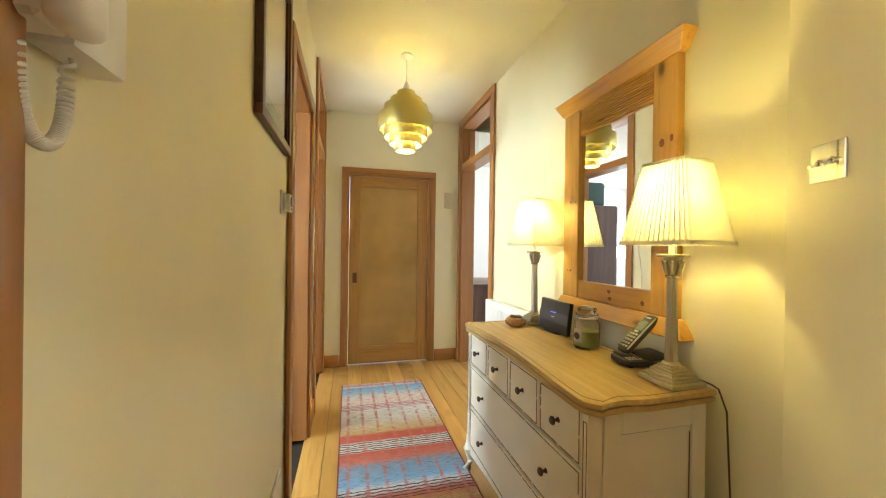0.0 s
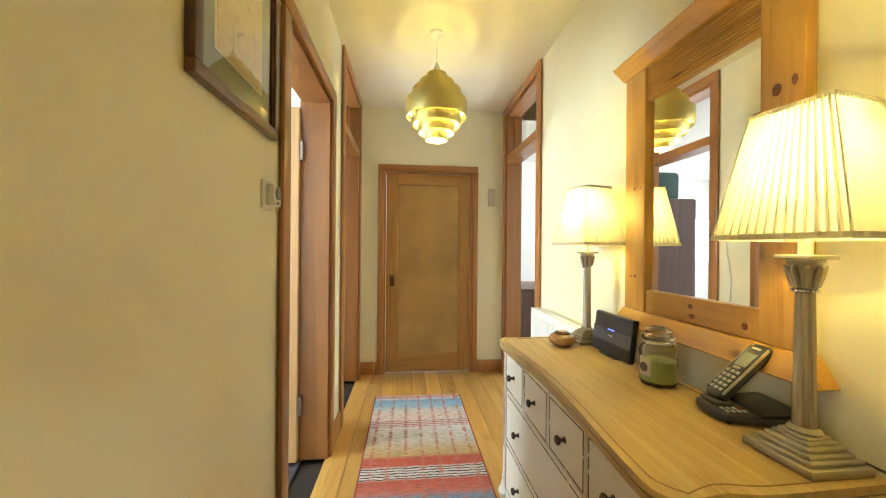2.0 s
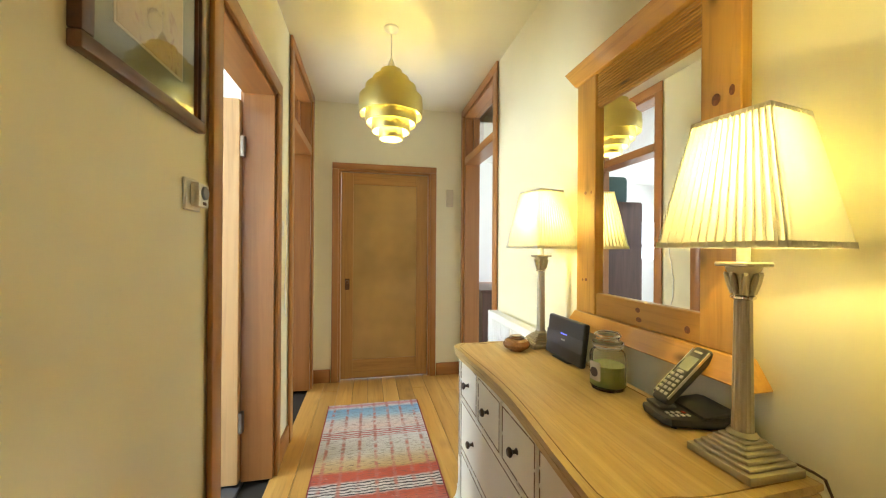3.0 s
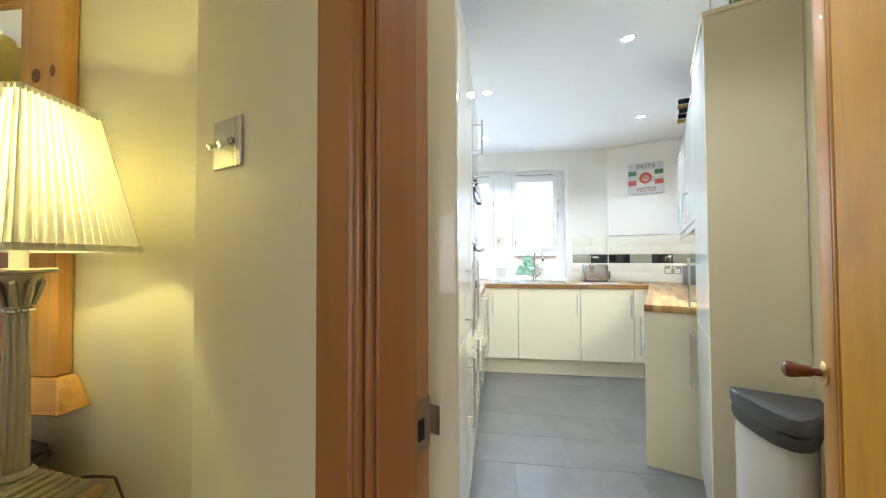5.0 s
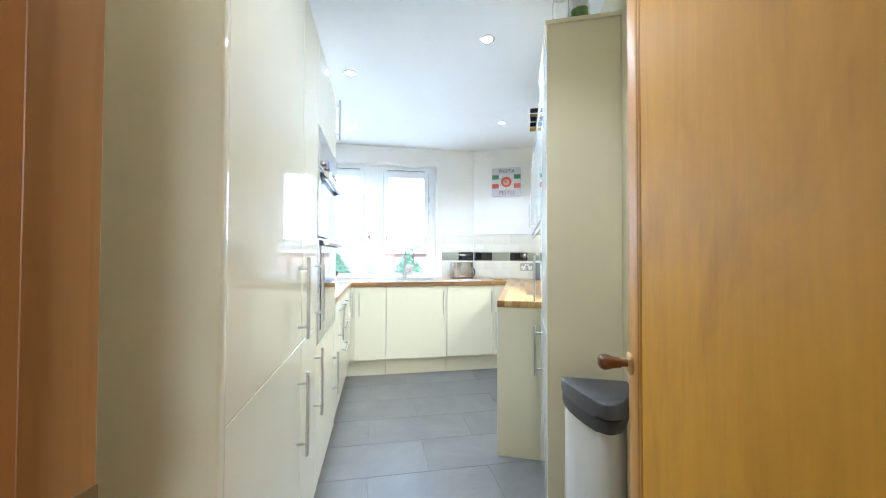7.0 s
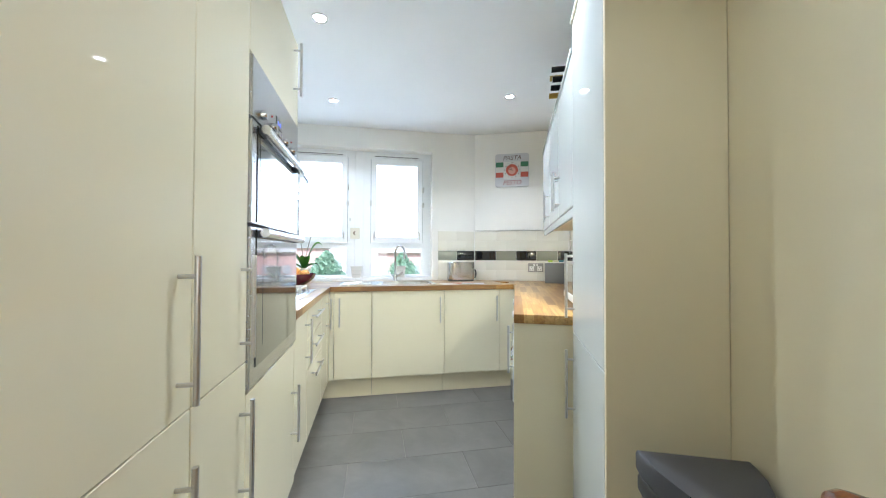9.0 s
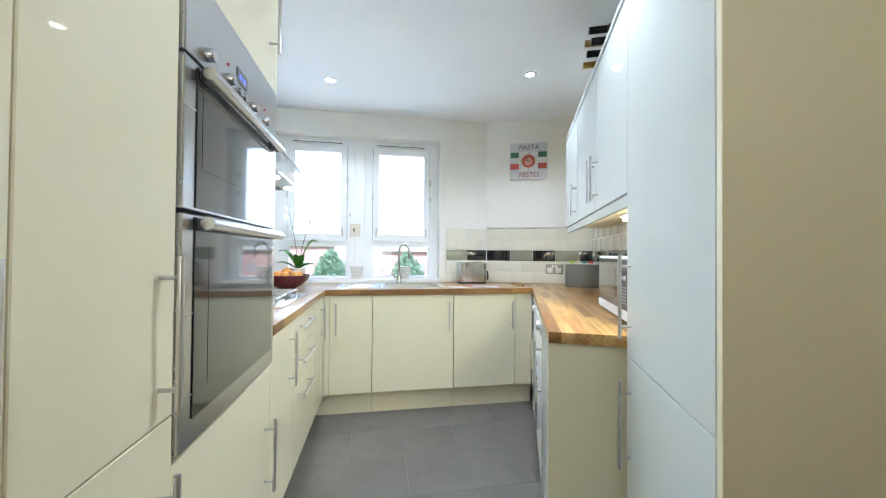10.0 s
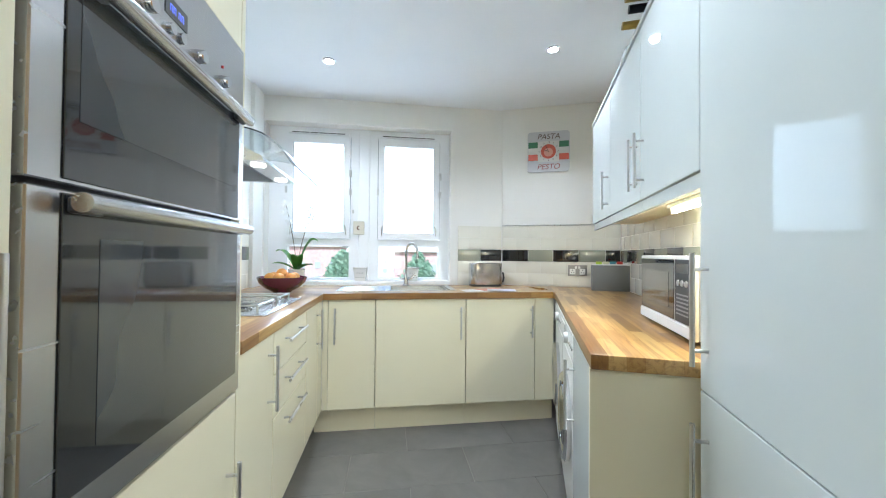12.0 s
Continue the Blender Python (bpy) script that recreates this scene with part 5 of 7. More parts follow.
def double_oven():
    """x across, front at y 0 facing -y."""
    t = thing("oven", KA @ pose(0.005, FR - 0.0005, OVZ0), "built-in stainless steel double oven with black glass doors", "oven")
    w = 0.594
    part("body", bx(0.003, w - 0.003, 0.001, 0.54, 0.0, 0.946), GREYPL, t)
    z1, z2, top = 0.462, 0.766, 0.948
    lower = part("lower_door", bx(0, w, -0.026, 0.0, 0.004, z1, 0.002), STEEL_X, t, "steel framed lower oven door")
    part("glass", bx(0.045, w - 0.028, -0.0285, -0.0262, 0.055, z1 - 0.004, 0.001), BLACKGLASS, lower, "black glass")
    upper = part("upper_door", bx(0, w, -0.026, 0.0, z1 + 0.008, z2, 0.002), STEEL_X, t, "steel framed upper oven door")
    part("glass", bx(0.045, w - 0.028, -0.0285, -0.0262, z1 + 0.014, z2 - 0.006, 0.001), BLACKGLASS, upper, "black glass")
    inner = paint("oven_window_tint", (0.055, 0.06, 0.065), 0.04, 0.1, 0, 5, 1.0)
    part("window", bx(0.067, w - 0.072, -0.0293, -0.0286, z1 + 0.095, z2 - 0.022), inner, upper, "greyer inner window")
    part("window", bx(0.105, w - 0.06, -0.0293, -0.0286, 0.105, z1 - 0.062), inner, lower, "greyer inner window")
    for door, z in ((lower, z1 - 0.016), (upper, z2 - 0.016)):
        bm = rod((0.046, -0.050, z), (w - 0.010, -0.050, z), 0.0135, None, 20)
        part("handle", bm, STEEL_X, door, "thick rounded steel handle")
        for x in (0.075, w - 0.04):
            part("handle_post", bx(x - 0.026, x + 0.022, -0.042, -0.0285, z - 0.014, z + 0.008, 0.003), BLACKPL, door)
    panel = part("control_panel", bx(0, w, -0.026, 0.0, z2 + 0.006, top, 0.002), STEEL_X, t, "steel control panel")
    zc = (z2 + top) / 2
    for x in (0.084, 0.191, 0.356, 0.469):
        part("dial", lathe([(0, 0), (0.015, 0), (0.0135, -0.014), (0.012, -0.017), (0, -0.017)], 24, (x, zc - 0.052), None, "y", -0.0262), CHROME, panel, "round steel dial")
    for x in (0.257, 0.290):
        part("button", lathe([(0, 0), (0.011, 0), (0.010, -0.009), (0, -0.010)], 20, (x, zc - 0.053), None, "y", -0.0262), CHROME, panel)
    scr = part("display", bx(0.244, 0.314, -0.0275, -0.0262, zc - 0.028, zc + 0.008), BLACKGLASS, panel, "black clock display")
    dg = glow("blue_digits", (0.15, 0.2, 0.9), 0.9)
    for i, x in enumerate((0.257, 0.267, 0.283, 0.293)):
        part("digit", boxes((x, x + 0.0015, -0.0279, -0.0276, zc - 0.018, zc - 0.004), (x + 0.006, x + 0.0075, -0.0279, -0.0276, zc - 0.018, zc - 0.004), (x + 0.0015, x + 0.006, -0.0279, -0.0276, zc - 0.0055, zc - 0.004)), dg, scr)
    for x in (0.191, 0.469):
        part("indicator", lathe([(0, 0), (0.0035, 0), (0.0035, -0.002), (0, -0.002)], 12, (x, zc - 0.015), None, "y", -0.0262), paint("red_lens", (0.45, 0.03, 0.03), 0.2), panel)


double_oven()
BZ0, BZ1 = 0.162, 0.861
cabinet("base_unit", KA @ pose(0.627, 0.022, 0), 0.303, 0.56, BZ0, BZ1, [(0.0, 0.303, BZ0, BZ1, ("v", 0.245, 0.595, 0.825))], "glossy cream base cabinet under the worktop", "cabinet", plinth=0.05)
dz = [BZ0, 0.535, 0.70, BZ1]
cabinet("drawer_unit", KA @ pose(0.932, 0.022, 0), 0.506, 0.56, BZ0, BZ1, [(0.0, 0.506, a, b, ("h", 0.105, 0.40, b - 0.055)) for a, b in zip(dz, dz[1:])], "glossy cream three drawer base unit", "drawer unit", plinth=0.05)
cabinet("corner_unit", KA @ pose(1.44, 0.022, 0), 0.41, 0.56, BZ0, BZ1, [(0.0, 0.29, BZ0, BZ1, ("v", 0.255, 0.595, 0.825)), (0.292, 0.424, BZ0, BZ1, None)], "glossy cream corner base cabinet", "cabinet", plinth=0.05)
# back run, under the window: x runs from the left corner to the right
BK = KA @ pose(1.885, 0.0, 0, 0, 0, -90)
cabinet("base_unit", BK @ pose(0.033, 0, 0), 0.295, 0.55, BZ0, BZ1, [(0, 0.295, BZ0, BZ1, ("v", 0.045, 0.585, 0.81))], "glossy cream base cabinet below the window", "cabinet", plinth=0.045)
cabinet("sink_unit", BK @ pose(0.33, 0, 0), 0.594, 0.55, BZ0, BZ1, [(0, 0.594, BZ0, BZ1, ("v", 0.558, 0.595, 0.81))], "glossy cream base cabinet under the sink", "cabinet", plinth=0.045)
cabinet("base_unit", BK @ pose(0.926, 0, 0), 0.484, 0.55, BZ0, BZ1, [(0, 0.484, BZ0, BZ1, ("v", 0.455, 0.595, 0.81))], "glossy cream base cabinet in the run below the window", "cabinet", plinth=0.045)
part("filler", bx(0.486, 0.62, -0.0195, 0.0, BZ0, BZ1), GLOSS, bpy.data.objects["base_unit.002"])
part("filler_plinth", bx(0.4845, 0.64, 0.045, 0.061, 0, BZ0 - 0.002), MATTE, bpy.data.objects["base_unit.002"])

part("filler", bx(-0.034, -0.001, -0.0195, 0.0, BZ0, BZ1), GLOSS, bpy.data.objects["base_unit.001"])
part("filler_plinth", bx(-0.09, -0.0005, 0.045, 0.061, 0, BZ0 - 0.002), MATTE, bpy.data.objects["base_unit.001"])

# right: end panel, narrow unit, two machines
RU = KB @ pose(0, -0.022, 0, 0, 0, 180)
e = cabinet("base_unit", RU @ pose(-0.475, 0, 0), 0.40, 0.50, 0.02, BZ1, [(0, 0.398, 0.10, BZ1, ("v", 0.04, 0.52, 0.775))], "glossy base cabinet in a window-lit tint with cream end panel", "cabinet", front_mat=GLOSS_WINDOW_LIT)
part("end_panel", bx(0.4, 0.418, -0.0215, 0.50, 0.0, BZ1, 0.001), MATTE, e, "matt cream end panel")


def washing_machine(u0, label):
    t = thing("washing_machine", RU @ pose(-u0 - 0.585, 0, 0), label, "washing machine", "laundry machines")
    w, h = 0.58, 0.845
    part("casing", bx(0, w, 0.0, 0.49, 0.012, h, 0.006, 2), WHITEPL, t)
    part("front", bx(0.002, w - 0.002, -0.012, -0.0005, 0.10, h - 0.125, 0.004), WHITEPL, t)
    part("control_panel", bx(0.002, w - 0.002, -0.014, -0.0005, h - 0.12, h - 0.003, 0.004), WHITEPL, t)
    part("dial", lathe([(0, 0), (0.026, 0), (0.023, -0.018), (0, -0.02)], 24, (0.30, h - 0.062), None, "y", -0.0142), WHITEPL, t)
    for i in range(4):
        part("button", lathe([(0, 0), (0.007, 0), (0.006, -0.005), (0, -0.005)], 14, (0.40 + i * 0.035, h - 0.062), None, "y", -0.0142), STEEL, t)
    part("drawer", bx(0.02, 0.2, -0.018, -0.0142, h - 0.105, h - 0.02, 0.003), WHITEPL, t)
    c = (w / 2, 0.43)
    part("door_ring", lathe([(0.185, 0), (0.188, -0.018), (0.175, -0.030), (0.150, -0.026), (0.140, -0.012), (0.185, 0)], 40, c, None, "y", -0.0125), CHROME, t, "chrome porthole ring")
    part("door_glass", lathe([(0.142, -0.012), (0.12, -0.026), (0.07, -0.018), (0, -0.012)], 36, c, None, "y", -0.0125), BLACKGLASS, t, "dark porthole glass")
    part("kick_plate", bx(0.002, w - 0.002, -0.008, -0.0005, 0.014, 0.097, 0.003), WHITEPL, t)
    for x in (0.05, w - 0.05):
        part("foot", lathe([(0.02, 0), (0.02, 0.011), (0, 0.012)], 14, (x, 0.06)), BLACKPL, t)


washing_machine(0.478, "white front-loading washing machine under the worktop")
washing_machine(1.066, "white tumble dryer with chrome porthole under the worktop")

# tall shallow unit and wall units
TALLZ = 2.148
TU = KB @ pose(0.028, -0.2605, 0, 0, 0, 180)
tr_ = cabinet("tall_unit", TU, 0.531, 0.268, 0.10, TALLZ - 0.02, [(0, 0.529, 0.10, SPLIT - 0.02, ("v", 0.04, 0.50, 0.775)), (0, 0.529, SPLIT - 0.02, TALLZ - 0.022, ("v", 0.04, 0.905, 1.165))], "tall glossy cabinet in a window-lit tint with cream end panel", "cabinet", front_mat=GLOSS_WINDOW_LIT)
part("end_panel", bx(0.532, 0.550, -0.0195, 0.268, 0, TALLZ - 0.02, 0.001), MATTE, tr_, "matt cream end panel")
part("cornice", bx(-0.0, 0.555, -0.026, 0.268, TALLZ - 0.0195, TALLZ, 0.002), MATTE, tr_)
part("plinth", bx(0.0, 0.531, 0.03, 0.046, 0, 0.098), MATTE, tr_)
WTOP = 2.035
UU = KB @ pose(1.60, -0.2605, 0, 0, 0, 180)
for x0, x1, hx, nm in ((0.0, 0.55, 0.50, "glossy wall cabinet in a window-lit tint beside the clock wall"), (0.552, 1.085, 1.045, "glossy wall cabinet in a window-lit tint above the worktop"), (1.087, 1.57, 0.04, "glossy wall cabinet in a window-lit tint above the microwave")):
    c = cabinet("wall_unit", UU @ pose(x0, 0, 0), x1 - x0, 0.268, 1.365, WTOP - 0.02, [(0, x1 - x0, 1.365, WTOP - 0.022, ("v", hx - (x0 if hx > 0.1 else 0), 1.405, 1.605))], nm, "wall cabinet", front_mat=GLOSS_WINDOW_LIT)
    part("pelmet", bx(0.0, x1 - x0, -0.012, 0.004, 1.325, 1.3635, 0.001), GLOSS_WINDOW_LIT, c)
    part("cornice", bx(0.0, x1 - x0, -0.026, 0.268, WTOP - 0.0195, WTOP, 0.002), GLOSS_WINDOW_LIT, c)

# ---- kitchen: worktop ----
def stave_wood(name, axis):
    """Laminated walnut staves."""
    m = base(name, (0.4, 0.2, 0.07), 0.28, 0, 0.3)
    nt = m.node_tree
    co = nt.nodes.new("ShaderNodeTexCoord")
    mp = nt.nodes.new("ShaderNodeMapping")
    mp.inputs["Rotation"].default_value = (0, 0, 0 if axis == 0 else radians(90))
    nt.links.new(co.outputs["Object"], mp.inputs["Vector"])
    br = nt.nodes.new("ShaderNodeTexBrick")
    for k, v in (("Scale", 1.0), ("Brick Width", 0.38), ("Row Height", 0.043), ("Mortar Size", 0.0004), ("Bias", 0.0)):
        set_in(br, k, v)
    br.offset, br.offset_frequency = 0.37, 2
    br.inputs["Color1"].default_value = (0.0, 0.0, 0.0, 1)
    br.inputs["Color2"].default_value = (1.0, 1.0, 1.0, 1)
    br.inputs["Mortar"].default_value = (0.2, 0.2, 0.2, 1)
    nt.links.new(mp.outputs[0], br.inputs["Vector"])
    c = ramp(nt, br.outputs["Color"], [(0.0, (0.22, 0.108, 0.030)), (0.35, (0.36, 0.193, 0.054)), (0.65, (0.47, 0.28, 0.085)), (1.0, (0.56, 0.37, 0.135))]).outputs[0]
    m2 = nt.nodes.new("ShaderNodeMapping")
    m2.inputs["Scale"].default_value = (3, 55, 55) if axis == 0 else (55, 3, 55)
    nt.links.new(co.outputs["Object"], m2.inputs["Vector"])
    n = noise_node(nt, m2, 1.0, 5, 0.6, 0.8)
    c = mix(nt, c, (0.14, 0.05, 0.015), ramp(nt, n.outputs[0], [(0.45, (0, 0, 0)), (0.75, (0.7, 0.7, 0.7))]).outputs[0])
    to_color(m, c)
    return m


STAVE, STAVE_Y = stave_wood("walnut_stave_worktop", 0), stave_wood("walnut_stave_worktop_cross", 1)
WT0, WT1 = 0.862, 0.902
solid("worktop", bx(0.628, 1.853, -0.004, 0.598, WT0, WT1, 0.004, 2), STAVE, KA, "walnut stave worktop with the hob let in", "worktop")
bk = thing("worktop", KA @ pose(1.853, 0, 0), "walnut stave worktop round the sink below the window", "worktop")
SINK = (2.00, 2.36, -0.845, -0.42)
sx0, sx1, sv0, sv1 = SINK
part("slab", boxes((0.001, sx0 - 1.853, -1.56, 0.597, WT0, WT1), (sx1 - 1.853, 0.614, -1.365, 0.597, WT0, WT1), (sx0 - 1.853, sx1 - 1.853, -1.50, sv0, WT0, WT1), (sx0 - 1.853, sx1 - 1.853, sv1, 0.597, WT0, WT1)), STAVE_Y, bk)
solid("worktop", bx(0.045, 1.575, -0.527, 0.0, WT0, WT1, 0.004, 2), STAVE, KB, "walnut stave worktop under the microwave", "worktop")
solid("worktop_corner", prism([(1.576, -0.527), (2.117, -0.527), (2.117, 0.39), (1.94, 0.06), (1.576, 0.0)], WT0, WT1 - 0.0015), STAVE, KB, "walnut stave worktop in the corner below the clock", "worktop")

# ---- kitchen: sink, tap, hob, hood ----
def sink():
    t = thing("sink", KA @ pose(0, 0, WT1), "inset stainless steel sink with drainer", "sink")
    th = 0.0035
    rim = boxes((sx0 - 0.02, sx1 + 0.02, sv1 - 0.002, sv1 + 0.06, 0.0005, th), (sx0 - 0.02, sx0 + 0.004, sv0 - 0.3 + 0.26, sv1 - 0.002, 0.0005, th), (sx1 - 0.004, sx1 + 0.02, sv0 - 0.04, sv1 - 0.002, 0.0005, th), (sx0 + 0.004, sx1 - 0.004, sv0 - 0.04, sv0 + 0.004, 0.0005, th))
    part("rim", rim, STEEL_X, t)
    b = boxes((sx0 + 0.001, sx0 + 0.004, sv0 + 0.004, sv1 - 0.004, -0.15, 0.0), (sx1 - 0.004, sx1 - 0.001, sv0 + 0.004, sv1 - 0.004, -0.15, 0.0), (sx0 + 0.004, sx1 - 0.004, sv0 + 0.001, sv0 + 0.004, -0.15, 0.0), (sx0 + 0.004, sx1 - 0.004, sv1 - 0.004, sv1 - 0.001, -0.15, 0.0), (sx0 + 0.001, sx1 - 0.001, sv0 + 0.001, sv1 - 0.001, -0.153, -0.1505))
    part("bowl", b, STEEL_X, t)
    part("drainer", bx(sx0 - 0.02, sx1 + 0.02, sv1 + 0.0605, sv1 + 0.36, 0.0005, th, 0.001), STEEL_X, t)
    for i in range(7):
        part("drainer_rib", bx(sx0 + 0.02 + i * 0.045, sx0 + 0.032 + i * 0.045, sv1 + 0.09, sv1 + 0.33, th, th + 0.003, 0.001), STEEL_X, t)


sink()


def tap():
    t = thing("tap", KA @ pose(2.405, -0.545, WT1), "chrome swan neck kitchen mixer tap", "tap")
    part("base", lathe([(0, 0), (0.026, 0), (0.026, 0.006), (0.02, 0.012), (0.018, 0.06), (0.014, 0.075), (0.011, 0.10)], 24), CHROME, t)
    pts = [(0, 0, 0.09), (0, 0, 0.27)] + [(-0.062 * (1 - math.cos(a)) * 0.75, -0.062 * (1 - math.cos(a)) * 0.66, 0.27 + 0.07 * math.sin(a)) for a in (math.pi * i / 14 for i in range(1, 15))] + [(-0.093, -0.082, 0.23)]
    part("spout", tube(pts, 0.0098, 14), CHROME, t)
    part("nozzle", lathe([(0.0125, 0), (0.0125, 0.028), (0.010, 0.03)], 16, (-0.093, -0.082), None, "z", 0.215), CHROME, t)
    for s in (-1, 1):
        part("lever", tube([(0, 0, 0.045), (0, s * 0.035, 0.055), (-0.01, s * 0.062, 0.085)], [0.008, 0.0085, 0.006], 12), CHROME, t, "chrome cross lever")
        part("lever_cap", rod((-0.012, s * 0.052, 0.086), (-0.008, s * 0.074, 0.082), 0.006), CHROME, t)


tap()


def hob():
    t = thing("hob", KA @ pose(1.03, 0.065, WT1), "stainless steel gas hob with black pan supports", "hob")
    part("plate", bx(0, 0.58, 0, 0.50, 0.0005, 0.007, 0.003, 2), STEEL_X, t)
    iron = paint("black_cast_iron", (0.025, 0.025, 0.027), 0.5, 0.05, 0.2)
    for x, y, r in ((0.15, 0.14, 0.036), (0.15, 0.37, 0.028), (0.40, 0.14, 0.028), (0.40, 0.37, 0.045)):
        b = part("burner", lathe([(0, 0.007), (r, 0.007), (r, 0.017), (r * 0.8, 0.021), (0, 0.022)], 24, (x, y)), STEEL_X, t)
        part("burner_cap", lathe([(0, 0.0222), (r * 0.8, 0.0222), (r * 0.75, 0.028), (0, 0.029)], 24, (x, y)), iron, b)
    for x in (0.15, 0.40):
        bm = bmesh.new()
        for y in (0.05, 0.25, 0.46):
            rod((x - 0.1, y, 0.038), (x + 0.1, y, 0.038), 0.0045, bm, 8)
        for dx in (-0.1, 0.0, 0.1):
            rod((x + dx, 0.05, 0.038), (x + dx, 0.46, 0.038), 0.0045, bm, 8)
        for dx in (-0.1, 0.1):
            for y in (0.05, 0.46):
                rod((x + dx, y, 0.006), (x + dx, y, 0.038), 0.005, bm, 8)
        part("pan_support", bm, STEEL, t, "steel pan support grid")
    for i in range(4):
        k = part("knob", lathe([(0, 0.0072), (0.017, 0.0072), (0.015, 0.026), (0, 0.027)], 20, (0.535, 0.10 + i * 0.07)), CHROME, t)


hob()


def hood():
    """Curved glass canopy on a wedge of steel against the left wall."""
    t = thing("extractor_hood", KA @ pose(1.14, LEFT_V - 0.001, 1.56), "steel extractor hood with curved glass canopy", "extractor hood")
    part("chimney", bx(0.17, 0.41, -0.22, 0.0, 0.1205, KIT_CEIL - 1.565, 0.002), STEEL, t)
    side = [(0.0, 0.12), (-0.25, 0.12), (-0.46, 0.022), (-0.47, 0.0), (0.0, 0.0)]
    bm = bmesh.new()
    a_, b_ = ([bm.verts.new((x, y, z)) for y, z in side] for x in (0.03, 0.55))
    bm.faces.new(a_[::-1])
    bm.faces.new(b_)
    for i in range(5):
        k = (i + 1) % 5
        bm.faces.new((a_[i], a_[k], b_[k], b_[i]))
    bmesh.ops.recalc_face_normals(bm, faces=list(bm.faces))
    part("body", bm, STEEL_X, t, "sloping brushed steel body")
    part("grease_filter", bx(0.08, 0.50, -0.36, -0.05, -0.004, -0.0005), GREYPL, t, "dark grey grease filter")
    bm = bmesh.new()
    n = 24
    prof = [(-0.02 - 0.57 * i / n, 0.137 - 0.15 * (i / n) ** 7) for i in range(n + 1)]
    rows = [[bm.verts.new((x, y, z + dz_)) for y, z in prof] for x in (0.0, 0.58) for dz_ in (0.0, 0.006)]
    for i in range(n):
        bm.faces.new((rows[0][i], rows[0][i + 1], rows[2][i + 1], rows[2][i]))
        bm.faces.new((rows[1][i], rows[3][i], rows[3][i + 1], rows[1][i + 1]))
        bm.faces.new((rows[0][i], rows[1][i], rows[1][i + 1], rows[0][i + 1]))
        bm.faces.new((rows[2][i], rows[2][i + 1], rows[3][i + 1], rows[3][i]))
    bm.faces.new((rows[0][0], rows[2][0], rows[3][0], rows[1][0]))
    bm.faces.new((rows[0][n], rows[1][n], rows[3][n], rows[2][n]))
    g = part("canopy", bm, glass("hood_glass", (0.86, 0.94, 0.95)), t, "curved clear glass canopy")
    g.visible_shadow = False
    for x in (0.12, 0.46):
        part("lamp", lathe([(0, -0.001), (0.030, -0.001), (0.032, -0.0045), (0, -0.0045)], 20, (x, -0.415)), glow("hood_lamp", (1, 0.92, 0.8), 5.0), t, "small lit hood lamp")


hood()


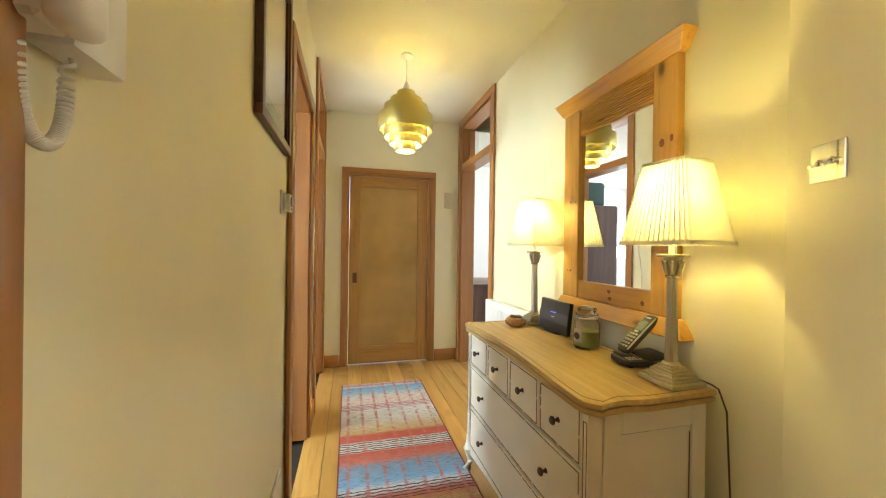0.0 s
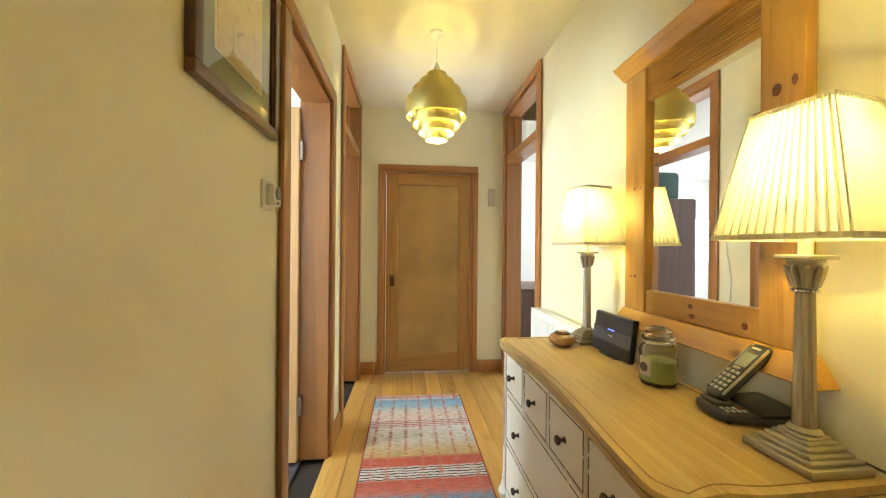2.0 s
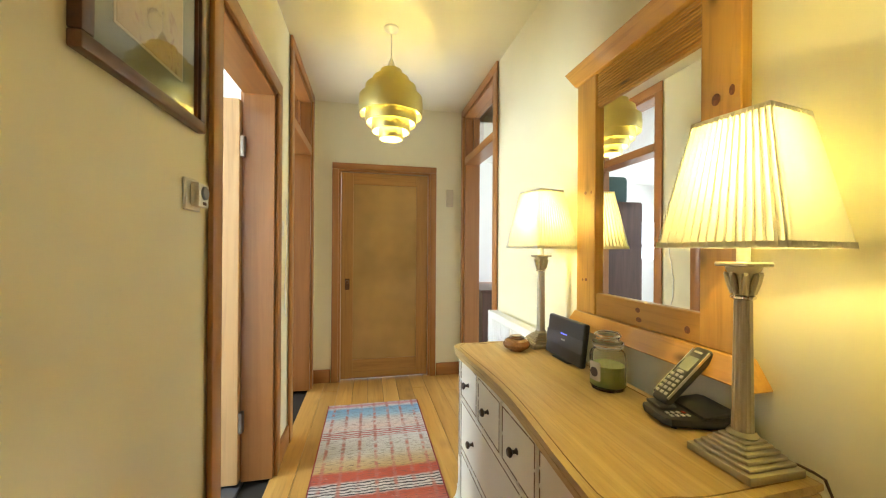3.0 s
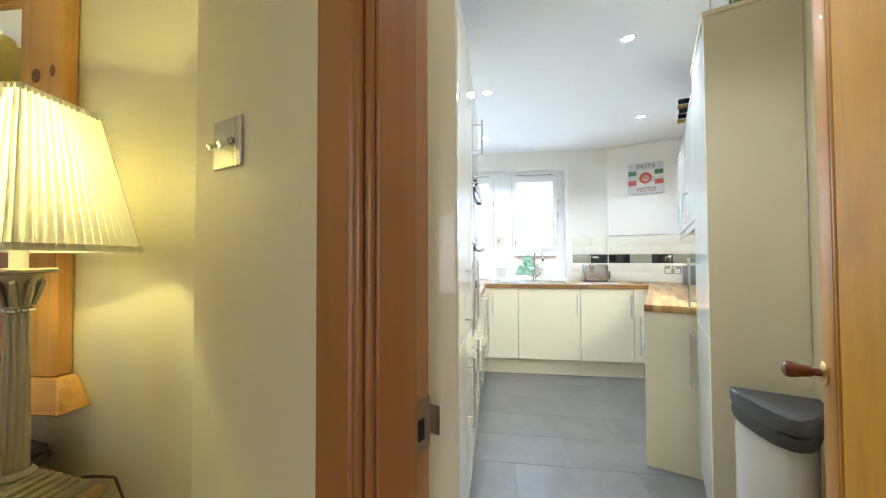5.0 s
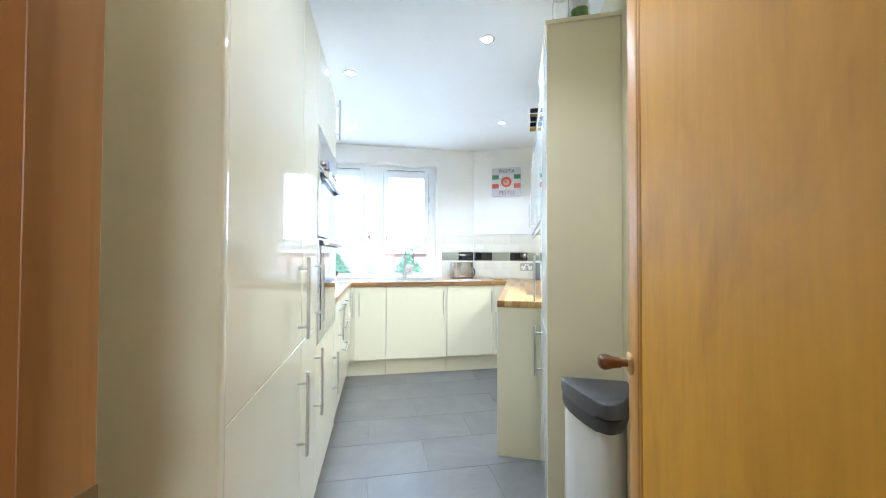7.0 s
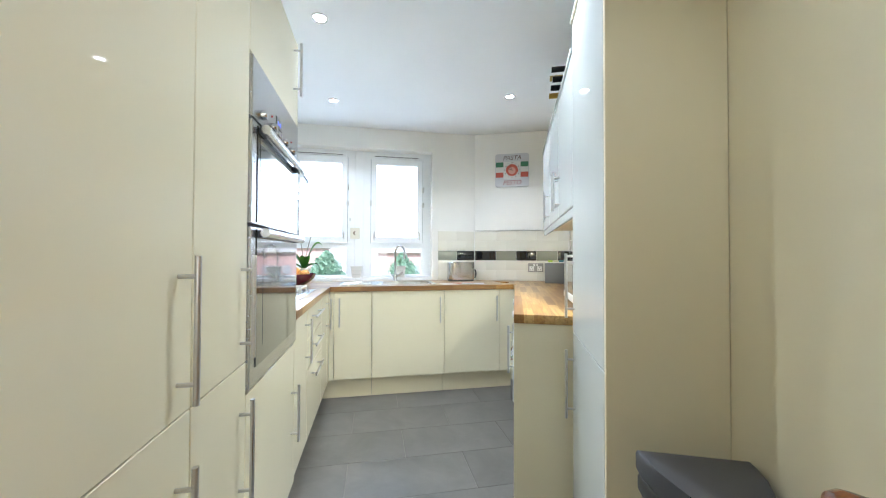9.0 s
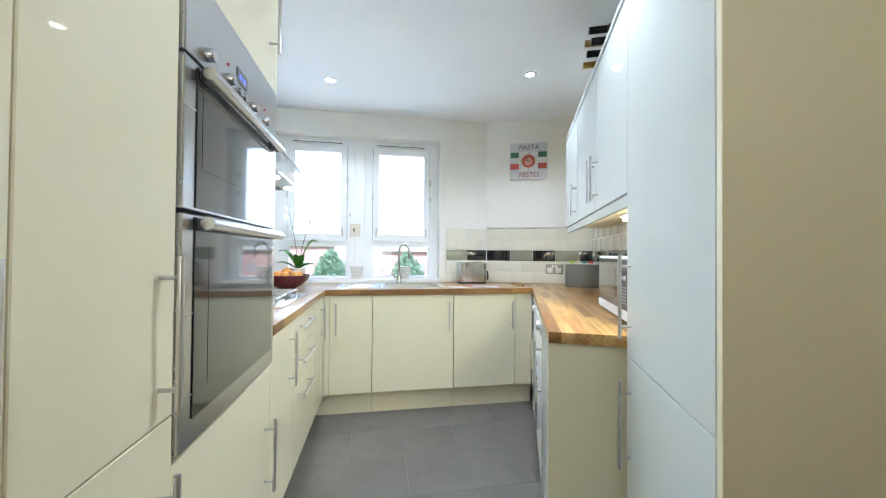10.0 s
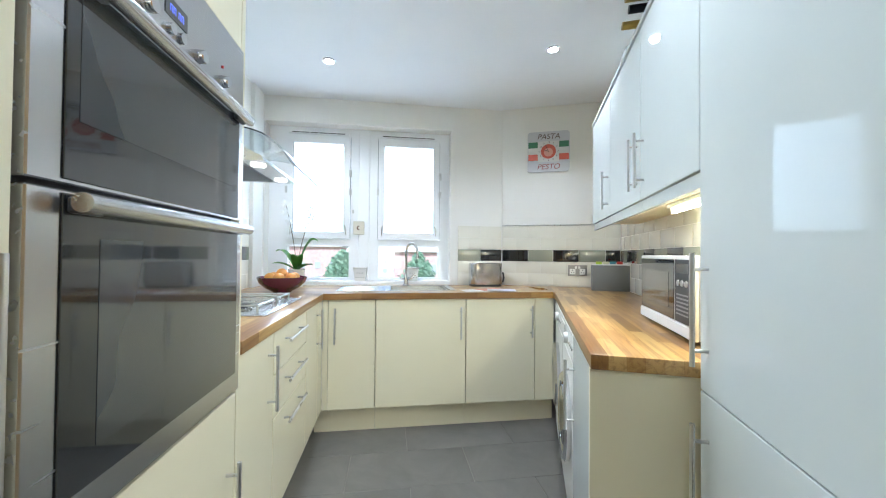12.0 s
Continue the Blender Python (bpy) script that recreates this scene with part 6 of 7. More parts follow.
# ---- kitchen: window ----
def kitchen_window():
    """x across from the left, y outwards, z from the sill of the opening."""
    m = KA @ pose(2.57, WIN[1], 0, 0, 0, -90)
    t = thing("window_1", m, "white painted double window with two tilting sashes and fixed lower panes", "window", "", "structure")
    W = WIN[1] - WIN[0]
    z0, z1, zm = WIN[2] + 0.028, WIN[3], 1.245
    X = lambda v: WIN[1] - v
    part("window_sill", bx(0.0, W, -0.095, 0.118, WIN[2], WIN[2] + 0.027, 0.004, 2), UPVC, t)
    part("jamb", bx(0.0, X(0.425), 0.0, 0.075, z0, z1), UPVC, t)
    part("jamb", bx(X(-0.835), W, 0.0, 0.075, z0, z1), UPVC, t)
    part("mullion", bx(X(-0.085), X(-0.305), 0.0, 0.075, z0, z1), UPVC, t)
    part("mullion_cover", bx(X(-0.15), X(-0.24), -0.012, -0.0005, z0, z1, 0.004), UPVC, t)
    for a, b in ((X(0.425), X(-0.085)), (X(-0.305), X(-0.835))):
        part("head_rail", bx(a, b, 0.0, 0.075, 2.13, z1), UPVC, t)
        part("transom", bx(a, b, 0.0, 0.075, zm - 0.025, zm + 0.03), UPVC, t)
        part("bottom_rail", bx(a, b, 0.0, 0.075, z0, z0 + 0.02), UPVC, t)
        for c, d in ((a, a + 0.012), (b - 0.012, b)):
            part("bead", bx(c, d, 0.004, 0.06, z0 + 0.0205, zm - 0.0255), UPVC, t)
        p = part("pane", bx(a + 0.012, b - 0.012, 0.035, 0.040, z0 + 0.02, zm - 0.025), CLEAR, t, "clear lower pane")
        p.visible_shadow = False
        # sash
        c, d, e, f = a + 0.006, b - 0.006, zm + 0.034, 2.124
        sash = part("sash", boxes((c, c + 0.048, -0.022, 0.05, e, f), (d - 0.048, d, -0.022, 0.05, e, f), (c + 0.048, d - 0.048, -0.022, 0.05, e, e + 0.05), (c + 0.048, d - 0.048, -0.022, 0.05, f - 0.062, f)), UPVC, t, "white tilting sash")
        p = part("pane", bx(c + 0.048, d - 0.048, 0.012, 0.018, e + 0.05, f - 0.062), CLEAR, sash, "clear upper pane")
        p.visible_shadow = False
        gk = paint("grey_gasket_and_shadow", (0.30, 0.31, 0.32), 0.6)
        part("gasket", boxes((c + 0.048, c + 0.052, -0.0225, -0.0185, e + 0.05, f - 0.062), (d - 0.052, d - 0.048, -0.0225, -0.0185, e + 0.05, f - 0.062), (c + 0.052, d - 0.052, -0.0225, -0.0185, e + 0.05, e + 0.054)), gk, sash)
        # Grey strips paint the shadow line between sash and frame.
        part("sash_shadow_gap", boxes((c - 0.005, c - 0.001, -0.004, -0.0005, e, f), (d + 0.001, d + 0.005, -0.004, -0.0005, e, f)), gk, sash)
        vent = part("vent", bx(c + 0.01, d - 0.01, -0.012, -0.0005, 2.137, 2.160, 0.002), UPVC, t, "white trickle vent")
        n = 6
        for i in range(n):
            q = c + 0.035 + (d - c - 0.07) * i / n
            part("slot", bx(q, q + (d - c - 0.07) / n * 0.85, -0.0132, -0.0121, 2.146, 2.153), BLACKPL, vent)
        for x in (c + 0.03, d - 0.03):
            part("stay", tube([(x, -0.024, e + 0.03), (x, -0.03, e + 0.09), (x + (0.012 if x < (c + d) / 2 else -0.012), -0.03, e + 0.11)], 0.004, 8), CHROME, sash, "chrome stay arm")
        hx = d + 0.004
        for z, h in ((1.79, 0.06), (1.64, 0.05)):
            part("catch", bx(hx - 0.011, hx + 0.011, -0.036, -0.0225, z, z + h, 0.004, 2), STEEL, t, "grey metal window catch")
        part("catch", bx(c - 0.013, c + 0.005, -0.034, -0.0225, 1.645, 1.70, 0.004, 2), STEEL, t, "grey metal window catch")
    part("restrictor", bx(X(-0.10), X(-0.115), -0.02, -0.0125, 1.49, 1.52, 0.002), STEEL, t)


kitchen_window()
pl = thing("plaque", KA @ pose(2.556, -0.155, 1.315, 0, 0, -90), "small cream ceramic plaque with a dark moon", "plaque")
part("tile", bx(-0.045, 0.045, -0.006, 0.0, 0, 0.11, 0.003), paint("ivory_glaze", (0.72, 0.68, 0.57), 0.3), pl)
bm = bmesh.new()
arc = [(0.018 * math.cos(a), 0.018 * math.sin(a)) for a in (math.radians(70 + 220 * i / 16) for i in range(17))] + [(0.009 + 0.014 * math.cos(a), 0.0145 * math.sin(a)) for a in (math.radians(260 - 160 * i / 12) for i in range(13))]
vs = [bm.verts.new((x, -0.0068, 0.055 + z)) for x, z in arc]
vs2 = [bm.verts.new((x, -0.0058, 0.055 + z)) for x, z in arc]
bm.faces.new(vs)
for i in range(len(arc)):
    j = (i + 1) % len(arc)
    bm.faces.new((vs[i], vs[j], vs2[j], vs2[i]))
part("moon", bm, paint("brown_moon", (0.15, 0.08, 0.05), 0.5), pl)

SILL = WIN[2] + 0.027
CERAMIC = paint("white_glazed_ceramic", (0.78, 0.77, 0.74), 0.15, 0.02, 0)


def square_pot(v, label):
    t = thing("plant_pot", KA @ pose(2.515, v, SILL), label, "plant pot", "pots on the window sill")
    bm = bmesh.new()
    rings = []
    for h, z in ((0.040, 0.0), (0.052, 0.10), (0.060, 0.112), (0.054, 0.112), (0.046, 0.095)):
        rings.append([bm.verts.new((h * sx, h * sy, z)) for sx, sy in ((1, 1), (-1, 1), (-1, -1), (1, -1))])
    for a, b in zip(rings, rings[1:]):
        for k in range(4):
            bm.faces.new((a[k], a[(k + 1) % 4], b[(k + 1) % 4], b[k]))
    bm.faces.new(rings[0][::-1])
    bm.faces.new(rings[-1])
    bmesh.ops.bevel(bm, geom=list(bm.edges), offset=0.003, segments=1, affect="EDGES")
    part("pot", bm, CERAMIC, t)
    ink = paint("grey_leaf_print", (0.25, 0.27, 0.22), 0.4)
    for i in range(7):
        y, z = -0.03 + 0.01 * i, 0.03 + 0.018 * ((i * 2) % 4)
        part("printed_leaf", prism([(0, -0.006), (0.004, 0), (0, 0.006), (-0.004, 0)], 0, 0.0008), ink, t).matrix_basis = pose(-0.0408 - 0.012 * (z / 0.1) - 0.0012, y, z, 90, (i * 40) % 90, -90)
    return t


square_pot(-0.175, "white square plant pot with a printed leaf pattern")
square_pot(-0.60, "white square plant pot behind the tap")


def orchid():
    t = thing("orchid", KA @ pose(2.36, 0.285, WT1), "white orchid with broad green leaves in a white pot", "potted orchid")
    part("pot", lathe([(0, 0), (0.048, 0), (0.058, 0.12), (0.062, 0.125), (0.062, 0.132), (0.054, 0.132), (0.048, 0.118), (0, 0.118)], 28), CERAMIC, t)
    LEAF = paint("orchid_leaf", (0.11, 0.32, 0.045), 0.35, 0.2, 0.1, 30, 0.2)
    for ang, ln, lift, wd in ((195, 0.17, 0.10, 0.040), (275, 0.15, 0.20, 0.055), (255, 0.13, 0.04, 0.042), (75, 0.17, 0.13, 0.036), (110, 0.17, 0.05, 0.040)):
        bm = bmesh.new()
        n, rows = 10, []
        for i in range(n + 1):
            f = i / n
            w = wd * math.sin(math.pi * (0.08 + 0.9 * f)) ** 0.7 + 0.002
            x, z = ln * f, 0.118 + lift * math.sin(f * 1.9) * 1.2
            rows.append([bm.verts.new((x, y, z + abs(y) * 0.35)) for y in (-w, -w * 0.5, 0, w * 0.5, w)])
        for a, b in zip(rows, rows[1:]):
            for k in range(4):
                bm.faces.new((a[k], a[k + 1], b[k + 1], b[k]))
        bmesh.ops.solidify(bm, geom=list(bm.faces), thickness=0.0025)
        part("leaf", bm, LEAF, t).matrix_basis = pose(0, 0, 0, 0, 0, ang)
    STEM = paint("orchid_stem", (0.10, 0.09, 0.05), 0.5)
    PETAL = paint("white_petal", (0.80, 0.80, 0.78), 0.6)
    for tipx, tipy, h, fl in ((-0.03, 0.075, 0.47, 3), (-0.01, -0.105, 0.43, 3)):
        pts = [(tipx * f ** 1.4, tipy * f ** 1.4, 0.118 + (h + 0.03) * f) for f in (i / 8 for i in range(9))]
        part("stem", tube(pts, 0.0028, 8), STEM, t)
        for k in range(fl):
            c = Vector(pts[8 - k]) + Vector((-0.01, 0.018 * (1 if tipy > 0 else -1) * (k % 2), 0.004))
            bm = bmesh.new()
            for p in range(5):
                a = p * 2 * math.pi / 5
                q = [c + Vector((-0.004 * s, r * math.cos(a + o), r * math.sin(a + o))) for r, o, s in ((0.002, 0, 0), (0.023, -0.55, 1), (0.034, 0, 2), (0.023, 0.55, 1))]
                bm.faces.new([bm.verts.new(v) for v in q])
            bmesh.ops.solidify(bm, geom=list(bm.faces), thickness=0.001)
            part("flower", bm, PETAL, t, "white orchid flower")


orchid()


def fruit_bowl():
    t = thing("fruit_bowl", KA @ pose(1.97, 0.275, WT1), "glossy purple bowl heaped with oranges", "fruit bowl")
    part("bowl", lathe([(0, 0), (0.055, 0), (0.060, 0.006), (0.105, 0.03), (0.140, 0.065), (0.154, 0.10), (0.150, 0.1005), (0.136, 0.066), (0.09, 0.034), (0.05, 0.012), (0, 0.010)], 44), paint("purple_glaze", (0.11, 0.012, 0.05), 0.12, 0.1, 0, 5, 0.6), t)
    return t


fruit_bowl()
ORANGE = paint("orange_peel", (0.72, 0.32, 0.06), 0.45, 0.12, 0.4, 220)
bm = bmesh.new()
bmesh.ops.create_uvsphere(bm, u_segments=24, v_segments=14, radius=0.036)
for v in bm.verts:
    if v.co.z > 0.033:
        v.co.z -= 0.003
me = mesh_of("orange", bm, ORANGE)
for i, (x, y, z) in enumerate([(0, 0, 0.05), (0.072, 0, 0.092), (0.036, 0.064, 0.092), (-0.036, 0.064, 0.092), (-0.074, 0, 0.092), (-0.036, -0.064, 0.092), (0.036, -0.064, 0.092), (0.005, 0.005, 0.118)]):
    o = new("orange", me)
    o.matrix_world = KA @ pose(1.97 + x, 0.275 + y, WT1 + z, 20 * i, 35 * i, 50 * i)
    tagged(o, "ripe round orange in the purple bowl", "orange", "oranges in the bowl")


def toaster():
    t = thing("toaster", KA @ pose(2.345, -1.185, WT1, 0, 0, 90), "brushed steel toaster with black trim", "toaster")
    out = [(0.13 * math.copysign(abs(math.cos(a)) ** 0.35, math.cos(a)), 0.075 * math.copysign(abs(math.sin(a)) ** 0.45, math.sin(a))) for a in (2 * math.pi * i / 40 for i in range(40))]
    part("shell", prism(out, 0.016, 0.185, 0.014), metal("polished_toaster_steel", (0.55, 0.55, 0.56), 0.16), t)
    part("foot", prism([(x * 0.97, y * 0.97) for x, y in out], 0.0, 0.0155, 0.003), BLACKPL, t)
    for y in (-0.025, 0.025):
        part("slot", bx(-0.1, 0.1, y - 0.012, y + 0.012, 0.1852, 0.1865), BLACKPL, t)
    part("lever", tube([(-0.128, 0.0, 0.03), (-0.150, 0.0, 0.035), (-0.156, 0, 0.07), (-0.150, 0, 0.105), (-0.128, 0, 0.11)], 0.008, 10), BLACKPL, t, "black handle")


toaster()
for i, (u, v, a, col, lab) in enumerate([(1.98, -1.02, 8, (0.75, 0.75, 0.76), "folded white paper on the worktop"), (2.03, -1.14, 25, (0.55, 0.20, 0.14), "red printed leaflet on the worktop"), (1.96, -1.20, -14, (0.62, 0.60, 0.66), "pale printed leaflet on the worktop")]):
    solid("leaflet", bx(-0.07, 0.07, -0.1, 0.1, 0.0008 + 0.002 * i, 0.0024 + 0.002 * i), paint("leaflet_paper_%d" % i, col, 0.5, 0.2, 0, 30), KA @ pose(u, v, WT1, 0, 0, a), lab, "leaflet")


def clock():
    """Square tin wall clock, x across, y towards the wall."""
    t = thing("wall_clock", KB @ pose(CLOCK_U, 0.026, 2.015, 0, 0, -90), "square tin wall clock in red, white and green", "clock")
    h = 0.167
    out = []
    for cx, cz, a0 in ((1, 1, 0), (-1, 1, 90), (-1, -1, 180), (1, -1, 270)):
        for i in range(7):
            a = radians(a0 + 15 * i)
            out.append((cx * (h - 0.025) + 0.025 * math.cos(a), cz * (h - 0.025) + 0.025 * math.sin(a)))
    TIN = paint("grey_white_tin", (0.62, 0.62, 0.64), 0.35, 0.05, 0.05)

    def plate(o, y0, y1, mat, parent, nm, lab=""):
        b = prism(o, y0, y1, 0.0)
        p = part(nm, b, mat, parent, lab)
        p.matrix_basis = pose(0, 0, 0, 90, 0, 0)
        return p
    body = plate(out, 0.002, 0.022, TIN, t, "body")
    GREEN, RED, WHITE, INK = paint("tin_green", (0.06, 0.20, 0.10), 0.4), paint("tin_red", (0.55, 0.10, 0.06), 0.4), paint("tin_white", (0.74, 0.73, 0.70), 0.4), paint("tin_ink", (0.10, 0.05, 0.04), 0.5)
    for x0, x1 in ((-h + 0.006, -0.085), (0.085, h - 0.006)):
        part("stripe", bx(x0, x1, -0.0236, -0.0222, 0.033, 0.082), GREEN, t, "green stripe")
        part("stripe", bx(x0, x1, -0.0236, -0.0222, -0.020, 0.032), WHITE, t)
        part("stripe", bx(x0, x1, -0.0236, -0.0222, -0.072, -0.021), RED, t, "red stripe")
    part("dial", bx(-0.084, 0.084, -0.0238, -0.0222, -0.086, 0.086), WHITE, t, "pale dial")
    part("dial_centre", lathe([(0, 0), (0.060, 0), (0.060, -0.0012), (0, -0.0012)], 36, (0, 0), None, "y", -0.0239), RED, t, "red dial centre")
    part("plate_mark", lathe([(0, 0), (0.036, 0), (0.036, -0.0008), (0, -0.0008)], 24, (0, -0.006), None, "y", -0.0252), paint("tin_pink", (0.68, 0.36, 0.28), 0.5), t)
    part("minute_hand", bx(-0.002, 0.002, -0.0282, -0.0272, -0.008, 0.058), INK, t).matrix_basis = pose(0, 0, 0, 0, -24, 0)
    part("hour_hand", bx(-0.0025, 0.0025, -0.0282, -0.0272, -0.006, 0.038), INK, t).matrix_basis = pose(0, 0, 0, 0, -70, 0)

    def words(body_text, size, x, z, mat):
        c = bpy.data.curves.new("lettering", "FONT")
        c.body, c.size, c.extrude, c.align_x, c.align_y = body_text, size, 0.0004, "CENTER", "CENTER"
        c.shear = 0.22
        c.materials.append(mat)
        o = new("lettering", c)
        o.parent = t
        o.matrix_basis = pose(x, -0.0262, z, 90, 0, 0)
        return o
    words("PASTA", 0.062, 0, 0.122, INK)
    words("PESTO", 0.062, 0, -0.128, paint("tin_dark_red", (0.33, 0.05, 0.04), 0.5))
    for n in range(1, 13):
        a = radians(90 - 30 * n)
        words(str(n), 0.019, 0.074 * math.cos(a), 0.074 * math.sin(a), INK)


clock()


def socket():
    t = thing("double_socket", KB @ pose(CLOCK_U - 0.008, -0.205, 1.035, 0, 0, -90), "brushed steel double socket with white inserts", "socket")
    part("plate", bx(-0.073, 0.073, -0.008, -0.0005, -0.043, 0.043, 0.002), metal("satin_socket_steel", (0.36, 0.35, 0.33), 0.35), t)
    for x in (-0.038, 0.038):
        part("outlet", bx(x - 0.022, x + 0.022, -0.0095, -0.0082, -0.032, 0.012, 0.0006), WHITEPL, t)
        part("pin_hole", boxes((x - 0.003, x + 0.003, -0.0102, -0.0096, -0.002, 0.006), (x - 0.013, x - 0.006, -0.0102, -0.0096, -0.020, -0.015), (x + 0.006, x + 0.013, -0.0102, -0.0096, -0.020, -0.015)), BLACKPL, t)
        part("rocker", bx(x * 0.35 - 0.008, x * 0.35 + 0.008, -0.0105, -0.0082, 0.014, 0.034, 0.001), WHITEPL, t)


socket()
solid("wall_socket", boxes((1.55, 1.636, LEFT_V - 0.019, LEFT_V - 0.011, 1.10, 1.186), bev=0.002), STEEL, KA, "brushed steel switch plate on the tiles", "socket")
solid("wall_switch", boxes((CLOCK_U - 0.010, CLOCK_U - 0.0005, -0.36, -0.30, 1.43, 1.49), bev=0.002), WHITEPL, KB, "small white switch above the tiles", "switch")


def microwave():
    t = thing("microwave", KB @ pose(0.705, -0.300, WT1, 0, 0, 180), "white microwave oven with dark glass door", "microwave")
    w, d, h = 0.50, 0.222, 0.258
    part("casing", bx(0, w, 0.012, d, 0.012, h, 0.006, 2), WHITEPL, t)
    part("front", bx(0, w, -0.004, 0.0115, 0.012, h, 0.005, 2), WHITEPL, t)
    part("door_glass", bx(0.012, 0.36, -0.0065, -0.0042, 0.052, h - 0.012, 0.001), BLACKGLASS, t, "dark glass door")
    part("window", bx(0.05, 0.315, -0.0075, -0.0066, 0.085, h - 0.055), paint("tinted_window", (0.16, 0.15, 0.13), 0.08, 0.1, 0, 5, 0.8), t)
    cp = part("control_panel", bx(0.369, 0.485, -0.0065, -0.0042, 0.052, h - 0.012, 0.001), BLACKPL, t, "black control panel")
    part("display", bx(0.382, 0.473, -0.0075, -0.0066, h - 0.055, h - 0.025), BLACKGLASS, cp)
    for i in range(3):
        part("round_key", lathe([(0, 0), (0.010, 0), (0.009, -0.003), (0, -0.003)], 16, (0.398 + i * 0.03, h - 0.085), None, "y", -0.0066), STEEL, cp)
    pk = paint("grey_print", (0.32, 0.32, 0.33), 0.4)
    for i in range(6):
        part("print_line", bx(0.383, 0.472, -0.0072, -0.0066, 0.075 + i * 0.012, 0.080 + i * 0.012), pk, cp)
    part("lower_trim", bx(0.006, w - 0.006, -0.009, -0.0042, 0.014, 0.049, 0.003), WHITEPL, t)
    for x in (0.04, w - 0.04):
        for y in (0.04, d - 0.04):
            part("foot", lathe([(0.014, 0), (0.014, 0.0115), (0, 0.012)], 14, (x, y)), BLACKPL, t)


microwave()


def board_set():
    t = thing("chopping_boards", KB @ pose(1.86, -0.40, WT1), "grey chopping board set with coloured tabs", "chopping boards")
    part("case", bx(-0.038, 0.038, -0.125, 0.125, 0, 0.185, 0.004, 2), paint("grey_case", (0.16, 0.165, 0.165), 0.4), t)
    for i, c in enumerate([(0.45, 0.62, 0.05), (0.62, 0.62, 0.40), (0.08, 0.28, 0.30), (0.60, 0.04, 0.03)]):
        x = -0.028 + i * 0.017
        b = part("board", bx(x, x + 0.008, -0.12, 0.12, 0.1852, 0.192, 0.001), WHITEPL, t)
        part("tab", bx(x, x + 0.008, 0.06 - i * 0.05, 0.10 - i * 0.05, 0.1921, 0.212, 0.001), paint("tab_%d" % i, c, 0.4), b, "coloured tab")


board_set()


def strip_light():
    t = thing("strip_light", KB @ pose(0.10, -0.40, 1.364), "lit fluorescent strip light under the wall cabinet", "strip light")
    part("housing", bx(0, 0.56, -0.025, 0.025, -0.016, -0.0005, 0.003), WHITEPL, t)
    part("tube", rod((0.015, 0, -0.026), (0.545, 0, -0.026), 0.0095, None, 16), glow("fluorescent_tube", (1.0, 0.90, 0.66), 14.0), t, "lit tube")
    for x in (0.006, 0.546):
        part("cap", bx(x, x + 0.010, -0.012, 0.012, -0.037, -0.0165, 0.002), WHITEPL, t)


strip_light()
area_lamp("strip_light_glow", KB @ pose(0.38, -0.40, 1.325), 0.5, 0.03, 4.5, (1.0, 0.87, 0.58))

# ---- kitchen: ceiling spots, the last one added ----
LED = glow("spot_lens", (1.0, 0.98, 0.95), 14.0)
# The last spot, inside the door, is unseen: added to brighten the entry end.
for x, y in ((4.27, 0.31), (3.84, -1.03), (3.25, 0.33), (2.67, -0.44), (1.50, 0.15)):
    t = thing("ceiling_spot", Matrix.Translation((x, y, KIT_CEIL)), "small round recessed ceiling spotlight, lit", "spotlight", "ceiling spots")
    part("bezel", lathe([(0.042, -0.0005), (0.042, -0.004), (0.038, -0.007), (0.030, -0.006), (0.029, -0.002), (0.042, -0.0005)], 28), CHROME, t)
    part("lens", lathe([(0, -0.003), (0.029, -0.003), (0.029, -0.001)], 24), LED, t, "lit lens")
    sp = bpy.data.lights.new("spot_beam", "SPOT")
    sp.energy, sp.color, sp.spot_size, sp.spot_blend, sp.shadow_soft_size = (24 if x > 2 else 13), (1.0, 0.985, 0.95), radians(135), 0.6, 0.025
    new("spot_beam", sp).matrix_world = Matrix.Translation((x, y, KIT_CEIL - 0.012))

# ---- kitchen: bin, bottles, jars ----
def bin_():
    """Flat back against the tall unit, bowed front."""
    t = thing("pedal_bin", KB @ pose(-0.603, -0.405, 0), "brushed steel pedal bin with black lid", "bin")

    def bow(w, d, n=18):
        return [(0.0, w), (0.0, -w)] + [(-d * math.sin(math.pi * i / n) ** 0.75 * (0.82 + 0.18 * math.sin(math.pi * i / n)) - 0.03, -w + 2 * w * i / n) for i in range(n + 1)]
    part("body", prism(bow(0.105, 0.20), 0.02, 0.60, 0.004), paint("pale_metallic_bin", (0.62, 0.60, 0.55), 0.25, 0.02, 0), t)
    part("foot", prism(bow(0.108, 0.205), 0.0, 0.0195, 0.003), BLACKPL, t)
    part("collar", prism(bow(0.114, 0.215), 0.6005, 0.645, 0.008), BLACKPL, t)
    part("lid", prism(bow(0.118, 0.222), 0.647, 0.70, 0.010), paint("dark_grey_lid", (0.075, 0.075, 0.08), 0.42, 0.03, 0.25, 200), t, "dark grey lid")
    part("pedal", bx(-0.27, -0.20, -0.03, 0.03, 0.012, 0.022, 0.004), BLACKPL, t)


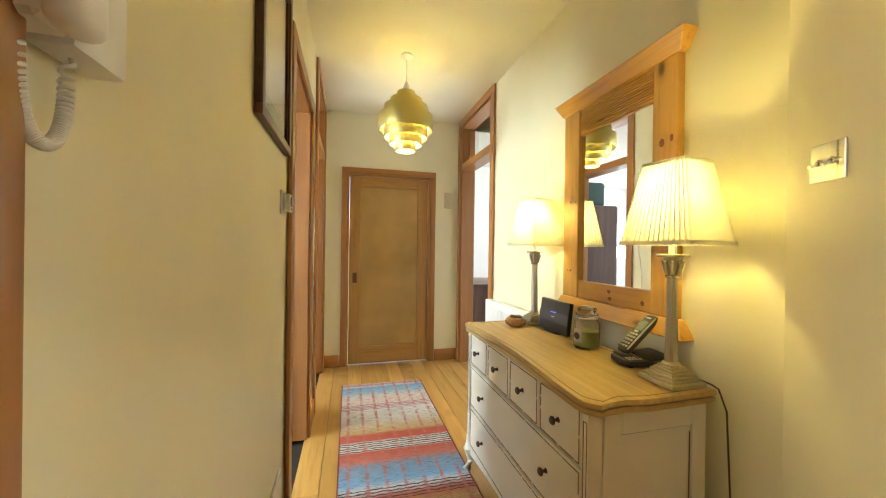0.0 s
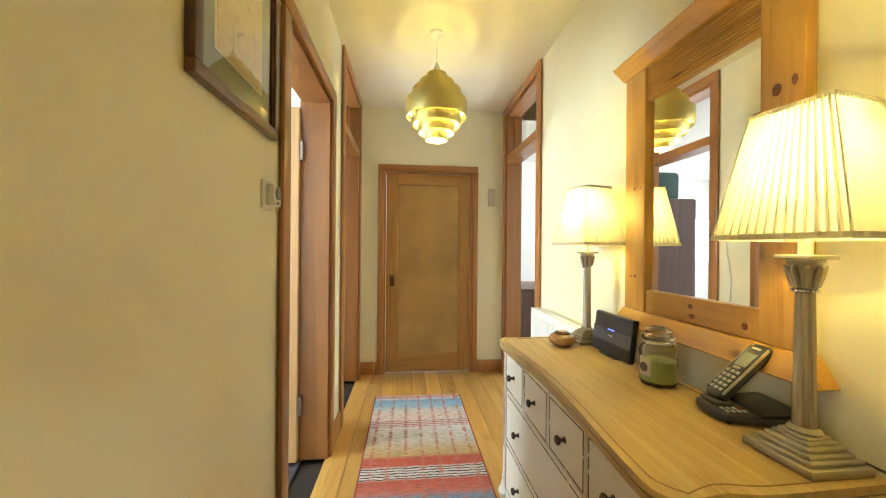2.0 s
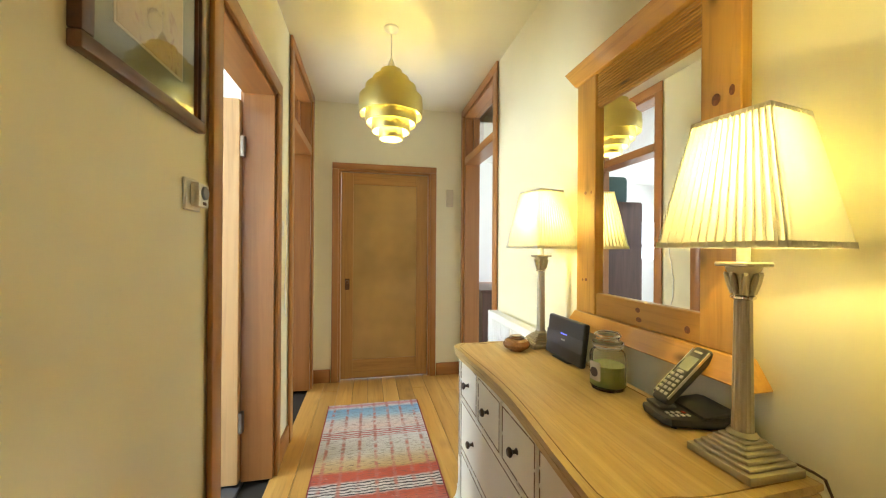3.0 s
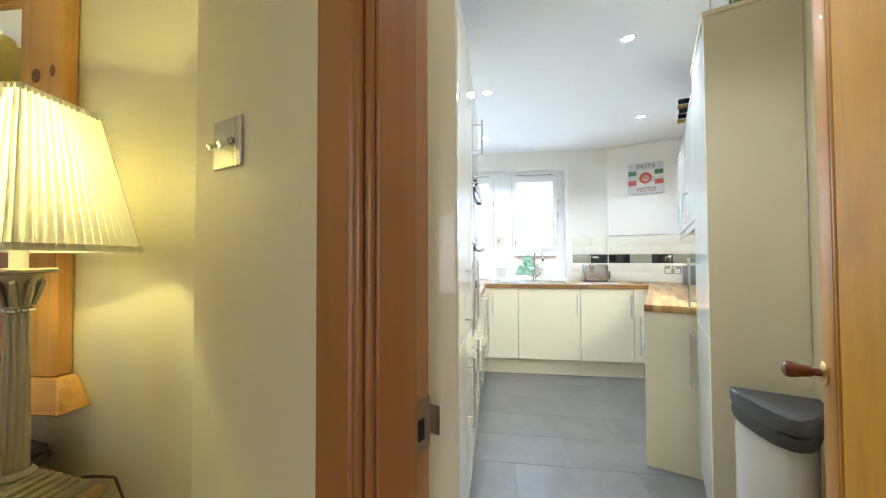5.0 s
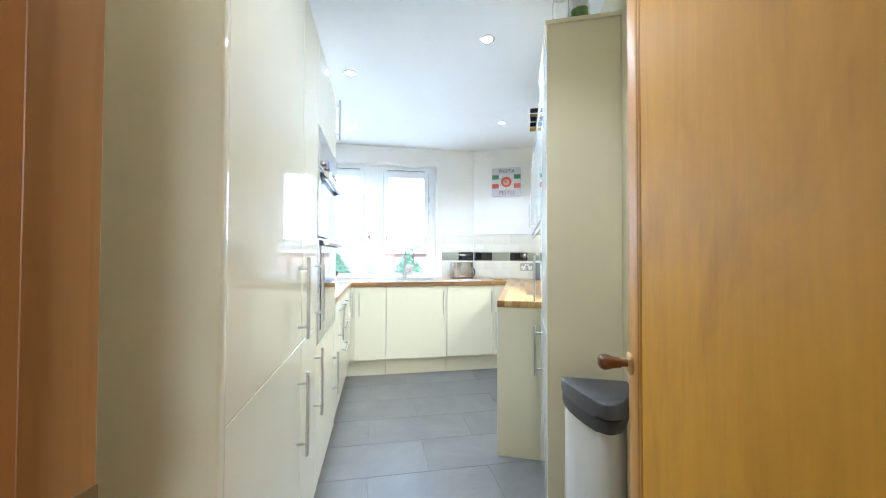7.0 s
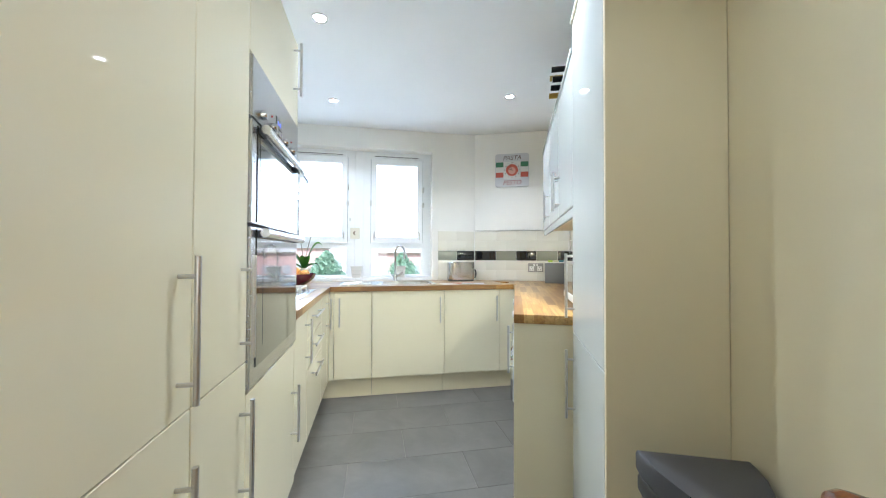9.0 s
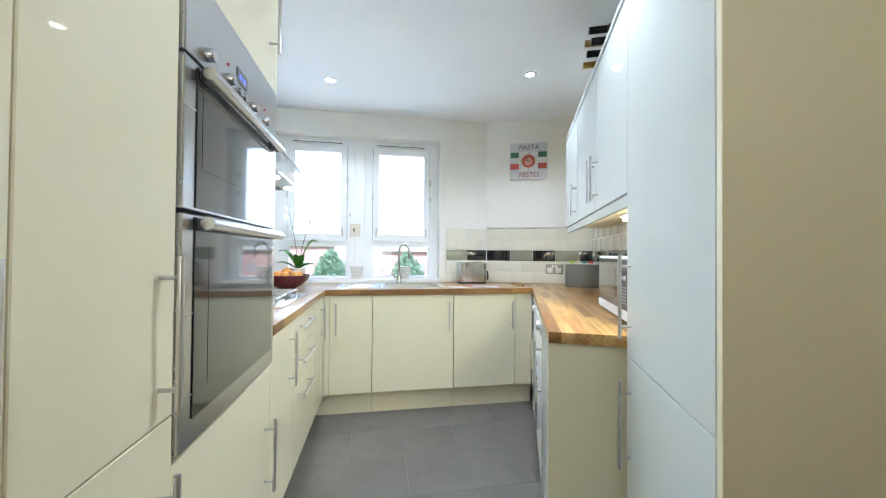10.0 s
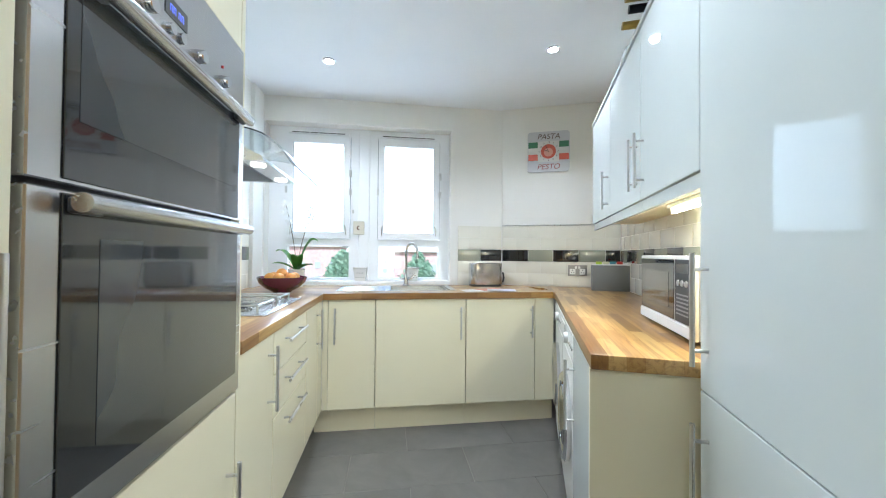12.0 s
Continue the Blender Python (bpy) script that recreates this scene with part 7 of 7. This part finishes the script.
bin_()
GREENG = base("green_jar_contents", (0.16, 0.32, 0.03), 0.6)
for i, (u, v, r, h, inside, lab) in enumerate([(-0.455, -0.305, 0.035, 0.13, None, "empty clear glass jar on top of the cabinet"), (-0.43, -0.385, 0.042, 0.115, GREENG, "glass jar of green beads on top of the cabinet")]):
    t = thing("glass_jar", KB @ pose(u, v, TALLZ), lab, "jar")
    part("jar", lathe([(0, 0), (r, 0), (r, h * 0.85), (r * 0.85, h), (r * 0.8, h), (r * 0.92, h * 0.84), (r - 0.004, 0.004), (0, 0.004)], 26), CLEAR, t)
    if inside:
        part("filling", lathe([(0, 0.0045), (r - 0.005, 0.0045), (r - 0.005, h * 0.7), (0, h * 0.72)], 22), inside, t)
    part("lid", lathe([(0, h + 0.001), (r * 0.9, h + 0.001), (r * 0.9, h + 0.014), (0, h + 0.015)], 24), STEEL, t)
FOILS = [((0.50, 0.36, 0.10), 0.4), ((0.02, 0.02, 0.022), 0.35), ((0.02, 0.02, 0.022), 0.35), ((0.42, 0.32, 0.12), 0.4), ((0.03, 0.03, 0.03), 0.35)]
BOTTLE = base("dark_green_bottle", (0.01, 0.02, 0.008), 0.05, 0, 0.5)
rk = thing("wine_rack", KB @ pose(0.62, -0.50, WTOP), "low dark wine rack lying on top of the wall cabinets", "wine rack")
part("rail", bx(-0.32, 0.06, 0.03, 0.05, 0.0, 0.012, 0.002), DARKWOOD, rk)
part("rail", bx(-0.32, 0.06, 0.15, 0.17, 0.0, 0.012, 0.002), DARKWOOD, rk)
k = 0
for row, n in ((0, 3), (1, 2)):
    for i in range(n):
        u = 0.62 - 0.01 - 0.10 * i - 0.05 * row
        col, ro = FOILS[k]
        k += 1
        t = thing("wine_bottle", KB @ pose(u, -0.505, WTOP + 0.052 + 0.078 * row), "dark wine bottle lying on the rack with foil neck", "wine bottle", "wine bottles")
        part("bottle", lathe([(0, 0), (0.037, 0.002), (0.0375, 0.185), (0.030, 0.205), (0.0145, 0.23), (0.014, 0.30), (0, 0.30)], 24, (0, 0), None, "y", 0.0), BOTTLE, t)
        part("foil", lathe([(0.0152, 0.232), (0.0152, 0.305), (0, 0.3055)], 20, (0, 0), None, "y", 0.0), metal("foil_%d" % k, col, ro), t, "foil capsule")
for u, w, h, c, lab in ((0.90, 0.10, 0.10, (0.55, 0.55, 0.56), "small white printed carton on the wall cabinet"), (1.14, 0.12, 0.085, (0.50, 0.52, 0.50), "pale printed carton on the wall cabinet")):
    t = thing("carton", KB @ pose(u, -0.36, WTOP), lab, "carton")
    part("box", bx(-w / 2, w / 2, -0.09, 0.09, 0, h, 0.002), paint("carton_%d" % int(u * 100), c, 0.5, 0.05, 0), t)
    part("print", bx(-w / 2 - 0.0008, -w / 2 - 0.0002, -0.07, 0.07, 0.02, h * 0.55), paint("carton_print_%d" % int(u * 100), (0.16, 0.12, 0.11), 0.5, 0.2), t)

# ---- outside the kitchen window ----
GRASS = paint("far_grass", (0.10, 0.14, 0.05), 0.95, 0.2, 0)
solid("ground", prism([(3000 * math.cos(a), 3000 * math.sin(a)) for a in (2 * math.pi * i / 48 for i in range(48))], -6.4, -6.0), GRASS, Matrix(), "grass and paving below the window", "ground", "", "structure")
# Brick, roofs, panes and fence are bleached: outdoor glare put into their colours.
BRICK = paint("glare_bleached_brick", (0.70, 0.45, 0.40), 0.9, 0.1, 0.3, 8)
# The last, pale block is added to stand for white haze on the horizon.
for i, (d_, v, w, h, mat, nm) in enumerate([(60, -14, 26, 8.4, BRICK, "long low red brick building across the green"), (75, 22, 24, 9.4, BRICK, "red brick terrace beyond the trees"), (110, 0, 120, 12.5, paint("haze_pale_far", (0.78, 0.77, 0.76), 0.9, 0.05, 0.1, 4), "long pale block added for the white haze on the horizon")]):
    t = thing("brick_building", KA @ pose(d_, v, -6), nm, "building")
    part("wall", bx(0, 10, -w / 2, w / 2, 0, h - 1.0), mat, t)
    part("roof", bx(-0.4, 10.4, -w / 2 - 0.4, w / 2 + 0.4, h - 0.995, h, 0.1), paint("glare_bleached_roof_%d" % i, (0.75, 0.70, 0.70), 0.9), t)
    for j in range(int(w / 3)):
        for z in (1.2, 4.0):
            y = -w / 2 + 1.5 + 3 * j
            part("window", bx(-0.06, -0.01, y - 0.6, y + 0.6, z, z + 1.4), base("far_pane_%d%d%d" % (i, j, int(z)), (0.45, 0.48, 0.50), 0.2), t)
solid("hedge", bx(40, 41.5, -40, 40, -6, -3.9, 0.3), paint("glare_bleached_fence", (0.42, 0.66, 0.58), 0.8, 0.2, 0.2), KA, "long green fence in front of the houses", "fence")
# Leaf green is paled, with translucency added, for the same outdoor glare.
LEAFM = base("glare_paled_leaf", (0.17, 0.25, 0.17), 0.8)
nt = LEAFM.node_tree
tr = nt.nodes.new("ShaderNodeBsdfTranslucent")
tr.inputs[0].default_value = (0.15, 0.22, 0.16, 1)
ad = nt.nodes.new("ShaderNodeAddShader")
nt.links.new(nt.nodes["Principled BSDF"].outputs[0], ad.inputs[0])
nt.links.new(tr.outputs[0], ad.inputs[1])
nt.links.new(ad.outputs[0], nt.nodes["Material Output"].inputs[0])


def tree(d_, v, h, r):
    t = thing("tree", KA @ pose(d_, v, -6), "leafy green tree outside the window", "tree", "trees outside")
    part("trunk", tube([(0, 0, 0), (0.1, 0.05, h * 0.3), (0.0, 0.1, h * 0.55), (0.1, 0, h * 0.8)], [0.25, 0.2, 0.13, 0.05], 10), DARKWOOD, t)
    rnd = random.Random(int(v * 10) + 5)
    vs, fs = [], []
    for k in range(5200):
        z = rnd.random() ** 0.8
        rr = r * (1 - z) ** 0.5 * math.sqrt(rnd.random()) * (0.75 + 0.35 * math.sin(9 * z + 3 * rnd.random()))
        a = rnd.uniform(0, 2 * math.pi)
        c = Vector((rr * math.cos(a), rr * math.sin(a), h * 0.22 + z * h * 0.8))
        s = rnd.uniform(0.09, 0.2)
        ax = Vector((rnd.gauss(0, 1), rnd.gauss(0, 1), rnd.gauss(0, 1))).normalized()
        b = ax.orthogonal().normalized()
        c2 = ax.cross(b)
        n = len(vs)
        vs += [c - b * s, c - c2 * s * 0.5, c + b * s, c + c2 * s * 0.5]
        fs.append((n, n + 1, n + 2, n + 3))
    me = bpy.data.meshes.new("crown")
    me.from_pydata(vs, [], fs)
    me.materials.append(LEAFM)
    o = new("crown", me)
    o.parent = t


tree(24, 2.8, 7.2, 2.2)
tree(24, -2.3, 7.1, 2.1)
tree(34, 10.5, 7.0, 2.4)

# ---- pieces of the setting: splashback tiles, floor tiles, floorboards ----
TILE_C = base("cream_metro_tile", (0.78, 0.755, 0.655), 0.12, 0, 0.6)
TILE_O = base("olive_metro_tile", (0.30, 0.305, 0.235), 0.1, 0, 0.6)
TILE_B = base("black_metro_tile", (0.015, 0.016, 0.018), 0.06, 0, 0.7)
GROUT = paint("pale_grout", (0.80, 0.78, 0.71), 0.8, 0.02, 0.1)
TILE_MESH = {}


def tile_mesh(w, h, mat):
    key = (round(w, 3), round(h, 3), mat.name)
    if key not in TILE_MESH:
        bm = bx(-w / 2, w / 2, -0.0025, 0.0, -h / 2, h / 2)
        top = [f for f in bm.faces if f.normal.y < -0.5]
        r = bmesh.ops.inset_region(bm, faces=top, thickness=0.006, depth=0.0)
        for f in top:
            for v in f.verts:
                v.co.y -= 0.0009
        TILE_MESH[key] = mesh_of("tile", bm, mat)
    return TILE_MESH[key]


def splashback(name, m, w, first, pattern, rows=5, z0=0.9025, label="cream metro tile splashback with a black and olive band"):
    """x across, y towards the wall. first: width of the cut tile at the start of the band row."""
    g = solid(name, bx(0, w, -0.003, -0.0005, z0, z0 + rows * 0.0985 + 0.006), GROUT, m, label, "splashback", "", "structure")
    for r in range(rows):
        zc = z0 + 0.0025 + (r + 0.5) * 0.0985
        x = 0.0
        i = 0
        start = first if r % 2 == 0 else (first + 0.1 if first < 0.1 else first - 0.1)
        while x < w - 0.015:
            tw = (start if i == 0 and start > 0.012 else 0.2)
            tw = min(tw, w - x)
            mat = TILE_C
            if r == 2:
                mat = pattern[i % len(pattern)]
            if tw > 0.015:
                o = new("tile", tile_mesh(tw - 0.003, 0.0955, mat))
                o.parent = g
                o.matrix_basis = pose(x + tw / 2, -0.0032, zc)
            x += tw
            i += 1
    return g


splashback("trim_splashback_clock", KB @ pose(CLOCK_U, 0.40, 0, 0, 0, -90), 0.925, 0.215, [TILE_B, TILE_O])
splashback("trim_splashback_window", KA @ pose(BACK_U, -0.978, 0, 0, 0, -90), 0.38, 0.195, [TILE_O, TILE_B])
splashback("trim_splashback_right", KB @ pose(CLOCK_U - 0.012, RIGHT_V, 0, 0, 0, 180), 2.05, 0.2, [TILE_O, TILE_B])
splashback("trim_splashback_left", KA @ pose(0.63, LEFT_V, 0), 1.64, 0.2, [TILE_O, TILE_B])
solid("trim_tile_top", bx(CLOCK_U - 0.011, CLOCK_U - 0.0005, -0.52, 0.40, 1.4015, 1.409, 0.001), STEEL, KB, "thin steel trim along the top of the tiles", "trim", "", "structure")

SLATE = base("slate_grey_tile", (0.13, 0.13, 0.13), 0.38)
nt = SLATE.node_tree
mp = mapping(nt, (1, 1, 1))
a_ = noise_node(nt, mp, 3.0, 6, 0.65, 0.4)
b_ = noise_node(nt, mp, 40.0, 4, 0.6)
c = ramp(nt, a_.outputs[0], [(0.3, (0.125, 0.118, 0.108)), (0.55, (0.165, 0.157, 0.144)), (0.75, (0.205, 0.193, 0.175))]).outputs[0]
to_color(SLATE, c)
to_rough(SLATE, a_.outputs[0], 0.26, 0.44)
bump(SLATE, b_.outputs[0], 0.12, 0.002)
fmesh = mesh_of("floor_tile", bx(-0.3235, 0.3235, -0.1645, 0.1645, -0.008, 0.0, 0.0012), SLATE)
inv = FLOOR_K.matrix_world.inverted()
for row in range(-9, 3):
    u = 1.64 + 0.33 * row - 0.165 + 0.33
    off = -0.21 if row % 2 == 1 else -0.53
    for k in range(-4, 5):
        v = off + 0.65 * k - 0.325
        w = KA @ Vector((u, v, 0))
        q = inv @ w
        if q.x < -1.45 or q.x > 1.85 or q.y < -0.33 or u > 2.16 or v > 0.30:
            continue
        if q.x < -1.79 + 0.35:
            continue
        o = new("floor_tile", fmesh)
        o.parent = FLOOR_K
        o.matrix_basis = inv @ KA @ pose(u, v, 0, 0, 0, 90)
# the row of tiles cut along the doorway
cut = mesh_of("floor_tile", bx(-0.175, 0.175, -0.32, 0.32, -0.008, -0.0008, 0.0012), SLATE)
for v in (-0.30, 0.345):
    o = new("floor_tile", cut)
    o.parent = FLOOR_K
    o.matrix_basis = pose(-1.625, v, 0)

FB = bpy.data.objects["floor_hall"]
rnd = random.Random(11)
BOARD_MESH = {}
w = 0.122
x, i = -0.01, 0
while x < 1.34:
    first_r = r = max(-1.2, 0.342 + 2.05 * (x + w - 0.03 - 0.949) - 0.06)
    while r < 3.99:
        ln = rnd.choice((1.7, 2.3, 2.9)) if r > first_r + 0.01 else rnd.choice((1.1, 2.0, 2.6, 3.3))
        end = min(r + ln, 3.99)
        key = round(end - r, 2)
        if key not in BOARD_MESH:
            BOARD_MESH[key] = mesh_of("floorboard", bx(0.0012, w - 0.0012, 0.0008, end - r - 0.0008, -0.021, 0.0, 0.0018), BOARD)
        o = new("floorboard", BOARD_MESH[key])
        o.parent = FB
        o.matrix_basis = pose(x, r, rnd.uniform(-0.0008, 0.0004))
        r = end
    x += w
    i += 1
